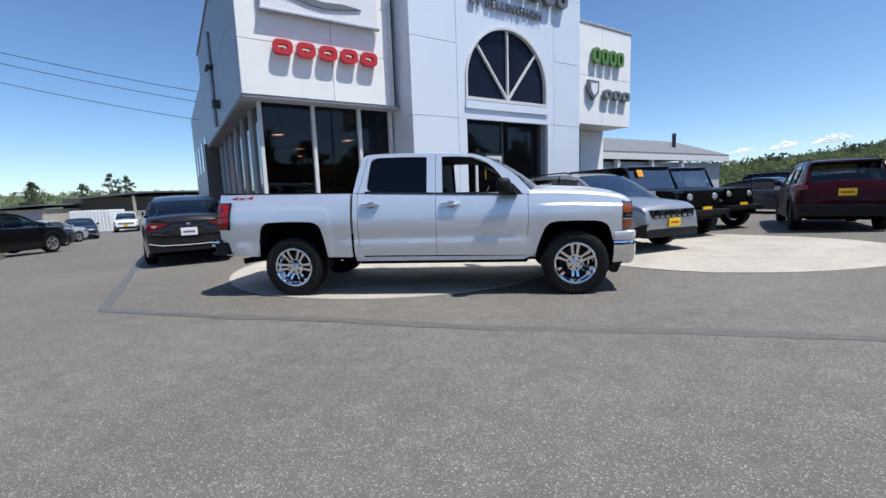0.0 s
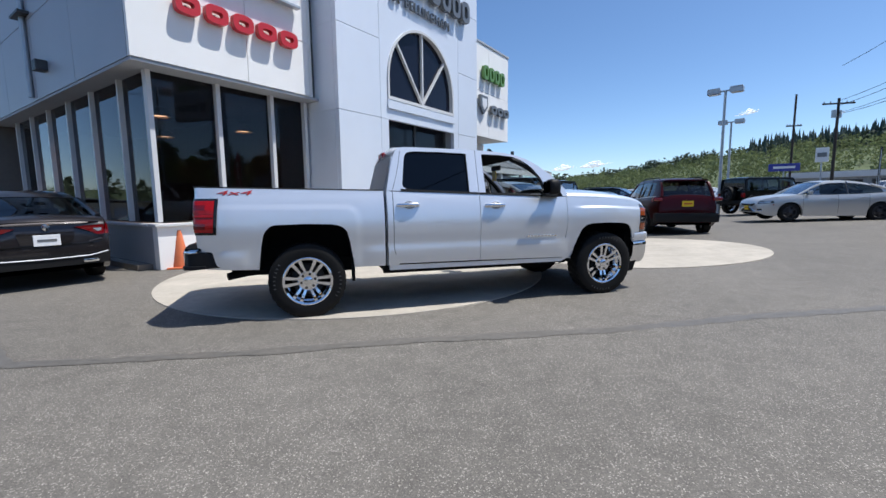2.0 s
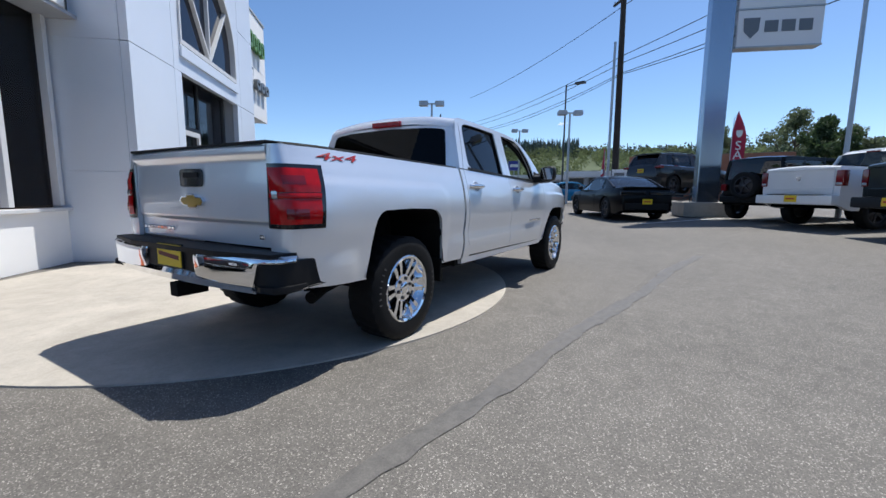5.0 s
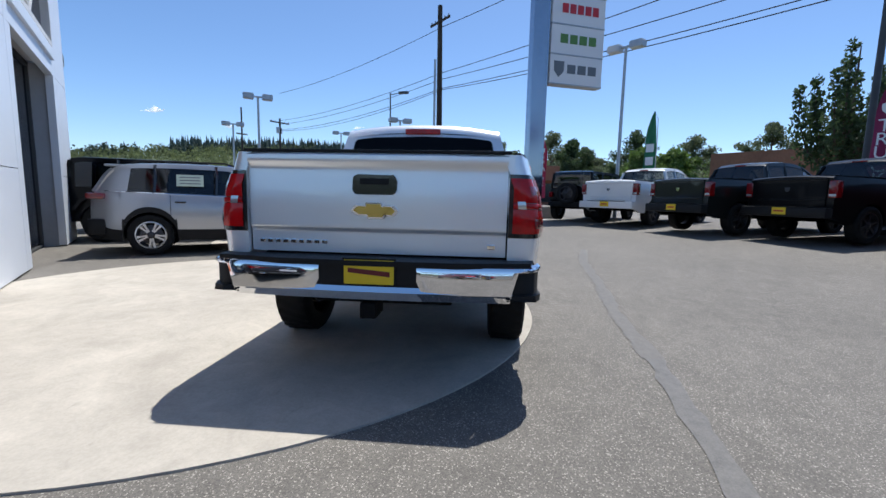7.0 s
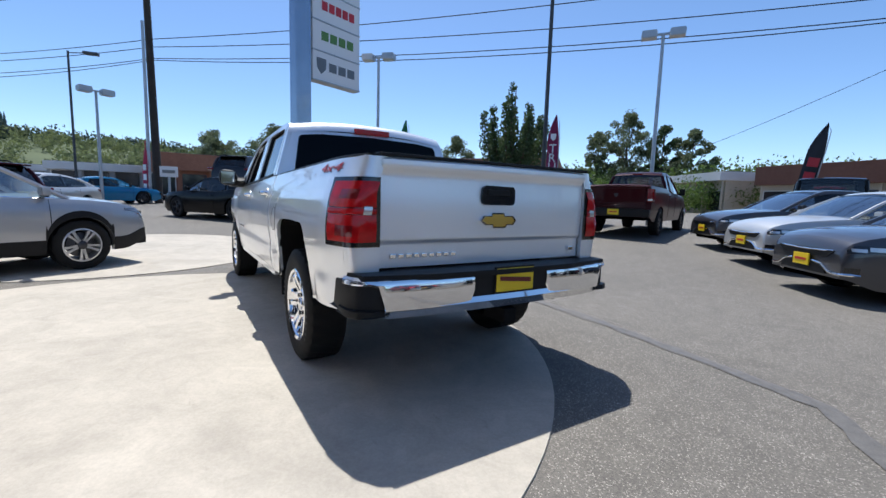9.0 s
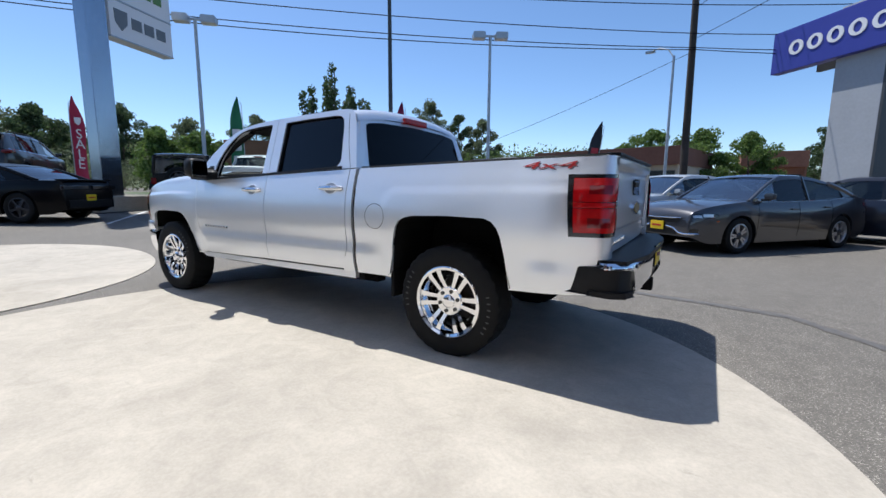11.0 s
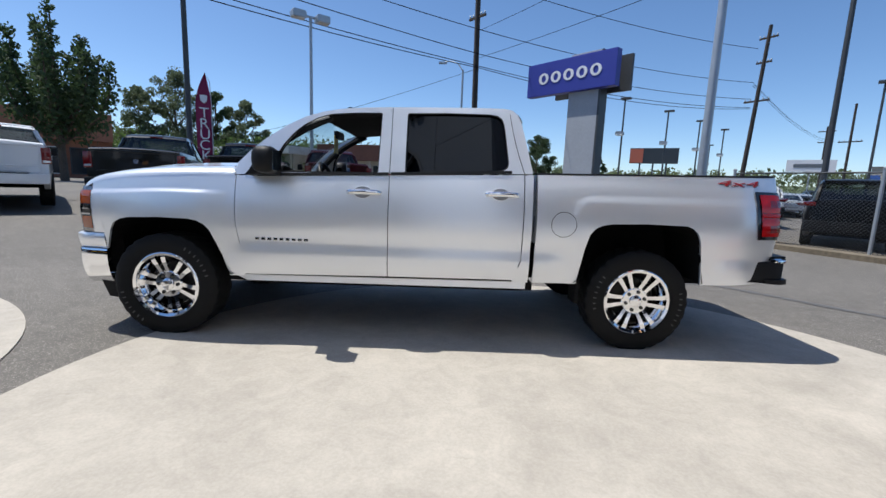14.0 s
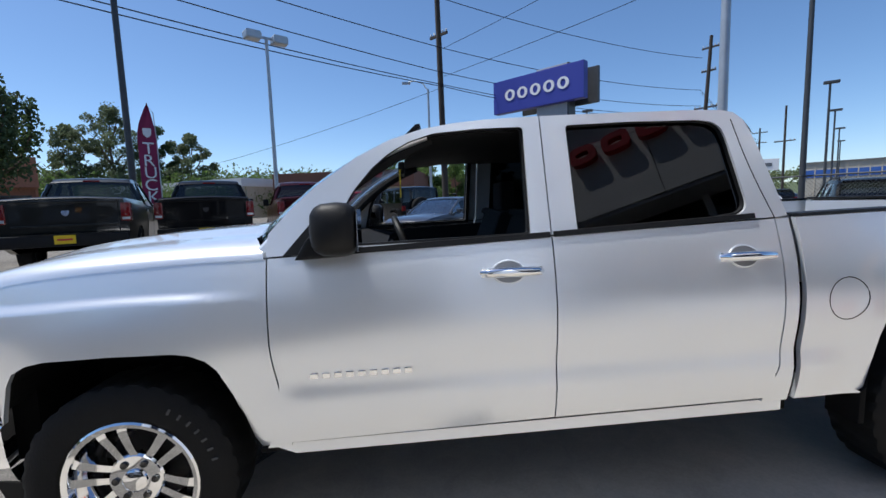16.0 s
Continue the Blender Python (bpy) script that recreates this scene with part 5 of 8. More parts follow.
SPECS = {
    "sedan": dict(L=4.85, W=1.86, wb=2.8, r=0.335, sill=0.2, crown=0.05,
                  zs=[(-2.43, 0.66), (-2.4, 0.9), (-2.3, 1.0), (-2.0, 1.035), (-1.6, 1.03), (-0.9, 0.985), (0.6, 0.955), (1.15, 0.965), (1.6, 0.935), (2.0, 0.88), (2.2, 0.83), (2.33, 0.77), (2.39, 0.71), (2.42, 0.64), (2.43, 0.57)],
                  zg=[(-1.95, 1.02), (-1.5, 1.21), (-1.0, 1.37), (-0.5, 1.45), (0.0, 1.46), (0.28, 1.43), (0.7, 1.23), (1.15, 0.965)], tumble=0.34, roof=(-1.15, 0.35), pillars=(-0.42,)),
    "suv": dict(L=4.66, W=1.88, wb=2.72, r=0.365, sill=0.26, crown=0.06, clad=True,
                zs=[(-2.33, 0.62), (-2.31, 1.02), (-2.25, 1.12), (-1.8, 1.12), (-0.8, 1.09), (0.6, 1.045), (1.1, 1.04), (1.6, 1.01), (2.0, 0.96), (2.2, 0.89), (2.29, 0.79), (2.32, 0.68), (2.33, 0.56)],
                zg=[(-2.26, 1.1), (-2.1, 1.4), (-1.92, 1.58), (-1.4, 1.645), (-0.6, 1.66), (0.05, 1.63), (0.35, 1.56), (0.8, 1.31), (1.25, 1.03)], tumble=0.3, roof=(-1.98, 0.3), pillars=(-1.35, -0.35)),
    "coupe": dict(L=5.02, W=1.92, wb=2.95, r=0.365, sill=0.2, crown=0.04,
                  zs=[(-2.51, 0.66), (-2.49, 0.92), (-2.42, 1.01), (-1.9, 1.03), (-1.3, 1.02), (-0.6, 0.95), (0.7, 0.95), (1.2, 0.94), (2.0, 0.88), (2.35, 0.8), (2.48, 0.66), (2.51, 0.5)],
                  zg=[(-1.9, 1.02), (-1.4, 1.22), (-0.9, 1.38), (-0.4, 1.44), (0.05, 1.43), (0.3, 1.37), (0.65, 1.17), (1.1, 0.95)], tumble=0.36, roof=(-1.0, 0.3), pillars=(-0.95,)),
    "pickup": dict(L=5.85, W=2.0, wb=3.57, r=0.41, sill=0.42, crown=0.04,
                   zs=[(-2.93, 0.78), (-2.925, 1.4), (-2.88, 1.43), (-0.85, 1.4), (-0.84, 1.33), (0.9, 1.27), (1.35, 1.27), (2.0, 1.24), (2.6, 1.16), (2.8, 1.02), (2.9, 0.8), (2.93, 0.6)],
                   zg=[(-0.92, 1.36), (-0.86, 1.6), (-0.8, 1.83), (-0.6, 1.92), (0.0, 1.95), (0.4, 1.91), (0.6, 1.84), (0.95, 1.6), (1.4, 1.27)], tumble=0.3, roof=(-0.8, 0.56), pillars=(-0.1,)),
    "jeep": dict(L=4.3, W=1.72, wb=2.95, r=0.41, sill=0.45, crown=0.02,
                 zs=[(-2.12, 0.62), (-2.118, 1.16), (-2.1, 1.21), (0.6, 1.2), (0.72, 1.2), (1.9, 1.16), (2.0, 1.1), (2.05, 0.6)],
                 zg=[(-2.1, 1.2), (-2.08, 1.55), (-2.04, 1.8), (-1.9, 1.84), (0.3, 1.84), (0.48, 1.8), (0.6, 1.5), (0.74, 1.2)], tumble=0.1, roof=(-2.03, 0.44), pillars=(-1.2, -0.3), hard=True),
}


def vehicle(kind, label, category, x, y, heading, body, wheelmat=ALLOY, spokes=10, z=0.0, group="", plate="front", scale=(1, 1, 1)):
    S = SPECS[kind]
    L, W, wb, r = S["L"], S["W"], S["wb"], S["r"]
    hl, xr, xf = L / 2, -wb / 2 - (0.05 if kind == "pickup" else 0.07 if kind == "suv" else 0.0), wb / 2
    names = {"sedan": "sedan", "suv": "suv", "coupe": "coupe", "pickup": "pickup_truck", "jeep": "off_road_car"}
    car = tagged(holder(names[kind]), label, category, group)
    ra = r * 1.17

    def zbot(q):
        b = S["sill"]
        for wx in (xr, xf):
            d = abs(q - wx)
            if d < ra:
                b = max(b, r + math.sqrt(ra * ra - d * d) * 0.96)
        if abs(q) > hl - 0.5 and kind != "jeep":
            b += 0.12 * sstep(hl - 0.4, hl, abs(q))
        return b

    def wid(q):
        s = abs(q) / hl
        e = 0.03 if kind in ("pickup", "jeep") and q < 0 else 0.24 if q > 0 and kind in ("sedan", "suv", "coupe") else 0.16
        if kind == "jeep":
            e = 0.03 if q < 0 else 0.12
        return W / 2 * (1 - e * s**6 - 0.02 * s * s)

    def zs(q):
        return lerp_table(S["zs"], q) if S.get("hard") or kind == "pickup" else smooth_table(S["zs"], q)

    def yside(q, zz):
        t = (zz - S["sill"]) / max(0.05, zs(q) - S["sill"])
        t = min(1, max(0, t))
        if S.get("hard"):
            return wid(q) * (1 - 0.02 * (1 - t))
        return wid(q) * (0.93 + 0.07 * math.sin(math.pi * (0.12 + 0.62 * t))) * (1 - 0.05 * t**8)

    xs = {round(-hl + L * k / 44, 4) for k in range(45)} | {q for q, _ in S["zs"]}
    for wx in (xr, xf):
        xs |= {round(wx + ra * 0.999 * math.cos(math.pi * k / 14), 4) for k in range(15)} | {round(wx + ra * 1.004 * s, 4) for s in (-1, 1)}
    xs = sorted(q for q in xs if -hl <= q <= hl)

    def section(q, up=0.0, ztop=None):
        zb, zt = zbot(q), (ztop or zs)(q)
        zt = max(zt, zb + 0.01)
        half = [(yside(q, zb) * 0.9, zb + 0.0)]
        half += [(yside(q, zb + (zt - zb) * k / 8) + up, zb + (zt - zb) * k / 8) for k in range(9)]
        return half

    rows = []
    for q in xs:
        h = section(q)
        yt, zt = h[-1]
        top = [(yt * c, zt + S["crown"] * (1 - c * c)) for c in (0.97, 0.85, 0.6, 0.3)]
        mid = [(0, zt + S["crown"])]
        full = [(-a, b) for a, b in h] + [(-a, b) for a, b in top] + mid + top[::-1] + h[::-1]
        rows.append([(q, a, b) for a, b in full])
    bm = bm_grid(rows)
    for row in (rows[0], rows[-1]):
        vs = [bm.verts.new(p) for p in row]
        bm.faces.new(vs)
    weld(bm, 0.0008)
    part("body", bm, body, car, smooth=True)
    under = [[(q, -wid(q) * 0.8, S["sill"] + 0.04), (q, -wid(q) * 0.8, 0.75), (q, wid(q) * 0.8, 0.75), (q, wid(q) * 0.8, S["sill"] + 0.04), (q, -wid(q) * 0.8, S["sill"] + 0.04)] for q in (-hl + 0.1, -1, 1, hl - 0.12)]
    part("underbody", bm_grid(under), UNDER, car)
    if S.get("clad"):
        rows = []
        for q in xs:
            zb = zbot(q)
            ch = 0.095 if zb > S["sill"] + 0.2 and abs(q) < hl - 0.35 else 0.2
            rows.append([(q, yside(q, zb) + 0.01, zb), (q, yside(q, zb + 0.05) + 0.012, zb + 0.05), (q, yside(q, zb + ch) + 0.01, zb + ch), (q, yside(q, zb + ch + 0.005) - 0.005, zb + ch + 0.005)])
        for s in (1, -1):
            part("cladding", bm_grid([[(a, s * b, c) for a, b, c in rw] for rw in rows]), BLACKPL, car, smooth=True)
    # cabin
    G = S["zg"]
    g0, g1 = G[0][0], G[-1][0]

    def zg(q):
        return smooth_table(G, q) if not S.get("hard") else lerp_table(G, q)

    def gsec(q, up=0.0):
        zb = zs(q) - 0.01
        zt = max(zg(q), zb + 0.012)
        yb = yside(q, zb) * (0.95 if not S.get("hard") else 0.985)
        out = []
        for t in (0, 0.3, 0.6, 0.85, 0.95, 1.0):
            zz = zb + (zt - zb) * (t if t < 0.95 else t)
            yy = yb - S["tumble"] * (zt - zb) * t - (0.0 if t < 0.9 else 0.015 * (t - 0.9) / 0.1)
            out.append((yy + up, zz))
        yt, zt2 = out[-1]
        out += [(yt * c, zt2 + 0.03 * (1 - c * c) + up * 0.5) for c in (0.92, 0.75, 0.45, 0.2, 0)]
        return out

    gx = sorted({round(g0 + (g1 - g0) * k / 22, 4) for k in range(23)} | {q for q, _ in G})
    rows = []
    for q in gx:
        h = gsec(q)
        rows.append([(q, -a, b) for a, b in h] + [(q, a, b) for a, b in h[-2::-1]])
    r0, r1 = S["roof"]
    cut = next(k for k, q in enumerate(gx) if q >= r1)
    part("window_glass", weld(bm_grid(rows[:cut + 1]), 0.0008), CARGLASS, car, "dark side and rear glass", True)
    part("windscreen", weld(bm_grid(rows[cut:]), 0.0008), SCREEN, car, "clear greenish windscreen", True).visible_shadow = False
    part("dashboard", prism([(g1 - 0.62, zs(g1) - 0.3), (g1 - 0.1, zs(g1) - 0.3), (g1 - 0.1, zs(g1) - 0.02), (g1 - 0.5, zs(g1) + 0.03)], -W * 0.38, W * 0.38), DASH, car)
    rows = []
    for q in sorted({round(r0 + (r1 - r0) * k / 12, 4) for k in range(13)}):
        h = gsec(q, 0.012)[3:]
        rows.append([(q, -a, b) for a, b in h] + [(q, a, b) for a, b in h[-2::-1]])
    part("roof", bm_grid(rows), body, car, smooth=True)
    for s in (1, -1):
        for a, b, rad in ((r1, g1, 0.035), (r0, g0, 0.05)):
            pts = []
            for k in range(7):
                q = a + (b - a) * k / 6
                h = gsec(q)
                pts.append((q, s * (h[4][0]), h[4][1]))
            part("pillar", add_tube(bmesh.new(), pts, rad, 6), body, car, smooth=True)
        # body-coloured quarter behind the last side window
        qa, qb, lean = {"sedan": (-1.95, -1.42, 0.25), "suv": (-2.22, -1.72, 0.1), "coupe": (-1.88, -1.0, 0.45), "pickup": (-0.92, -0.7, 0.02), "jeep": (-2.1, -1.98, 0.0)}[kind]
        rows = []
        for k in range(9):
            t = k / 8
            row = []
            for j in range(6):
                q = qa + (qb - qa) * t + lean * (j / 5 - 0.5) * t
                row.append((q, s * (gsec(q, 0.006)[j][0]), gsec(q, 0.006)[j][1]))
            rows.append(row)
        part("quarter_panel", bm_grid(rows), body, car, smooth=True)
        for q in S["pillars"]:
            h = gsec(q, 0.008)
            part("pillar", add_tube(bmesh.new(), [(q - 0.02, s * (h[0][0] - 0.02), h[0][1]), (q, s * (h[2][0] - 0.02), h[2][1]), (q + 0.01, s * (h[4][0] - 0.02), h[4][1])], 0.04, 6), GLOSSBLK if kind != "pickup" else body, car, smooth=True)
        belt = [(q, s * (yside(q, zs(q) - 0.005) * 0.965 + 0.0), zs(q) + 0.005) for q in gx if q > g0 + 0.15 and q < g1 - 0.1]
        part("belt_trim", add_tube(bmesh.new(), belt, 0.012, 5), CHROME if kind in ("sedan", "suv") else BLACKPL, car)
        # doors
        doors = {"sedan": (1.0, -0.1, -1.05), "suv": (1.0, -0.1, -1.1), "coupe": (0.95, -0.55), "pickup": (1.3, 0.2, -0.8), "jeep": (0.72, -0.3, -1.2)}[kind]
        for q in doors:
            z0, z1 = S["sill"] + 0.1, zs(q) - 0.02
            part("door_gap", add_tube(bmesh.new(), [(q, s * (yside(q, z0 + (z1 - z0) * k / 6) + 0.0), z0 + (z1 - z0) * k / 6) for k in range(7)], 0.005, 4), UNDER, car)
        for q in doors[1:]:
            zz = zs(q) - 0.14
            part("door_handle", box((q + 0.16, s * (yside(q, zz) + 0.015), zz), (0.18, 0.03, 0.03), 0.01), body if kind != "suv" else GLOSSBLK, car)
        mx = g1 - 0.32 if kind != "jeep" else 0.55
        mi = part("mirror", box((mx, s * (W / 2 + 0.04), zs(mx) + 0.1), (0.1, 0.17, 0.12 if kind != "pickup" else 0.22), 0.03), body if kind in ("sedan", "suv") else BLACKPL, car, smooth=True)
        part("mirror_arm", box((mx + 0.02, s * (W / 2 - 0.02), zs(mx) + 0.04), (0.06, 0.14, 0.04), 0.008), BLACKPL, mi)
        # lamps
        if kind == "sedan":
            fl = (hl - 0.5, hl - 0.04, 0.65, 0.755)
        elif kind == "suv":
            fl = (hl - 0.36, hl - 0.05, 0.84, 0.91)
        elif kind == "coupe":
            fl = (hl - 0.1, hl - 0.01, 0.58, 0.72)
        elif kind == "pickup":
            fl = (hl - 0.3, hl - 0.03, 0.82, 1.02)
        else:
            fl = None
        if fl:
            rows = []
            for k in range(7):
                q = fl[0] + (fl[1] - fl[0]) * k / 6
                zc = zs(q) - 0.02
                zt, zb = min(fl[3], zc), min(fl[2] + 0.03 * (1 - k / 6), zc - 0.05)
                rows.append([(q, s * (yside(q, zb + (zt - zb) * j / 3) + 0.008), zb + (zt - zb) * j / 3) for j in range(4)])
            hd = part("head_light", bm_grid(rows), HEADLENS if kind != "sedan" else GLOSSBLK, car, smooth=True)
            if kind == "sedan":
                for qa, qb, za, zb_ in ((hl - 0.4, hl - 0.22, 0.69, 0.742), (hl - 0.2, hl - 0.07, 0.675, 0.718)):
                    part("lamp_reflector", bm_grid([[(q, s * (yside(q, z) + 0.013), z) for z in (za, (za + zb_) / 2, min(zb_, zs(q) - 0.025))] for q in [qa + (qb - qa) * k / 4 for k in range(5)]]), CLEARLENS, hd, "bright lamp reflector", True)
                lip = [(hl + 0.012, s * 0.2, 0.5), (hl + 0.012, s * 0.36, 0.475), (hl + 0.012, s * 0.5, 0.39), (hl + 0.008, s * 0.62, 0.375)] + [(q, s * (yside(q, 0.38) + 0.012), 0.38) for q in (hl - 0.02, hl - 0.09, hl - 0.17)]
                part("bumper_trim", add_tube(bmesh.new(), lip, [0.016, 0.016, 0.018, 0.018, 0.018, 0.022, 0.01], 6), CHROME, car, "chrome bumper trim", True)
                part("fog_recess", bm_grid([[(q, s * (yside(q, z) + 0.006), z) for z in (0.4, 0.44, 0.47)] for q in (hl - 0.02, hl - 0.08, hl - 0.16)]), GLOSSBLK, car, smooth=True)
                part("side_marker", bm_grid([[(q, s * (yside(q, z) + 0.006), z) for z in (0.6, 0.625)] for q in (hl - 0.52, hl - 0.46)]), AMBER, car, "amber side marker")
            if kind in ("coupe", "pickup"):
                part("head_light", box((hl + 0.004, s * W * 0.34, (fl[2] + fl[3]) / 2 - 0.02), (0.03, W * 0.14, 0.08), 0.02), HEADLENS, car, smooth=True)
        else:
            part("head_light", lathe([(0, 0.04), (0.07, 0.03), (0.09, 0.0)], 18), CLEARLENS, car, smooth=True).matrix_basis = pose(hl - 0.025, s * 0.43, 1.0, 0, 0, -90)
            part("turn_light", box((1.72, s * 0.86, 0.93), (0.08, 0.08, 0.06), 0.02), AMBER, car)
        if kind == "sedan":
            wq = yside(-hl, 0.85) - 0.004
            tl = part("tail_light", prism(round_poly([(s * 0.33, 0.905), (s * wq, 0.925), (s * wq, 0.775), (s * 0.62, 0.77), (s * 0.5, 0.835)], 0.015), -hl - 0.014, -hl + 0.01, "yz", bevel=0.004), DARKRED, car, smooth=True)
            rows = []
            for k in range(7):
                q = -hl - 0.012 + 0.34 * k / 6
                zt, zb = 0.925 + 0.015 * k / 6, 0.775 + 0.13 * (k / 6) ** 1.5
                rows.append([(q, s * (yside(max(q, -hl), zb + (zt - zb) * j / 3) + 0.008), zb + (zt - zb) * j / 3) for j in range(4)])
            part("side_lens", bm_grid(rows), DARKRED, tl, smooth=True)
            part("reversing_lens", prism(round_poly([(s * 0.56, 0.865), (s * (wq - 0.03), 0.872), (s * (wq - 0.04), 0.83), (s * 0.62, 0.815)], 0.012), -hl - 0.018, -hl - 0.012, "yz"), CLEARLENS, tl)
            part("bumper_corner", add_tube(bmesh.new(), [(-hl - 0.004, s * 0.5, 0.665), (-hl - 0.006, s * (wq - 0.05), 0.7), (-hl + 0.06, s * (wq + 0.015), 0.72), (-hl + 0.25, s * (yside(-hl + 0.25, 0.73) + 0.002), 0.735)], 0.016, 6), body, car, smooth=True)
        elif kind == "suv":
            part("tail_light", box((-hl + 0.12, s * (W / 2 - 0.13), 1.05), (0.26, 0.26, 0.11), 0.05), DARKRED, car, smooth=True)
        elif kind == "coupe":
            part("tail_light", box((-hl + 0.005, s * W * 0.24, 0.86), (0.06, W * 0.42, 0.12), 0.02), GLOSSBLK, car, "dark smoked tail lamp")
        elif kind == "pickup":
            tl = part("tail_light", box((-hl + 0.06, s * (W / 2 - 0.085), 1.16), (0.16, 0.17, 0.36), 0.03), DARKRED, car, smooth=True)
            part("reversing_lens", box((-hl - 0.018, s * (W / 2 - 0.085), 1.035), (0.012, 0.13, 0.05), 0.004), CLEARLENS, tl, "clear reversing lens")
        else:
            part("tail_light", box((-hl - 0.02, s * 0.78, 0.98), (0.1, 0.14, 0.2), 0.02), DIMLENS, car)
    seats = [(-0.9, 0.45), (0.5, 0.45), (0.5, 0.95), (-0.05, 0.95), (-0.15, 1.16), (-0.3, 1.16), (-0.3, 0.95), (-0.8, 0.95), (-0.9, 1.12), (-1.0, 1.12)]
    lift = {"sedan": 0.0, "coupe": -0.03, "suv": 0.16, "pickup": 0.34, "jeep": 0.24}[kind]
    part("seat_bench", prism([(a + (0.25 if kind == "pickup" else 0), b + lift) for a, b in seats], -0.62, 0.62), INTERIOR, car)
    # noses and tails
    if kind == "sedan":
        part("grille", prism(round_poly([(-0.42, 0.57), (0.42, 0.57), (0.56, 0.665), (-0.56, 0.665)], 0.03), hl - 0.04, hl + 0.01, "yz"), BLACKPL, car)
        part("grille_trim", add_tube(bmesh.new(), [(hl - 0.05, -0.64, 0.67), (hl + 0.008, -0.4, 0.66), (hl + 0.012, 0, 0.65), (hl + 0.008, 0.4, 0.66), (hl - 0.05, 0.64, 0.67)], 0.011, 6), CHROME, car)
        part("air_intake", prism(round_poly([(-0.46, 0.35), (0.46, 0.35), (0.36, 0.475), (0.2, 0.5), (-0.2, 0.5), (-0.36, 0.475)], 0.03), hl - 0.03, hl + 0.016, "yz"), BLACKPL, car)
        part("rear_valance", prism(round_poly([(-0.7, 0.32), (0.7, 0.32), (0.78, 0.5), (-0.78, 0.5)], 0.04), -hl - 0.006, -hl + 0.02, "yz"), BLACKPL, car)
        part("valance_trim", add_tube(bmesh.new(), [(-hl - 0.004, -0.74, 0.5), (-hl - 0.014, -0.5, 0.45), (-hl - 0.016, 0, 0.44), (-hl - 0.014, 0.5, 0.45), (-hl - 0.004, 0.74, 0.5)], 0.011, 6), SILVERC, car, smooth=True)
        part("exhaust_tip", box((-hl - 0.01, -0.5, 0.375), (0.07, 0.2, 0.055), 0.02), CHROME, car, smooth=True)
        part("plate_recess", prism(round_poly([(-0.3, 0.66), (0.3, 0.66), (0.34, 0.83), (-0.34, 0.83)], 0.03), -hl - 0.006, -hl + 0.01, "yz"), body, car)
        part("trunk_gap", box((-hl - 0.002, 0, 0.64), (0.012, 1.1, 0.014)), UNDER, car)
        part("trunk_lip", add_tube(bmesh.new(), [(-hl + 0.07, -0.66, 0.965), (-hl - 0.01, -0.4, 0.99), (-hl - 0.02, 0, 0.995), (-hl - 0.01, 0.4, 0.99), (-hl + 0.07, 0.66, 0.965)], 0.018, 6), body, car, smooth=True)
        part("tail_emblem", lathe([(0.0, 0.01), (0.045, 0.008), (0.05, 0.0)], 16), CHROME, car).matrix_basis = pose(-hl - 0.004, 0, 0.905, 0, 0, 90)
    if kind == "suv":
        g_ = part("grille", prism(round_poly([(-0.56, 0.69), (0.56, 0.69), (0.6, 0.85), (-0.6, 0.85)], 0.02), hl - 0.1, hl - 0.002, "yz"), BLACKPL, car)
        for k in range(7):
            part("grille_slot", prism(round_poly([(-0.52 + k * 0.155, 0.70), (-0.41 + k * 0.155, 0.70), (-0.41 + k * 0.155, 0.84), (-0.52 + k * 0.155, 0.84)], 0.03), hl - 0.01, hl + 0.008, "yz"), CHROME, g_)
        part("front_bumper_cover", box((hl - 0.1, 0, 0.4), (0.22, W * 0.76, 0.18), 0.06), BLACKPL, car, smooth=True)
        part("rear_bumper_cover", box((-hl + 0.1, 0, 0.52), (0.26, W * 0.93, 0.28), 0.06), BLACKPL, car, smooth=True)
        for s in (1, -1):
            part("roof_rail", add_tube(bmesh.new(), [(-1.7, s * 0.6, 1.65), (-1.6, s * 0.6, 1.70), (-0.2, s * 0.61, 1.71), (0.0, s * 0.61, 1.66)], 0.018, 6), BLACKPL, car)
        part("rear_spoiler", box((-1.98, 0, 1.6), (0.28, 1.2, 0.04), 0.015), body, car)
    if kind == "coupe":
        part("grille", prism(round_poly([(-0.78, 0.56), (0.78, 0.56), (0.78, 0.74), (-0.78, 0.74)], 0.02), hl - 0.02, hl + 0.008, "yz"), GLOSSBLK, car)
        part("rear_spoiler", box((-hl + 0.12, 0, 1.05), (0.24, 1.5, 0.04), 0.012), body, car)
        part("rear_valance", box((-hl + 0.02, 0, 0.45), (0.08, 1.4, 0.2), 0.03), BLACKPL, car)
    if kind == "pickup":
        part("rear_bumper", box((-hl - 0.1, 0, 0.66), (0.22, W * 0.95, 0.22), 0.04), body if body is WHITEC else CHROME if body is REDC else BLACKPL, car, smooth=True)
        part("tailgate_panel", box((-hl - 0.005, 0, 1.08), (0.03, W * 0.8, 0.56), 0.01), body, car)
        part("tailgate_badge", prism([(-0.06, 1.21), (0.06, 1.21), (0.052, 1.14), (0, 1.1), (-0.052, 1.14)], -hl - 0.03, -hl - 0.018, "yz"), CHROME if body in (WHITEC, GREENC) else DARKALLOY, car)
        part("tailgate_lip", box((-hl - 0.012, 0, 1.375), (0.05, W * 0.8, 0.05), 0.015), body, car)
        part("tailgate_crease", box((-hl - 0.014, 0, 0.93), (0.03, W * 0.78, 0.03), 0.01), body, car)
        part("bumper_step", box((-hl - 0.12, 0, 0.775), (0.2, W * 0.62, 0.015), 0.004), BLACKPL, car)
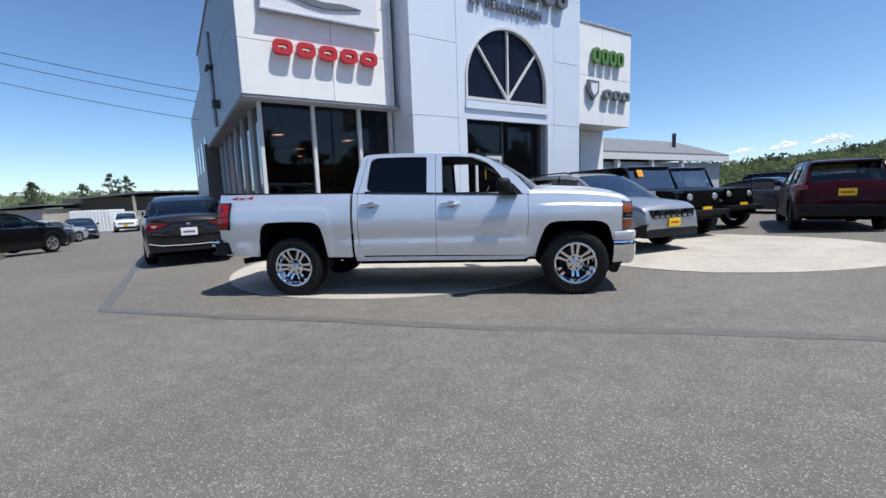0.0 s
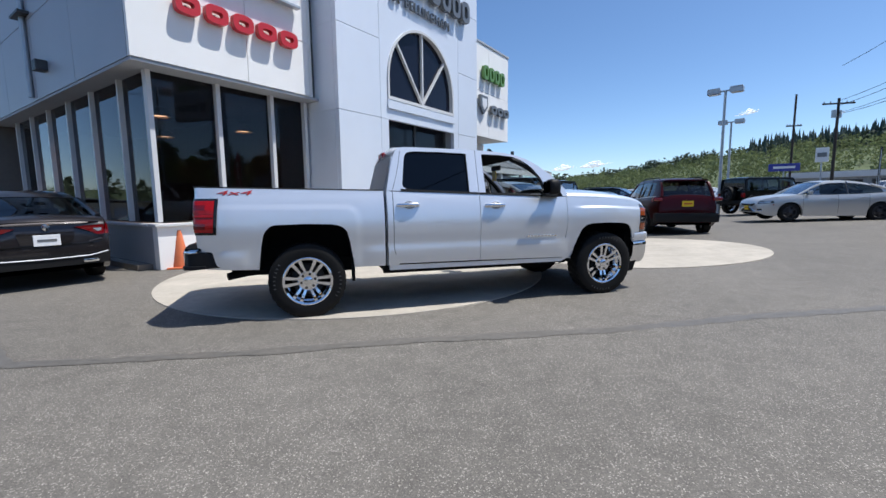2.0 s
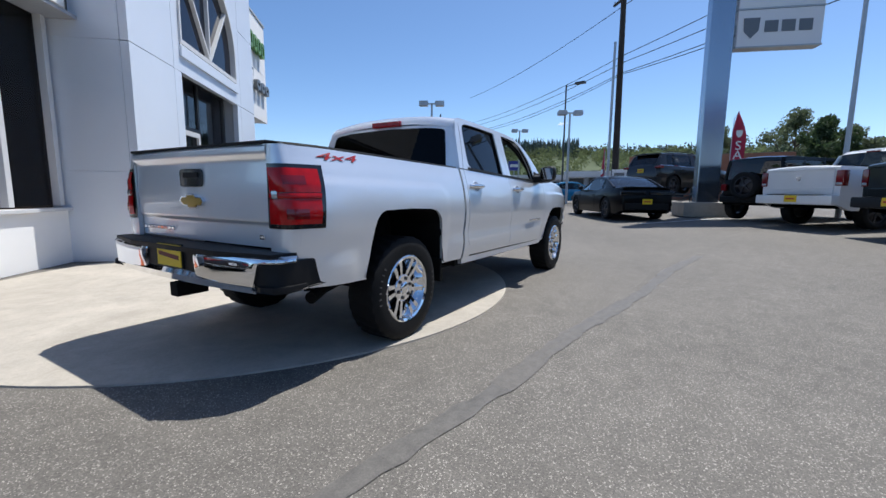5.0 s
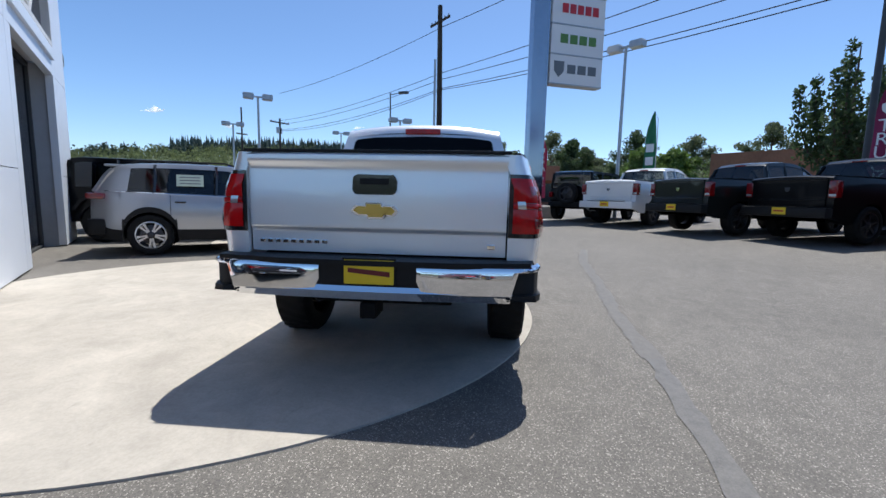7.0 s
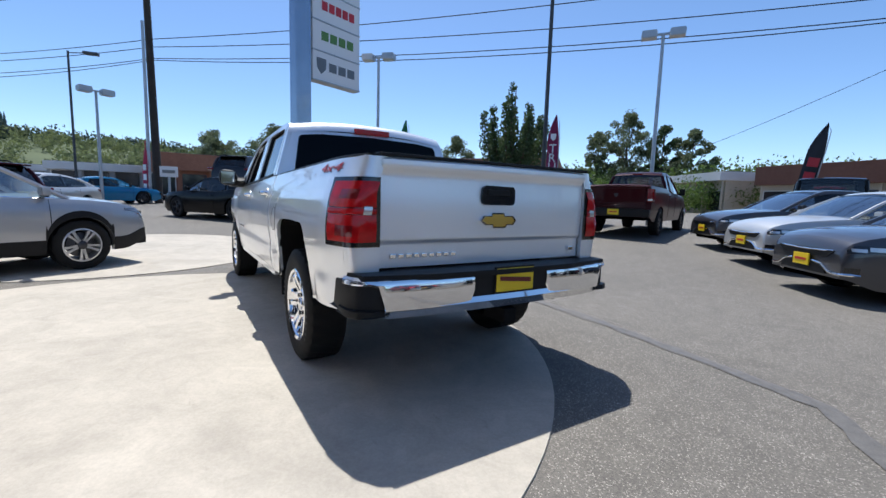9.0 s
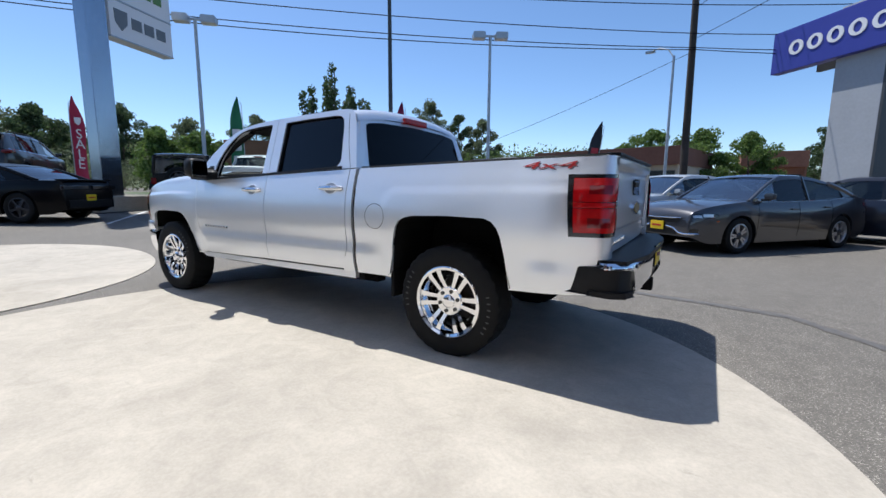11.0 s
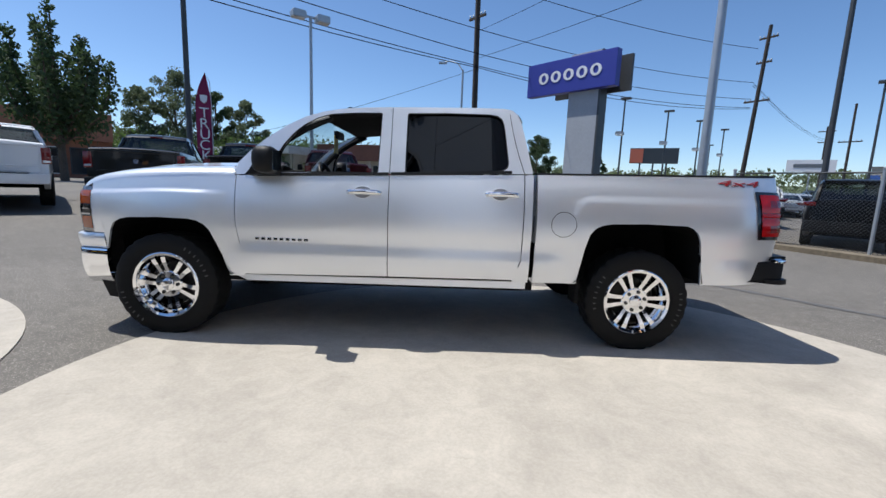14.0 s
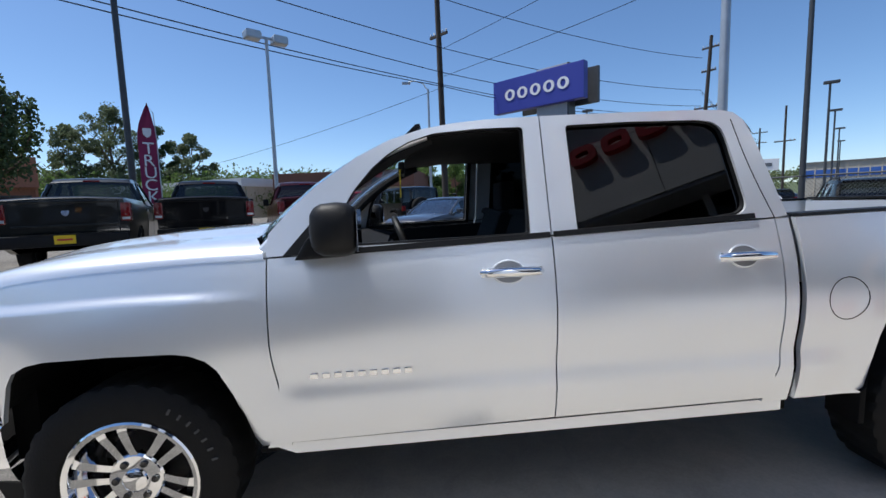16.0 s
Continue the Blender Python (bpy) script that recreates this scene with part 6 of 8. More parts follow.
        part("bed_opening", box((-1.9, 0, 1.445), (1.9, W * 0.84, 0.02)), UNDER, car)
        part("front_bumper", box((hl + 0.02, 0, 0.66), (0.2, W * 0.92, 0.26), 0.05), CHROME, car, smooth=True)
        part("grille", box((hl - 0.02, 0, 0.98), (0.08, 1.1, 0.34), 0.03), GLOSSBLK, car)
        part("stop_lamp", box((-0.78, 0, 1.88), (0.05, 0.3, 0.035), 0.008), DIMLENS, car)
    if kind == "jeep":
        part("grille", box((hl - 0.06, 0, 0.95), (0.06, 1.1, 0.42), 0.02), body, car)
        for k in range(7):
            part("grille_slot", box((hl - 0.024, -0.24 + 0.08 * k, 0.96), (0.02, 0.04, 0.3), 0.01), UNDER, car)
        part("front_bumper", box((hl + 0.08, 0, 0.62), (0.18, 1.5, 0.14), 0.04), BLACKPL, car, smooth=True)
        part("rear_bumper", box((-hl - 0.08, 0, 0.62), (0.18, 1.6, 0.18), 0.04), BLACKPL, car, smooth=True)
        for s in (1, -1):
            for wx in (xr, xf):
                fp = [(wx - 0.56, 0.72), (wx - 0.42, 0.93), (wx - 0.3, 0.98), (wx + 0.32, 0.98), (wx + 0.5, 0.86), (wx + 0.5, 0.82), (wx + 0.3, 0.93), (wx - 0.3, 0.93), (wx - 0.38, 0.88), (wx - 0.5, 0.7)]
                part("fender_flare", prism(fp, s * 0.8, s * 0.97), BLACKPL, car)
        sp = small_wheel(0.4, 0.25, DARKALLOY, 5, "spare")
        sp.name = "spare_wheel"
        sp.parent = car
        sp.matrix_basis = pose(-hl - 0.14, 0.05, 1.02, 0, 0, 90)
        part("windscreen_header", box((0.5, 0, 1.8), (0.1, 1.4, 0.06), 0.01), body, car)
    # dealer plates, yellow with a red mark
    spots = []
    if "front" in plate:
        spots.append((hl + (0.12 if kind in ("pickup", "jeep") else 0.03), {"sedan": 0.5, "suv": 0.6, "coupe": 0.48, "pickup": 0.68, "jeep": 0.68}[kind], 1))
    if "rear" in plate:
        spots.append((-hl - (0.21 if kind == "pickup" else 0.18 if kind == "jeep" else 0.012), {"sedan": 0.72, "suv": 0.92, "coupe": 0.6, "pickup": 0.68, "jeep": 0.95}[kind], -1))
    for px, pz, s in spots:
        py = -0.55 if kind == "jeep" and s < 0 else 0
        pp = part("dealer_plate", box((px, py, pz), (0.02, 0.31, 0.16), 0.005), YELLOW if "white" not in plate else SIGNWHITE, car, "yellow dealer plate" if "white" not in plate else "white number plate")
        part("plate_bar", box((px + s * 0.012, py, pz), (0.006, 0.22, 0.035)), REDDECAL if "white" not in plate else LETGREY, pp)
    w1 = small_wheel(r, 0.235 if kind in ("sedan", "suv", "coupe") else 0.27, wheelmat, spokes, kind)
    w1.parent = car
    wy = W / 2 - 0.14 if kind != "jeep" else W / 2 - 0.04
    w1.matrix_basis = pose(xf, wy, r)
    for a, b, rz in ((xr, wy, 0), (xf, -wy, 180), (xr, -wy, 180)):
        c = copy_thing(w1, pose(a, b, r, 0, 20, rz))
        c.parent = car
    car.matrix_basis = pose(x, y, z + gz(x, y) + (0.012 if math.hypot(x - 5.11, y - 2.88) < 3.2 else 0.0), 0, 0, heading) @ Matrix.Diagonal((*scale, 1))
    return car


BLACKC = paint("black_car_paint", (0.004, 0.004, 0.0045), 0.0, 0.3, 0.22, 0.08)
GREYC = paint("charcoal_car_paint", (0.06, 0.06, 0.067), 0.6, 0.3, 1.0, 0.4)
BROWNC = paint("dark_bronze_car_paint", (0.024, 0.021, 0.022), 0.4, 0.28, 0.9)
SILVERC = paint("silver_car_paint", (0.36, 0.37, 0.39), 0.6, 0.32)
LSILVERC = paint("pale_silver_car_paint", (0.55, 0.55, 0.54), 0.5)
MAROONC = paint("maroon_car_paint", (0.036, 0.002, 0.004), 0.15, 0.28, 0.25, 0.1)
REDC = paint("red_car_paint", (0.4, 0.012, 0.02), 0.1)
WHITEC = paint("white_car_paint", (0.75, 0.75, 0.74), 0.0)
BLUEC = paint("bright_blue_car_paint", (0.012, 0.17, 0.34), 0.3)
NAVYC = paint("dark_blue_car_paint", (0.02, 0.025, 0.04), 0.4)
GREENC = paint("dark_grey_green_car_paint", (0.012, 0.013, 0.012), 0.3)

silver_suv = vehicle("suv", "silver compact suv with black cladding before the showroom", "suv", 3.15, 4.42, -60, SILVERC, ALLOY, 10, scale=(0.97, 0.98, 0.98))
jk = vehicle("jeep", "black off-road car with a price sticker, beside the silver suv", "off-road car", 4.85, 6.75, -61, BLACKC, DARKALLOY, 5)
vehicle("jeep", "black off-road car parked second from the silver suv", "off-road car", 6.7, 8.7, -61, BLACKC, DARKALLOY, 5)
vehicle("suv", "dark maroon suv with a yellow dealer plate", "suv", 10.05, 6.95, 64, MAROONC, DARKALLOY, 5, plate="rear", scale=(1.04, 1.03, 1.05))
stick = part("price_sticker", box((0, 0, 0), (0.44, 0.006, 0.22), 0.001), mat("pale_sticker", (0.55, 0.62, 0.5), 0.5, var=0.1), silver_suv, "pale price sticker in the window")
stick.matrix_basis = pose(-0.78, -0.80, 1.36, -17)
for k in range(3):
    part("sticker_bar", box((0, -0.005, 0.06 - 0.06 * k), (0.34, 0.004, 0.018)), LETGREY, stick)
st_ = part("price_sticker", box((0, 0, 0), (0.006, 0.2, 0.2), 0.001), mat("orange_sticker", (0.7, 0.3, 0.02), 0.5), jk, "orange price sticker on the windscreen")
st_.matrix_basis = pose(0.6, -0.42, 1.66, 0, -23, 0)
vehicle("jeep", "black four-door off-road car out on the lot", "off-road car", 20.6, 11.0, -10, BLACKC, ALLOY, 5)
wsed = vehicle("sedan", "pale silver sedan parked across the lot", "sedan", 16.7, 6.2, 152, LSILVERC, DARKALLOY, 10)
vehicle("coupe", "black muscle coupe with dark wheels near the pylon sign", "coupe", 12.6, 0.1, 33, BLACKC, DARKALLOY, 5, plate="rear")
vehicle("sedan", "dark bronze sedan parked beside the showroom corner", "sedan", -6.98, 3.78, 128, BROWNC, ALLOY, 10, plate="rear white", scale=(0.97, 0.97, 1.0))
vehicle("jeep", "black off-road car seen from its tall rear", "off-road car", 12.8, -5.25, -38, BLACKC, DARKALLOY, 5, plate="none")
ups = {}
for lab, x, y, c, hd in (("white pickup with tinted rear window and chrome bumper", 9.1, -4.7, WHITEC, -48), ("dark grey pickup with a badge on its tailgate", 6.9, -5.9, GREENC, -68), ("black pickup with a tall tailgate", 5.1, -7.5, BLACKC, -70), ("dark maroon pickup with a yellow dealer plate", 2.9, -9.0, MAROONC, -70)):
    h = radians(hd)
    ups[c.name] = vehicle("pickup", lab, "pickup truck", x + 3.0 * math.cos(h), y + 3.0 * math.sin(h), hd, c, DARKALLOY, 6, plate="rear", group="pickups in a row")
eds = {}
for lab, x, y, c in (("dark grey sedan nose-out in the row", -2.54, -5.85, GREYC), ("silver sedan between two dark ones", -0.95, -7.75, LSILVERC), ("charcoal sedan at the row's far end", 0.72, -9.56, GREYC)):
    h = radians(50)
    eds[lab] = vehicle("sedan", lab, "sedan", x - 2.43 * math.cos(h), y - 2.43 * math.sin(h), 50, c, ALLOY, 10, group="sedans in a row")
vehicle("jeep", "black off-road car with a rear spare wheel beyond the sedans", "off-road car", 0.6, -17.0, -70, BLACKC, DARKALLOY, 5)
nsed = vehicle("sedan", "dark blue sedan behind the pickup near the fence", "sedan", -6.5, -10.3, -25, NAVYC, ALLOY, 10)
bsuv = vehicle("suv", "black suv with tall red tail lamps by the fence", "suv", -9.0, -12.75, -100, BLACKC, ALLOY, 10, scale=(1.05, 1.03, 1.05))
nsuv = vehicle("suv", "white suv in the next lot behind the fence", "suv", -13.7, -14.8, -118, WHITEC, ALLOY, 10, scale=(1.05, 1.03, 1.05))
vehicle("suv", "black suv behind the chain-link fence", "suv", -11.8, -7.9, -132, BLACKC, ALLOY, 10, scale=(1.05, 1.03, 1.05))
rup = vehicle("pickup", "red pickup behind the chain-link fence", "pickup truck", -13.6, -1.6, -12, REDC, ALLOY, 6)
vehicle("coupe", "bright blue muscle coupe across the lot", "coupe", 25.2, 5.0, -62, BLUEC, DARKALLOY, 5)
vehicle("suv", "dark grey suv raised on a display ramp", "suv", 18.2, -1.7, -35, BROWNC, DARKALLOY, 5, z=0.75, plate="rear", scale=(1.04, 1.03, 1.05))


def far_copy(ob, label, x, y, heading, group):
    o = copy_thing(ob, pose(x, y, gz(x, y), 0, 0, heading))
    return tagged(o, label, group=group)


for ob, lab, x, y, h in (
        (nsed, "dark sedan facing the lot beside the container", -29.2, 21.2, -40), (nsuv, "white suv before the tan warehouse", -33.5, 29.7, -48),
        (eds["silver sedan between two dark ones"], "grey sedan at the lot's far edge", -26.3, 16.3, 100), (nsed, "dark sedan next to the grey one", -23.6, 13.0, 98), (bsuv, "black suv at the end of the side row", -18.6, 8.0, 96)):
    far_copy(ob, lab, x, y, h, "cars beside the building")
far_copy(bsuv, "black suv parked between two others past the fence", -11.25, -13.7, -108, "cars on the next lot")
rng = random.Random(5)
pool = [(nsed, "dark sedan in a far row"), (wsed, "pale silver sedan in a far row"), (bsuv, "black suv in a far row"), (nsuv, "white suv in a far row"), (eds["silver sedan between two dark ones"], "silver sedan in a far row")]
for k in range(16):
    ob, lab = pool[rng.randrange(5)]
    a = radians(16 + 2.1 * k)
    d = 36 + rng.uniform(-1, 1) + (7 if k % 2 else 0)
    far_copy(ob, lab, d * math.cos(a), d * math.sin(a), rng.choice((20, 200)) + rng.uniform(-4, 4), "far rows of cars")
for k in range(5):
    ob, lab = pool[(k * 2) % 5]
    far_copy(ob, lab, 12.5 + 2.7 * k, 13.5 + 2.4 * k, -55, "cars past the maroon suv")
for k in range(6):
    ob, lab = pool[(k * 3) % 5]
    far_copy(ob, lab, -16 - 3.0 * k, -19 - 2.2 * k, -120, "cars on the next lot")
far_copy(rup, "red pickup parked by the road", 3.5, -27, -75, "cars by the road")
far_copy(nsed, "dark sedan on the road side", -1.5, -27.5, 160, "cars by the road")


# ---------------- poles, lamps and wires ----------------
def tapered(x, y, h, r0, r1, name, label, material, lean=(0, 0), category="pole"):
    z0 = gz(x, y)
    e = tagged(holder(name, pose(x, y, z0)), label, category)
    part("shaft", add_tube(bmesh.new(), [(lean[0] * t, lean[1] * t, -0.05 + (h + 0.05) * t) for t in (0, 0.25, 0.5, 0.75, 1)], [r0 + (r1 - r0) * t for t in (0, 0.25, 0.5, 0.75, 1)], 12), material, e, smooth=True)
    return e


def lamp_head(e, cx, cy, z, yaw, tag="lamp_head"):
    m = pose(cx, cy, z, 0, 0, yaw)
    h = part(tag, prism([(-0.27, 0.0), (0.27, 0.0), (0.28, 0.2), (0.24, 0.27), (-0.24, 0.27), (-0.28, 0.2)], -0.2, 0.2, "xz", 0.015, m), GALV, e)
    part("lens", box((0, 0, -0.012), (0.48, 0.34, 0.03), 0.006, m), mat("lamp_lens", (0.5, 0.5, 0.5), 0.2), h)


def twin_lamp(x, y, h, yaw, label="tall steel lamp post with two box heads", base=0.0):
    e = tapered(x, y, h, 0.085, 0.06, "lamp_post", label, GALV, category="lamp post")
    c, s = math.cos(radians(yaw)), math.sin(radians(yaw))
    part("arm", box((0, 0, 0), (0.52, 0.08, 0.08), 0.01, pose(0, 0, h, 0, 0, yaw)), GALV, e)
    for k in (-1, 1):
        lamp_head(e, 0.5 * k * c, 0.5 * k * s, h - 0.12, yaw)
    if base:
        part("concrete_foot", lathe([(0.0, 0.0), (0.3, 0.0), (0.3, base - 0.04), (0.26, base), (0.0, base)], 20, "z"), CONCRETE, e)
    return e


def single_lamp(x, y, h, yaw, material=DARKMETAL, arm=0.9, r=0.075, label="dark lamp post with one flat head"):
    e = tapered(x, y, h, r, r * 0.75, "lamp_post", label, material, category="lamp post")
    c, s = math.cos(radians(yaw)), math.sin(radians(yaw))
    part("arm", tube([(0, 0, h - 0.1), (arm * c, arm * s, h)], 0.03), material, e)
    part("lamp_head", box((0, 0, 0), (0.75, 0.34, 0.16), 0.03, pose((arm + 0.2) * c, (arm + 0.2) * s, h, 0, 0, yaw)), material, e)
    return e


twin_lamp(18.63, 12.2, 6.4, -60)
twin_lamp(26.4, 18.4, 6.1, -60)
twin_lamp(5.5, -14.75, 7.5, 35)
twin_lamp(14.45, -6.6, 7.3, 45)
twin_lamp(23.8, 5.0, 5.8, -60)
twin_lamp(34.9, 12.8, 6.5, -60)
twin_lamp(12.0, 52.0, 5.6, -40)
single_lamp(28.7, 6.74, 8.7, -100)
single_lamp(9.62, -12.78, 10.4, 30, DARKMETAL, 0.6, 0.11)
dl = single_lamp(-15.9, -13.6, 9.6, 140, DARKMETAL, 0.5, 0.12, "dark lamp post with two heads behind the fence")
lamp_head(dl, -0.7, 0.5, 9.5, 140)
lamp_head(dl, 0.7, -0.5, 9.5, 140)
# grey steel pole in a round concrete foot
gp = tapered(-6.85, -6.87, 12.0, 0.115, 0.08, "lamp_post", "grey steel lamp post set in a round concrete foot", GALV, category="lamp post")
part("concrete_foot", lathe([(0.0, -0.05), (0.225, -0.05), (0.225, 0.64), (0.2, 0.67), (0.0, 0.67)], 32, "z"), CONCRETE, gp, "round concrete foot")
for k in (-1, 1):
    lamp_head(gp, 0.6 * k, 0.3 * k, 11.9, 25)
rowlamp = single_lamp(-25.4, -21.4, 8.0, 140, DARKMETAL, -0.14, 0.08, "dark lamp post with a box head along the next lot")
for x, y in ((-34.7, -29.4), (-45.4, -38.5), (-57.1, -48.7)):
    o = copy_thing(rowlamp, pose(x, y, 0))
    tagged(o, group="lamp posts on the next lot")
twolamp = single_lamp(-14.2, -30.4, 8.1, 140, DARKMETAL, -0.14, 0.08, "dark lamp post with an upper and a lower box head")
lamp_head(twolamp, 0.25, 0.18, 5.3, 140)
tagged(twolamp, group="lamp posts on the next lot")
for x, y in ((-19.3, -33.6), (-24.6, -37.9), (-30.1, -42.8), (-38.0, -58.0)):
    o = copy_thing(twolamp, pose(x, y, 0))
    tagged(o, group="lamp posts on the next lot")


def utility_pole(x, y, h, r, arms, lean=(0, 0), yaw=40, label="tall dark wooden utility pole with a crossarm"):
    e = tapered(x, y, h, r, r * 0.7, "utility_pole", label, WOODPOLE, lean, "utility pole")
    for z, half in arms:
        c, s = math.cos(radians(yaw)), math.sin(radians(yaw))
        ox, oy = lean[0] * z / h, lean[1] * z / h
        a = part("crossarm", box((0, 0, 0), (2 * half, 0.12, 0.14), 0.01, pose(ox, oy, z, 0, 0, yaw)), WOODPOLE, e)
        for k in (-0.9, -0.5, 0.5, 0.9):
            part("insulator", lathe([(0, 0.0), (0.05, 0.0), (0.06, 0.08), (0.03, 0.16), (0, 0.17)], 8, "z"), GALV, a).matrix_basis = pose(ox + half * k * c, oy + half * k * s, z + 0.07)
    return e


utility_pole(26.9, 2.6, 14.5, 0.24, ((13.4, 1.2),), (0.4, 0.2))
utility_pole(-2.1, -23.45, 17.0, 0.2, ((11.0, 0.7),), (0.2, -0.3), yaw=-50, label="tall dark wooden utility pole by the road")
p3_ = utility_pole(46.1, 24.2, 9.8, 0.15, ((9.3, 1.3),), yaw=-30)
for k in (-0.35, 0.35):
    part("transformer", lathe([(0, 0), (0.2, 0), (0.2, 0.7), (0, 0.75)], 14, "z"), GALV, p3_).matrix_basis = pose(k, 0.1, 8.0)
utility_pole(53.9, 33.6, 12.7, 0.15, ((9.0, 0.8),), yaw=-30)
utility_pole(-27.0, -34.8, 15.6, 0.2, ((14.6, 0.7), (12.6, 0.6), (9.4, 1.0)), (-0.55, 0.4), yaw=-60)
utility_pole(-51.9, -51.6, 13.2, 0.18, ((8.5, 1.2),), yaw=-60)
utility_pole(-64.6, -69.8, 13.2, 0.2, ((12.4, 1.2), (10.6, 1.1)), yaw=-60)
thin = tapered(26.45, 3.0, 10.5, 0.1, 0.08, "steel_pole", "thin galvanised pole beside the utility pole", GALV)
sl = tapered(-1.2, -23.2, 7.8, 0.09, 0.06, "street_lamp", "street lamp on a curved galvanised arm", GALV, category="street lamp")
part("arm", add_tube(bmesh.new(), [(0, 0, 7.7), (0.3, -0.2, 8.2), (0.75, -0.45, 8.4), (1.1, -0.7, 8.4)], 0.035, 8), GALV, sl)
part("lamp_head", box((1.25, -0.78, 8.36), (0.5, 0.2, 0.12), 0.03), GALV, sl)


def wire(a, b, sag, r=0.014):
    a, b = Vector(a), Vector(b)
    pts = []
    for k in range(17):
        t = k / 16
        p = a.lerp(b, t)
        p.z -= sag * 4 * t * (1 - t)
        pts.append(p)
    ob = mesh_ob("overhead_wire", add_tube(bmesh.new(), pts, r, 5), WIRE)
    tagged(ob, "thin black overhead wire between poles", "wire", "overhead wires", "structure")


for z0, z1, sag in ((10.2, 10.6, 0.5), (9.75, 9.2, 0.5), (9.1, 8.5, 0.6), (9.0, 8.4, 0.75), (13.4, 13.4, 0.5)):
    wire((27.1, 2.6, z0), (-2.2, -23.5, z1), sag, 0.023)
    wire((-2.2, -23.5, z1), (-27.0, -34.8, z1 + 0.4), sag, 0.023)
    wire((27.1, 2.6, z0), (46.1, 24.2, z0 - 0.2), sag, 0.021)
wire((-2.2, -23.5, 8.4), (18.0, -34.0, 4.6), 0.3)
wire((-2.2, -23.5, 10.6), (-20.0, 2.0, 13.5), 0.6)
wire((-2.2, -23.5, 9.0), (-24.0, 4.0, 12.0), 0.6)
for z in (7.0, 6.5, 5.6):
    wire((-32, 9.0, z + 4.5), (-9.5, 15.6, z - 0.9), 0.5)
    wire((-27.0, -34.8, 9.6 + z * 0.2), (-64.6, -69.8, 9 + z * 0.3), 0.8)

# ---------------- pylon sign of the dealer ----------------
PX, PY = 13.53, -2.8
pz = gz(PX, PY)
psign = tagged(holder("pylon_sign", pose(PX, PY, pz, 0, 0, -69)), "tall silver pylon sign with white brand panels", "sign")
part("mast", box((0, 0, 6.0), (0.72, 0.42, 12.0), 0.03), mat("brushed_mast", (0.36, 0.4, 0.46), 0.16, 0.9, var=0.05), psign)
part("foot", box((0, 0, 0.25), (1.75, 1.2, 0.5), 0.03), CONCRETE, psign, "concrete foot")
names = ((LETGREY, 3), (LETGREEN, 4), (LETRED, 5), (LETGREY, 6), (LETGREY, 4))
for k, (m, n) in enumerate(names):
    z0 = 5.66 + 1.2 * k
    pnl = part("panel", box((1.7, 0, z0 + 0.58), (2.5, 0.42, 1.16), 0.02), SIGNWHITE, psign, "white brand panel")
    part("panel_edge", box((1.7, 0, z0 - 0.01), (2.54, 0.46, 0.05), 0.01), GALV, pnl)
    for s in (1, -1):
        w0 = 0.75 if n in (3, 4) else 0.55
        x0 = 1.7 - 0.6 + (0.3 if k == 0 else 0)
        wd = (1.5 if k == 0 else 1.8) / n
        for q in range(n):
            part("brand_shape", box((x0 + wd * (q + 0.1) - (0.1 if k else 0), s * 0.22, z0 + 0.62), (wd * 0.78, 0.02, 0.36 if n != 6 else 0.22), 0.004), m, pnl)
        if k == 0:
            part("brand_shield", prism([(0.62, z0 + 0.9), (1.1, z0 + 0.9), (1.08, z0 + 0.5), (0.86, z0 + 0.26), (0.64, z0 + 0.5)], s * 0.21, s * 0.235), LETGREY, pnl)
    # mount between mast and panel
    part("bracket", box((0.4, 0, z0 + 0.6), (0.12, 0.2, 0.3)), GALV, psign)

# ---------------- blue sign on a broad slab ----------------
vt = Vector((-9.76 + 5.77, -20.77 + 25.35, 0))
vyaw = math.degrees(math.atan2(vt.y, vt.x))
vs = tagged(holder("blue_sign", pose(-7.77, -23.06, 0, 0, 0, vyaw)), "large blue brand sign on a grey slab post", "sign")
part("panel", box((0, 0, 8.05), (6.1, 0.5, 2.0), 0.03), SIGNBLUE, vs)
for q in range(5):
    m0 = -2.15 + 0.9 * q
    for s in (1, -1):
        part("brand_shape", holed([(m0 + 0.37 + 0.36 * math.cos(k * 0.2618), 8.07 + 0.34 * math.sin(k * 0.2618)) for k in range(24)], [[(m0 + 0.37 + 0.17 * math.cos(k * 0.2618), 8.07 + 0.22 * math.sin(k * 0.2618)) for k in range(24)]], s * 0.25, s * 0.285), SIGNWHITE, vs)
part("post", box((0.9, 0.35, 4.6), (2.0, 0.5, 9.3), 0.02), GREYWALL, vs)
part("post_edge", box((1.95, 0.5, 4.6), (0.12, 0.8, 9.3), 0.01), DARKMETAL, vs)
part("rear_panel", box((0.9, 0.95, 7.9), (5.0, 0.2, 2.0), 0.02), DARKMETAL, vs)


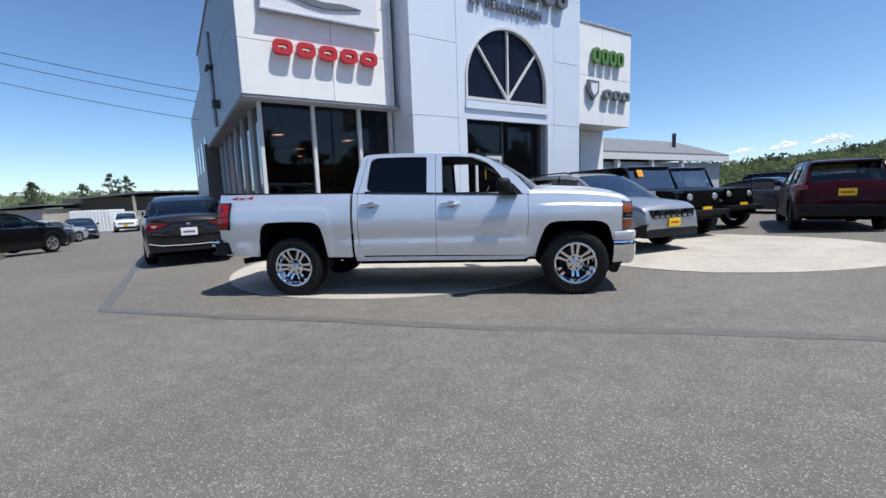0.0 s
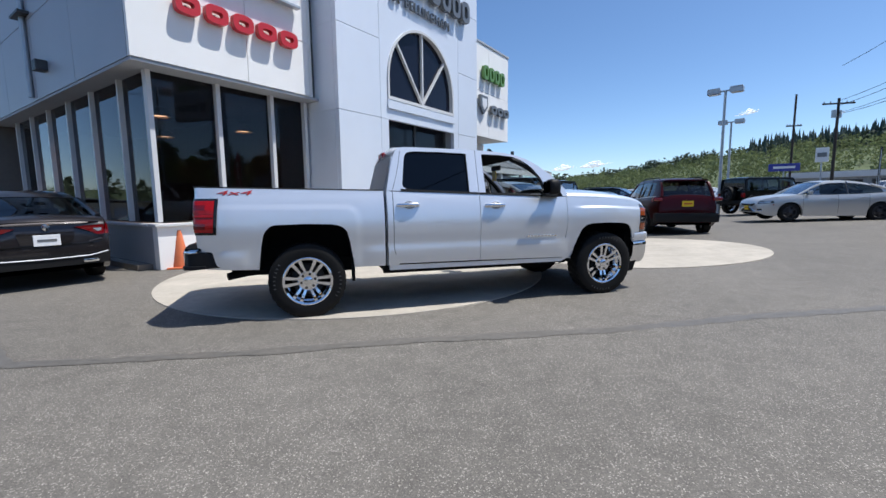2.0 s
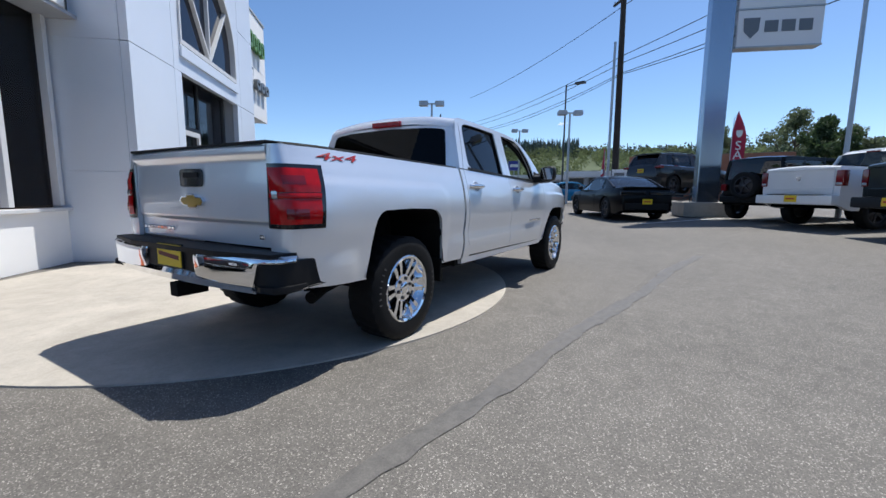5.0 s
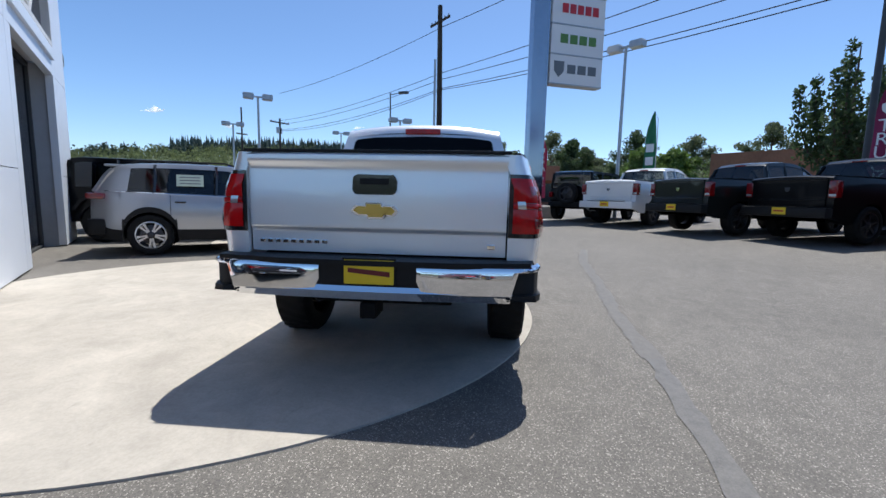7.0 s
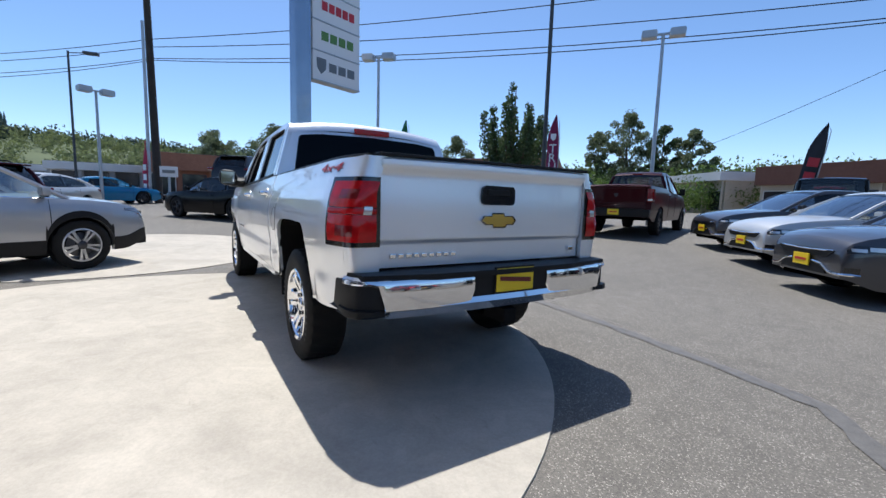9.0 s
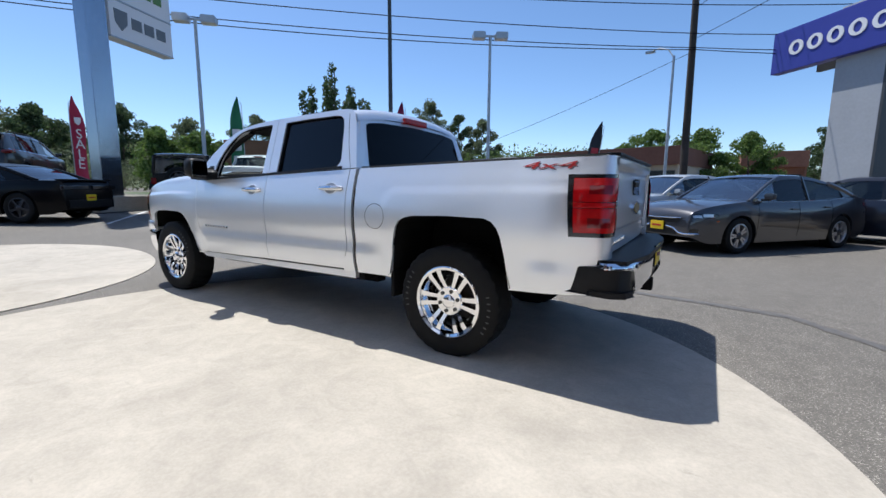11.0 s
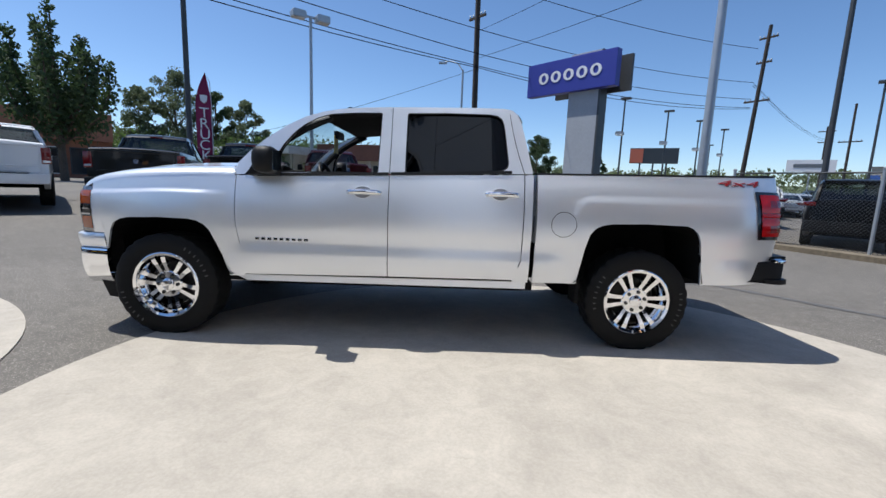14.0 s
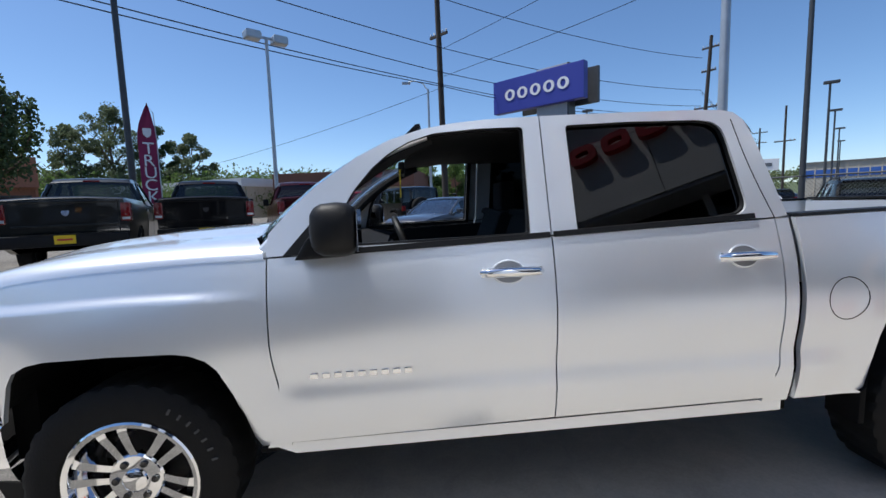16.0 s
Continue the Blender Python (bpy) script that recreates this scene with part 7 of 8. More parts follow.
# ---------------- feather flags ----------------
def feather_flag(x, y, h, yaw, material, label, words="", shapes=0, shape_mat=SIGNWHITE, lean=0):
    e = tagged(holder("feather_flag", pose(x, y, gz(x, y), 0, 0, yaw) @ pose(0, 0, 0, 0, lean, 0)), label, "flag", "feather flags")
    w = 0.5
    rows = []
    for k in range(17):
        z = 0.8 + (h - 0.8) * k / 16
        t = max(0.0, (z - (h - 1.1)) / 1.1)
        wd = w * ((1 - t * t) * (1 - 0.25 * t) + 0.03)
        rows.append([(0.02 + (w - wd) * 0.3 + wd * q / 5, 0.05 * math.sin(z * 2.1 + q * 0.9), z) for q in range(6)])
    bm = bm_grid(rows)
    r = bmesh.ops.extrude_face_region(bm, geom=bm.faces[:])
    for v in r["geom"]:
        if isinstance(v, bmesh.types.BMVert):
            v.co.y += 0.006
    part("cloth", bm, material, e, smooth=True)
    part("mast", add_tube(bmesh.new(), [(0, 0, 0), (0, 0, h * 0.75), (0.03, 0, h - 0.3), (0.2, 0, h)], [0.02, 0.018, 0.014, 0.01], 8), GALV, e)
    part("foot", box((0, 0, 0.03), (0.5, 0.5, 0.06), 0.01), DARKMETAL, e)
    for s in (1, -1):
        for k, ch in enumerate(words):
            t = text_bm(ch, 0.54, 0.006)
            cx = sum(v.co.x for v in t.verts) / max(1, len(t.verts))
            for v in t.verts:
                v.co = Vector((0.25 + s * (v.co.x - cx), -s * 0.075 + v.co.y * s, h - 1.65 - 0.4 * k + v.co.z))
            part("letter", t, SIGNWHITE, e)
        if words:
            part("brand_shape", prism(round_poly([(0.25 + 0.13 * u, h - 0.98 + 0.16 * v) for u, v in ((-1, 1), (1, 1), (0.85, -0.3), (0, -1), (-0.85, -0.3))], 0.05), -s * 0.068, -s * 0.076), SIGNWHITE, e)
        for k in range(shapes):
            part("brand_shape", box((0.25, -s * 0.07, h - 1.5 - 0.55 * k), (0.34, 0.012, 0.34), 0.01), shape_mat, e)
    return e


feather_flag(8.75, -12.8, 4.65, 30, FLAGPURPLE, "red and purple feather flag with stacked white letters", "TRUCKS")
feather_flag(1.9, -19.2, 4.15, 20, FLAGBLACK, "black feather flag with red marks", "", 2, LETRED, -9)
feather_flag(13.7, -7.9, 4.5, 40, FLAGGREEN, "green feather flag with white brand shapes", "", 3)
feather_flag(18.6, -3.6, 4.3, -75, FLAGRED, "red feather flag with white letters by the raised suv", "SALE")
feather_flag(25.3, 3.0, 3.6, 30, FLAGRED, "red and white feather flag by the utility pole", "", 3)
feather_flag(30.5, 12.0, 3.6, 30, FLAGBLACK, "dark feather flag across the lot", "", 3)

# ---------------- fence ----------------
f0, fd = Vector((-8.1, -7.45, 0)), Vector((-0.41, 0.91, 0)).normalized()
fence = tagged(holder("chain_link_fence"), "galvanised chain-link fence with steel posts", "fence")
for k in range(5):
    p = f0 + fd * 3.0 * k
    part("post", tube([(p.x, p.y, -0.05), (p.x, p.y, 1.9)], 0.036, 10), GALV, fence)
    part("post_cap", lathe([(0.045, 0), (0.045, 0.03), (0.0, 0.06)], 10, "z"), GALV, fence).matrix_basis = pose(p.x, p.y, 1.89)
e1 = f0 + fd * 12.0
part("top_rail", tube([(f0.x, f0.y, 1.82), (e1.x, e1.y, 1.82)], 0.02, 8), DARKMETAL, fence)
bm = bmesh.new()
n_w = 150
for k in range(n_w):
    for s in (1, -1):
        a0 = k * 12.0 / n_w
        a1 = a0 + s * 1.7
        t0, t1 = max(0, min(1, 0)), 1.0
        if a1 < 0 or a1 > 12.0:
            cut = (0 - a0) / (a1 - a0) if a1 < 0 else (12.0 - a0) / (a1 - a0)
            t1 = cut
        pa, pb = f0 + fd * a0, f0 + fd * (a0 + (a1 - a0) * t1)
        add_tube(bm, [(pa.x, pa.y, 0.06), (pb.x, pb.y, 0.06 + 1.74 * t1)], 0.0035, 3, False)
part("wire_mesh", bm, DARKMETAL, fence)

e2, e3 = f0 - fd * 1.2, f0 + fd * 12.2
sx, sy = -fd.y * 0.45, fd.x * 0.45
kerb = mesh_ob("kerb_strip", prism([(e2.x + sx, e2.y + sy), (e3.x + sx, e3.y + sy), (e3.x - sx, e3.y - sy), (e2.x - sx, e2.y - sy)], -0.05, 0.11, "xy", 0.02), mat("dirt_strip", (0.16, 0.13, 0.09), 0.95, var=0.4, scale=14, bump=0.4))
tagged(kerb, "low strip of dry dirt and litter under the fence", "kerb", kind="structure")

# ---------------- traffic cone ----------------
cone = tagged(holder("traffic_cone", pose(-4.26, 3.46, gz(-4.26, 3.46))), "faded orange traffic cone by the showroom base", "cone")
part("cone_body", lathe([(0.0, 0.72), (0.025, 0.72), (0.035, 0.7), (0.15, 0.04), (0.15, 0.03)], 24, "z"), ORANGE, cone, smooth=True)
part("cone_foot", box((0, 0, 0.016), (0.4, 0.4, 0.032), 0.01), ORANGE, cone)

# ---------------- display ramp under the raised suv ----------------
rz = gz(18.2, -1.7)
ramp = tagged(holder("display_ramp", pose(18.2, -1.7, rz, 0, 0, -35)), "black steel display ramp holding an suv", "ramp")
for s in (1, -1):
    part("track", box((0, 0.78 * s, 0.72), (4.6, 0.4, 0.06), 0.01), DARKMETAL, ramp)
    for q in (-1.9, 0, 1.9):
        part("leg", tube([(q, 0.78 * s, 0.0), (q, 0.78 * s, 0.7)], 0.04, 8), DARKMETAL, ramp)
    for q in (-1.9, 0.0):
        part("brace", tube([(q, 0.78 * s, 0.05), (q + 1.9, 0.78 * s, 0.66)], 0.025, 6), DARKMETAL, ramp)


# ---------------- trees and hills ----------------
def leaf_cloud(bm, c, r, n, rng, size, squash=1.0):
    """Small leaf clumps scattered through a ball, thicker to its outside."""
    for _ in range(n):
        d = Vector((rng.gauss(0, 1), rng.gauss(0, 1), rng.gauss(0, 1) * 0.9)).normalized()
        p = Vector(c) + d * r * (rng.random() ** 0.4)
        p.z = c[2] + (p.z - c[2]) * squash
        s = size * rng.uniform(0.6, 1.3)
        u = Vector((rng.gauss(0, 1), rng.gauss(0, 1), rng.gauss(0, 0.6))).normalized()
        w = u.orthogonal().normalized()
        w = (Matrix.Rotation(rng.uniform(0, 6.28), 3, u) @ w)
        v = u.cross(w)
        q = [bm.verts.new(p + w * s), bm.verts.new(p + v * s * 0.6 + u * s * 0.2), bm.verts.new(p - w * s), bm.verts.new(p - v * s * 0.6 + u * s * 0.2)]
        bm.faces.new((q[0], q[1], q[2]))
        bm.faces.new((q[0], q[2], q[3]))


def tree(x, y, h, spread, seed, material=LEAF, trunk_h=0.25, label="broad leafy green tree", n=1500, size=0.16, group=""):
    """Limbs fork from a bent trunk and end in loose leaf clumps with gaps between them."""
    rng = random.Random(seed)
    e = tagged(holder("tree", pose(x, y, gz(x, y))), label, "tree", group)
    bx, by = rng.uniform(-0.05, 0.05) * h, rng.uniform(-0.05, 0.05) * h
    line = [Vector((0, 0, -0.1)), Vector((bx * 0.4, by * 0.4, h * 0.3)), Vector((bx, by, h * 0.6)), Vector((bx * 0.6, by * 0.6, h * 0.9))]
    bm = add_tube(bmesh.new(), line, [h * 0.02, h * 0.015, h * 0.009, h * 0.003], 8)
    cr = bmesh.new()
    limbs, tips = 10, 7
    for k in range(limbs):
        t = (k + rng.uniform(0.2, 0.8)) / limbs
        a = 2.4 * k + rng.uniform(-0.5, 0.5)
        z1 = h * (trunk_h + (0.9 - trunk_h) * t)
        env = spread * math.sin(math.pi * (0.2 + 0.72 * t)) ** 0.8
        r = env * rng.uniform(0.3, 0.7)
        end = Vector((bx + r * math.cos(a), by + r * math.sin(a), z1))
        root = Vector((bx * 0.5, by * 0.5, max(h * 0.16, z1 - r * 0.9 - h * 0.06)))
        add_tube(bm, [root, root.lerp(end, 0.55) + Vector((0, 0, -0.02 * h)), end], [h * 0.008, h * 0.006, h * 0.003], 5)
        for j in range(tips):
            u = rng.uniform(0, 6.2832)
            off = Vector((math.cos(u) * env * 0.38, math.sin(u) * env * 0.38, rng.uniform(-0.06, 0.1) * h)) * rng.uniform(0.5, 1.0)
            tip = end + off
            add_tube(bm, [end, end.lerp(tip, 0.5) + Vector((0, 0, 0.01 * h)), tip], [h * 0.003, h * 0.002, h * 0.001], 4)
            leaf_cloud(cr, tip, spread * rng.uniform(0.11, 0.25), int(1.7 * n / (limbs * tips) * rng.uniform(0.6, 1.2)), rng, size * 0.72, rng.uniform(0.7, 1.0))
    leaf_cloud(cr, (bx * 0.6, by * 0.6, h * 0.94), spread * 0.2, n // 24, rng, size, 0.9)
    part("trunk", bm, BARK, e, smooth=True)
    part("crown", cr, material, e, "loose crown of small green leaves")
    return e


def spire_tree(x, y, h, spread, seed, material, label):
    """A tree of upright limbs that end in leafy spires."""
    rng = random.Random(seed)
    e = tagged(holder("tree", pose(x, y, gz(x, y))), label, "tree")
    bm = add_tube(bmesh.new(), [(0, 0, -0.1), (0.05, 0, h * 0.3), (0, 0.05, h * 0.6), (0, 0, h * 0.95)], [h * 0.022, h * 0.016, h * 0.01, h * 0.003], 9)
    cr = bmesh.new()
    for k in range(13):
        a = 2.4 * k + rng.uniform(-0.3, 0.3)
        r = spread * (0.25 + 0.75 * math.sqrt((k + 0.5) / 13)) * rng.uniform(0.8, 1.0)
        top = h * (1.0 - 0.34 * (r / spread) ** 1.6) * rng.uniform(0.9, 1.02)
        z0 = h * rng.uniform(0.14, 0.3)
        d = Vector((math.cos(a), math.sin(a), 0))
        line = [d * 0.05 + Vector((0, 0, z0)), d * r * 0.75 + Vector((0, 0, z0 + (top - z0) * 0.35)), d * r + Vector((0, 0, z0 + (top - z0) * 0.7)), d * r * 1.03 + Vector((0, 0, top))]
        add_tube(bm, line, [h * 0.009, h * 0.007, h * 0.004, h * 0.001], 6)
        for j in range(7):
            t = 0.22 + 0.78 * j / 6
            i = min(2, int(t * 3))
            p = line[i].lerp(line[i + 1], t * 3 - i)
            leaf_cloud(cr, p, spread * 0.3 * (1.08 - 0.8 * t) + 0.1, 95 if t < 0.7 else 55, rng, 0.15, 1.5)
    part("trunk", bm, BARK, e, smooth=True)
    part("crown", cr, material, e, "crown of small dark leaves")
    return e


def bushes(name, pts, r, seed, material, label, n=260, size=0.2):
    rng = random.Random(seed)
    bm = bmesh.new()
    for x, y, k in pts:
        leaf_cloud(bm, (x, y, gz(x, y) + r * k * 0.7), r * k, n, rng, size, 0.8)
    ob = mesh_ob(name, bm, material)
    tagged(ob, label, "bushes", kind="stuff")


spire_tree(23.8, -23.2, 10.8, 2.9, 3, LEAFDARK, "tall narrow dark green street tree with upright tops")
for i, (x, y, h, s, m) in enumerate(((41.5, -65, 16.4, 5.6, LEAF), (46.5, -62.5, 13.6, 4.2, LEAF), (37, -67.5, 14.2, 4.2, LEAFDARK), (33, -70, 13.2, 4.6, LEAF), (53, -55, 15.2, 5.0, LEAF), (58, -50, 12.2, 4.6, LEAF), (63, -43, 12.6, 5.0, LEAF), (70, -36, 11.6, 5.0, LEAF), (71, -26, 12.4, 5.2, LEAFDARK), (76, -13, 12.6, 6.0, LEAF), (80, -20, 10.5, 4.8, LEAF), (82, -4, 11.5, 5.5, LEAF), (62, -14, 9.5, 4.4, LEAFDARK), (-19, -84, 11.0, 4.6, LEAFDARK), (-33, -92, 10, 3.2, LEAFDARK))):
    tree(x, y, h, s, 20 + i, m, 0.24, "airy green tree beyond the road", 5600, 0.24, "trees beyond the road")
for i, (x, y, h, s) in enumerate(((2.7, -52, 7.2, 4.2), (-2.2, -53, 7.0, 4.2), (-7, -54, 6.6, 3.8), (6.2, -56, 6.2, 3.4), (38, -16, 5.6, 3.0), (35, -17.5, 5.2, 2.8))):
    tree(x, y, h, s, 60 + i, LEAFLIGHT, 0.2, "round bright green roadside tree", 5600, 0.2, "roadside trees")
for i, (x, y, h) in enumerate(((-80, 60, 7.4), (-86, 57, 9.0), (-84, 63, 6.5), (-79.5, 75, 9.5), (-77.5, 76.5, 9.0), (-83, 72, 7.4), (-88, 52, 7.0))):
    tree(x, y, h, 2.2, 80 + i, LEAF, 0.15, "green tree behind the warehouse", 1200, 0.22, "trees behind the warehouse")
rng = random.Random(9)
bushes("hedge_bushes", [(16 + 1.3 * k + rng.uniform(-0.5, 0.5), -50 + 0.85 * k + rng.uniform(-0.8, 0.8), rng.uniform(0.8, 1.3)) for k in range(22)], 2.5, 4, LEAFLIGHT, "rough green bushes along the road", 900, 0.13)
bushes("hedge_bushes", [(45 + 1.0 * k + rng.uniform(-0.5, 0.5), -36 + 1.9 * k + rng.uniform(-0.8, 0.8), rng.uniform(0.8, 1.4)) for k in range(26)], 2.6, 6, LEAF, "green bushes below the hill", 800, 0.14)
bushes("hedge_bushes", [(-60 + 4.5 * k, -95 + rng.uniform(-3, 3), rng.uniform(0.8, 1.4)) for k in range(18)], 3.2, 8, LEAF, "far green bushes past the next lot", 500, 0.24)

# wooded ridge: height of the skyline over azimuth, in degrees
RIDGE = [(-180, 9), (-130, 7), (-110, 9), (-85, 10), (-60, 11), (-35, 15), (-20, 19), (0, 21.5), (15, 24), (25, 25), (35, 22), (42, 18.5), (50, 12), (58, 8), (70, 7), (110, 7), (180, 9)]


def ridge_h(a):
    return lerp_table(RIDGE, a)


rows = []
for k in range(181):
    a = -180 + 2 * k
    h = ridge_h(a)
    row = []
    for d, f in ((120, -0.02), (150, 0.12), (190, 0.45), (230, 0.8), (262, 0.97), (300, 1.0), (380, 0.7)):
        z = h * f + 1.2 * noise.noise(Vector((d * 0.03, a * 0.08, 0)))
        row.append((d * math.cos(radians(a)), d * math.sin(radians(a)), z - 0.5))
    rows.append(row)
hill = mesh_ob("far_hill", bm_grid(rows), HILLGRASS, smooth=True)
tagged(hill, "long low hill covered in green scrub", "hill", kind="structure")


def woods(name, label, count, seed, material, conifer, a0, a1, d0, d1, hmin, hmax, leaves=40, leaf=0.13):
    rng = random.Random(seed)
    bm = bmesh.new()
    for _ in range(count):
        a = rng.uniform(a0, a1)
        d = rng.uniform(d0, d1)
        f = lerp_table([(120, -0.02), (150, 0.12), (190, 0.45), (230, 0.8), (262, 0.97), (300, 1.0), (380, 0.7)], d)
        x, y, z = d * math.cos(radians(a)), d * math.sin(radians(a)), ridge_h(a) * f - 0.8
        h = rng.uniform(hmin, hmax)
        if conifer:
            for t in range(5):
                zz = z + h * (0.12 + 0.18 * t)
                rr = h * 0.2 * (1 - t / 5.4)
                top = bm.verts.new((x, y, zz + h * 0.3))
                m = 7
                ring = [bm.verts.new((x + rr * rng.uniform(0.6, 1.1) * math.cos(6.2832 * q / m), y + rr * rng.uniform(0.6, 1.1) * math.sin(6.2832 * q / m), zz + rng.uniform(-0.03, 0.05) * h)) for q in range(m)]
                for q in range(m):
                    bm.faces.new((ring[q], ring[(q + 1) % m], top))
        else:
            leaf_cloud(bm, (x, y, z + h * 0.55), h * 0.52, leaves, rng, h * leaf, 0.95)
    ob = mesh_ob(name, bm, material)
    tagged(ob, label, "woods", kind="stuff")


woods("far_conifers", "dark conifers along the hill's crest", 760, 31, CONIFER, True, 14, 38, 240, 300, 5, 10)
woods("far_conifers", "scattered dark conifers on the hill", 170, 32, CONIFER, True, -60, 62, 245, 300, 4, 8)
woods("far_trees", "mixed green woods on the hillside", 2500, 33, FARLEAF, False, -75, 75, 140, 300, 3, 7, 56, 0.095)
woods("far_trees", "darker green woods on the hillside", 800, 34, FARLEAFDARK, False, -75, 75, 235, 305, 4, 8.5, 56, 0.095)
woods("roadside_thicket", "light green thicket behind the road", 330, 41, LEAF, False, -82, -24, 76, 104, 7.5, 10.5, 220, 0.027)
woods("roadside_thicket", "bright green bushes behind the road", 460, 42, LEAFLIGHT, False, -80, -24, 70, 82, 6.0, 9.0, 220, 0.027)
woods("far_trees", "low green woods round the horizon", 330, 35, FARLEAF, False, 75, 116, 150, 300, 3, 7)
woods("far_trees", "low green woods round the horizon", 240, 36, FARLEAF, False, 116, 158, 150, 300, 1.5, 3)
woods("far_trees", "low green woods round the horizon", 560, 37, FARLEAF, False, 158, 285, 150, 300, 3, 7)


# ---------------- small fair-weather clouds ----------------
CLOUD = mat("cloud_white_glow", (0.9, 0.9, 0.9), 1.0, spec=0.0)
# faint bluish glow added to stand in for light scattered within the clouds
CLOUD.node_tree.nodes["Principled BSDF"].inputs["Emission Color"].default_value = (0.8, 0.9, 1.0, 1)
CLOUD.node_tree.nodes["Principled BSDF"].inputs["Emission Strength"].default_value = 0.35
rng = random.Random(77)
for az, el, wide, tall, count in ((38.8, 8.8, 34, 9, 46), (31.5, 7.8, 14, 5, 24), (16.3, 8.7, 18, 6, 28), (62, 3.5, 34, 9, 50), (58.4, 3.7, 46, 13, 70), (54.6, 4.0, 56, 14, 80)):
    bm = bmesh.new()
    for k in range(count):
        t = max(-1, min(1, rng.gauss(0, 0.45)))
        r = tall * rng.uniform(0.06, 0.2) * (1.1 - abs(t))
        g_ = bmesh.ops.create_icosphere(bm, subdivisions=1, radius=r + 0.3)
        off = Vector((rng.uniform(-4, 4), t * wide * 0.5, (rng.random() ** 1.5 - 0.3) * tall * 0.75 * (1 - abs(t)) - 0.25 * tall * t))
        for v in g_["verts"]:
            v.co = Vector((v.co.x, v.co.y * rng.uniform(1.0, 1.9), v.co.z * 0.75)) + off
    ob = mesh_ob("cloud", bm, CLOUD, smooth=True)
    d = 760
    ob.matrix_basis = pose(d * math.cos(radians(az)), d * math.sin(radians(az)), d * math.tan(radians(el)), 0, 0, az)
    tagged(ob, "small white fair-weather cloud low in the sky", "cloud", kind="stuff")


# ---------------- buildings further off ----------------
def shop(name, label, x, y, yaw, w, d, h, wall, fascia, fh=0.9, openings=4, roof=ROOFSHEET, glass_h=(0.4, 2.4)):
    """A low commercial building: its front looks along its own -y."""
    z0 = gz(x, y)
    e = tagged(holder(name, pose(x, y, z0, 0, 0, yaw)), label, "building")
    part("wall", box((0, d / 2, (h - fh) / 2 - 0.1), (w, d, h - fh + 0.2)), wall, e)
    part("fascia", box((0, d / 2 - 0.3, h - fh / 2), (w + 0.3, d + 0.9, fh), 0.02), fascia, e)
    part("roof", box((0, d / 2, h + 0.04), (w - 0.2, d, 0.08)), roof, e)
    pw = w / openings
    for k in range(openings):
        cx = -w / 2 + pw * (k + 0.5)
        wn_ = part("window", box((cx, -0.02, (glass_h[0] + glass_h[1]) / 2), (pw * 0.8, 0.06, glass_h[1] - glass_h[0]), 0.01), FRAMEWHITE if k % 3 == 0 else DARKMETAL, e)
        part("pane", box((cx, -0.055, (glass_h[0] + glass_h[1]) / 2), (pw * 0.74, 0.02, glass_h[1] - glass_h[0] - 0.16)), mat("shop_glass", (0.02, 0.025, 0.03), 0.08), wn_)
        part("post", box((cx + pw / 2, -0.35, (h - fh) / 2), (0.16, 0.16, h - fh)), wall, e)
    return e


shop("brick_shop", "low brick shop with a dark glass front", 44, -2.5, -88, 13, 12, 4.3, BRICK, BRICK, 1.6, 5, glass_h=(0.3, 2.4))
shop("white_shop", "low white building with a glass front", 47, 8, -88, 7, 10, 3.1, GREYWALL, FRAMEWHITE, 0.7, 3)
shop("white_shop", "long low white-roofed building below the hill", 62, 24, -70, 26, 12, 3.4, GREYWALL, FRAMEWHITE, 0.7, 7)
shop("brick_shop", "terracotta brick building behind the street tree", 36, -30, -139, 16, 12, 5.6, BRICK, BRICK, 2.4, 5, glass_h=(0.3, 2.6))
shop("white_shop", "long low pale shop with a deep white eave", 28, -53, 150, 24, 10, 4.4, TAN, FRAMEWHITE, 0.9, 8)
shop("brick_shop", "brown brick shop with a red-brown fascia", 6.5, -44, 168, 15, 12, 4.6, TAN, FASCIABROWN, 1.7, 5)
shop("brick_shop", "small brick building among the trees", -9.5, -60, 180, 6, 8, 5.0, BRICK, BRICK, 1.8, 2)
shop("white_shop", "long low white shop on the next lot", -40, -72, 155, 30, 12, 3.6, GREYWALL, FRAMEWHITE, 0.8, 8)
# tan warehouse beside the dealership
wh = tagged(holder("warehouse", pose(-43.5, 44.2, -1.3, 0, 0, 10)), "low tan warehouse with a dark shaded front under its eave", "building")
# the eave's shade is painted into this wall's dark colour
part("wall", box((4, 8, 1.85), (30, 16, 3.7)), SHADETAN, wh)
part("roof", prism([(-8.4, 3.75), (0, 4.3), (19.5, 3.95), (19.5, 3.75), (0, 4.12), (-8.4, 3.6)], -1.6, 16.4, "xz"), ROOFSHEET, wh)
part("lean_to_wall", box((2, -1.2, 0.95), (16, 2.4, 1.9)), TAN, wh)
part("low_wing", box((-15, -1.5, 1.25), (12, 8, 2.5)), TAN, wh)
part("low_wing_roof", prism([(-21.5, 2.45), (-8.6, 3.1), (-8.6, 2.95), (-21.5, 2.3)], -6.2, 3, "xz"), ROOFSHEET, wh)
part("eave_post", box((-1.2, -1.4, 1.9), (0.25, 0.25, 3.8)), TAN, wh)
for k in range(4):
    part("loading_door", box((-20 + 3.2 * k, -5.54, 0.95), (1.9, 0.08, 1.7)), GREYWALL, wh)
st = tagged(holder("shipping_container", pose(-37.9, 30.3, -1.55, 0, 0, 16)), "white storage container beside the warehouse", "container")
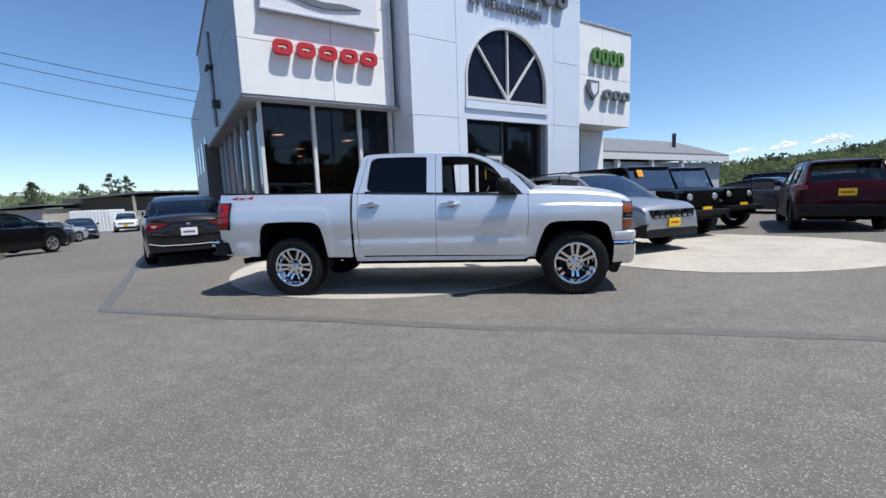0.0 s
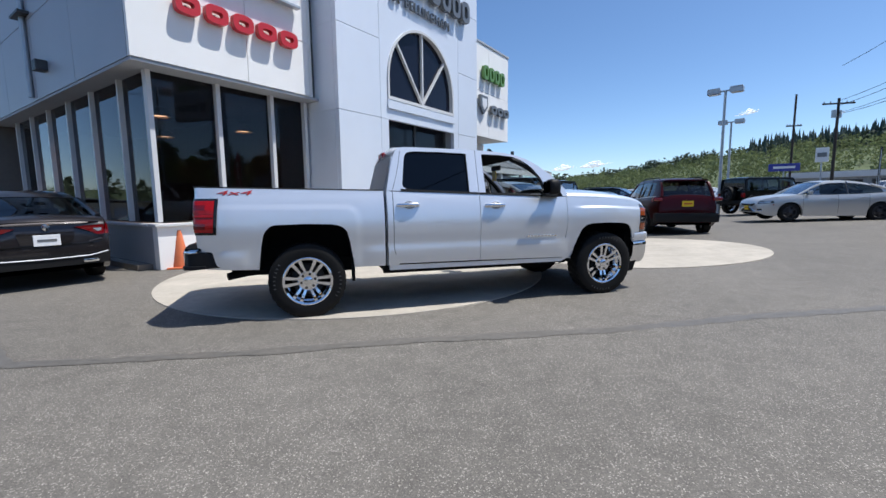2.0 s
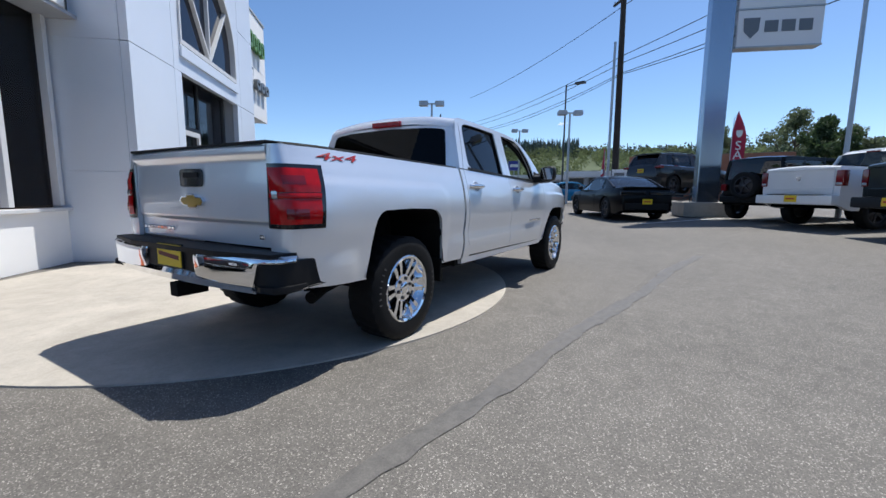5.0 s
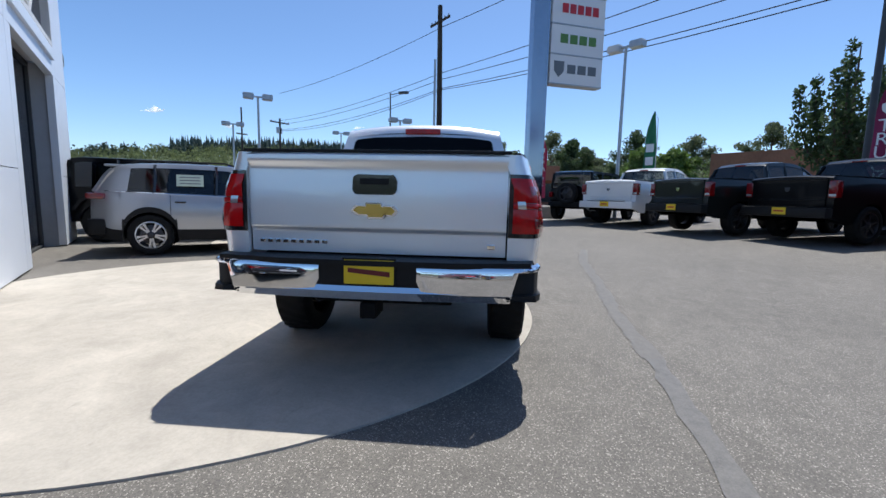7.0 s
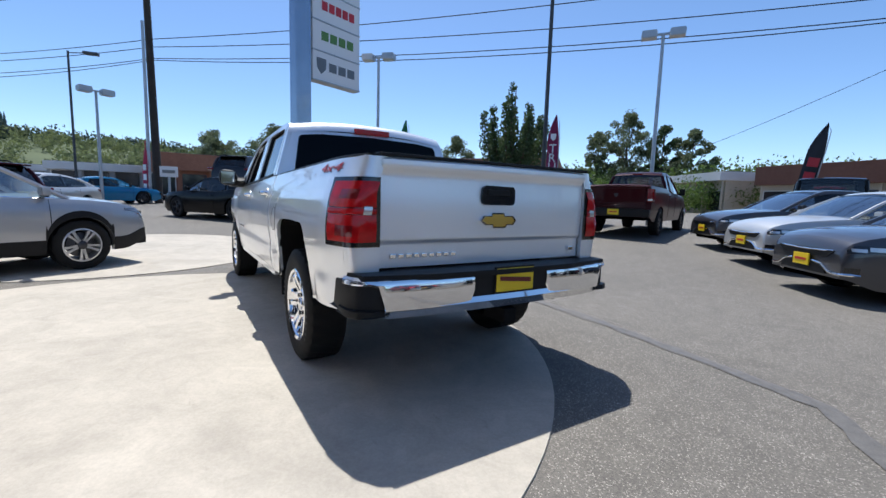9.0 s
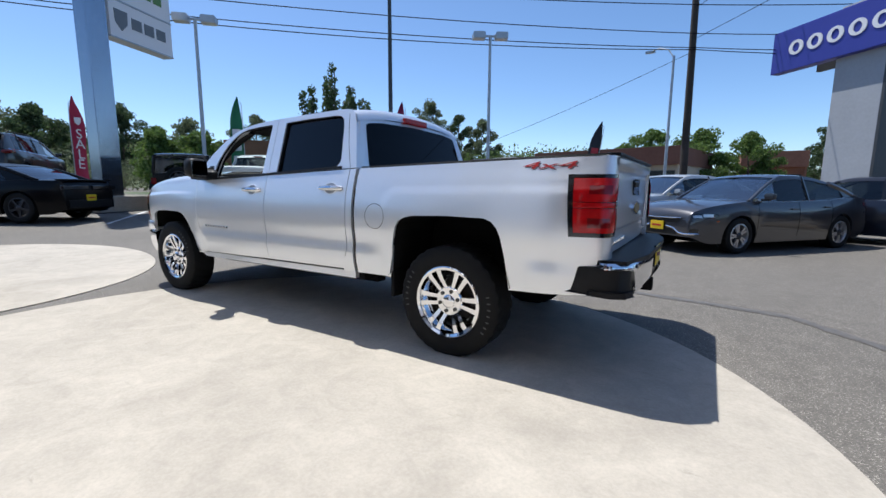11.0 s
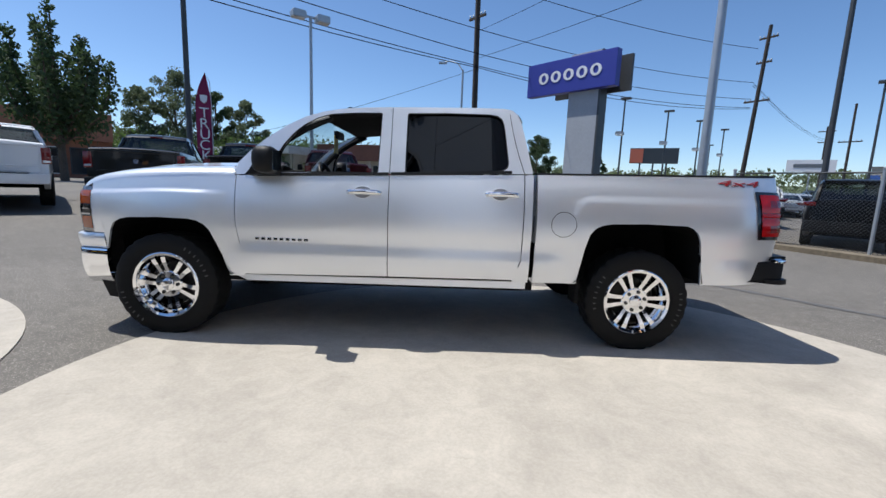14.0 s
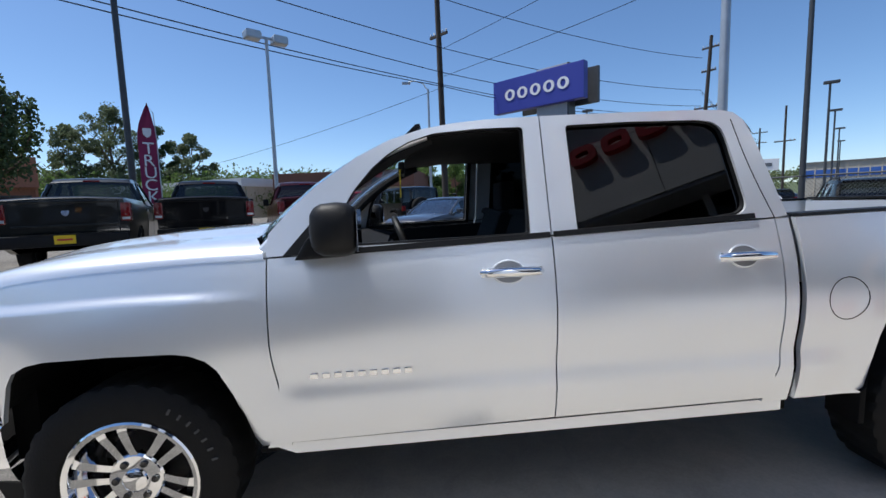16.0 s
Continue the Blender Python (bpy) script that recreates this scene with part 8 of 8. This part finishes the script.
part("container_body", box((0, 1.2, 1.25), (3.6, 2.4, 2.5), 0.02), WHITEPANEL, st)
for k in range(12):
    part("rib", box((-1.65 + 0.3 * k, -0.02, 1.25), (0.12, 0.05, 2.3)), WHITEPANEL, st)
# long metal shed with a blue band on the next lot
shed = tagged(holder("metal_shed", pose(-74, -38.0, 0, 0, 0, 36)), "long ribbed metal shed with a blue band", "building")
part("wall", box((0, 0, 2.7), (14, 44, 5.4)), mat("ribbed_metal", (0.42, 0.39, 0.33), 0.6, 0.2, var=0.08), shed)
part("blue_band", box((0, 0, 3.9), (14.1, 44.1, 1.0)), mat("blue_band", (0.03, 0.1, 0.35), 0.5), shed)
part("roof", prism([(-7.2, 5.5), (7.2, 5.5), (7.2, 5.38), (-7.2, 5.38)], -22.2, 22.2, "xz"), ROOFSHEET, shed)
for k in range(40):
    part("wall_rib", box((7.04, -21 + 1.07 * k, 2.6), (0.06, 0.12, 5.2)), TAN, shed)
for k in range(12):
    part("wall_rib", box((-6.5 + 1.15 * k, 22.04, 2.6), (0.12, 0.06, 5.2)), TAN, shed)
# billboard and street signs
bb = tagged(holder("billboard", pose(-52.5, -104.5, 0, 0, 0, 152)), "wide roadside billboard on posts", "billboard")
part("board", box((0, 0, 10.1), (11, 0.5, 3.8), 0.05), mat("billboard_dark", (0.05, 0.055, 0.06), 0.5), bb)
part("board_panel", box((-3.9, 0.28, 10.1), (3.0, 0.06, 3.4)), mat("billboard_orange", (0.6, 0.15, 0.08), 0.5), bb)
part("board_panel", box((-3.9, -0.28, 10.1), (3.0, 0.06, 3.4)), mat("billboard_red", (0.6, 0.15, 0.08), 0.5), bb)
for k in (-3, 0, 3):
    part("leg", tube([(k, 0, 0), (k, 0, 8.3)], 0.2, 8), DARKMETAL, bb)


def road_sign(x, y, z, w, h, yaw, material, label):
    e = tagged(holder("road_sign", pose(x, y, gz(x, y), 0, 0, yaw)), label, "sign")
    part("board", box((0, 0, z), (w, 0.14, h), 0.02), material, e)
    part("board_mark", box((0, -0.09, z), (w * 0.7, 0.03, h * 0.3)), SIGNWHITE if material is not SIGNWHITE else LETGREY, e)
    part("board_mark", box((0, 0.09, z), (w * 0.7, 0.03, h * 0.3)), SIGNWHITE if material is not SIGNWHITE else LETGREY, e)
    part("leg", tube([(0, 0, 0), (0, 0, z - h / 2)], 0.07, 8), GALV, e)


road_sign(49.8, 27.6, 4.9, 1.1, 1.5, -60, SIGNWHITE, "white business sign on a post")
road_sign(52, 33, 4.0, 3.0, 0.9, -50, SIGNBLUE, "wide blue business sign across the lot")
road_sign(44, 17, 3.8, 1.3, 1.1, -70, SIGNBLUE, "blue business sign beyond the cars")
road_sign(25.0, 2.0, 1.9, 0.9, 0.6, -95, SIGNWHITE, "low white board sign by the utility pole")
road_sign(-40.3, -43.2, 4.7, 4.2, 1.3, 140, SIGNWHITE, "white business sign past the next lot")
# verge
vg = mesh_ob("verge", bm_grid([[(x, y, gz(x, y) + 0.02) for y in (-24, -20, -16, -12.5)] for x in (27, 31, 36, 42)]), GRASS)
tagged(vg, "strip of green grass by the road", "grass", kind="structure")
seam([(9.5, -1.2), (12.5, -3.4)], 0.1, "paint_line", WHITEPAINT, 0.008)
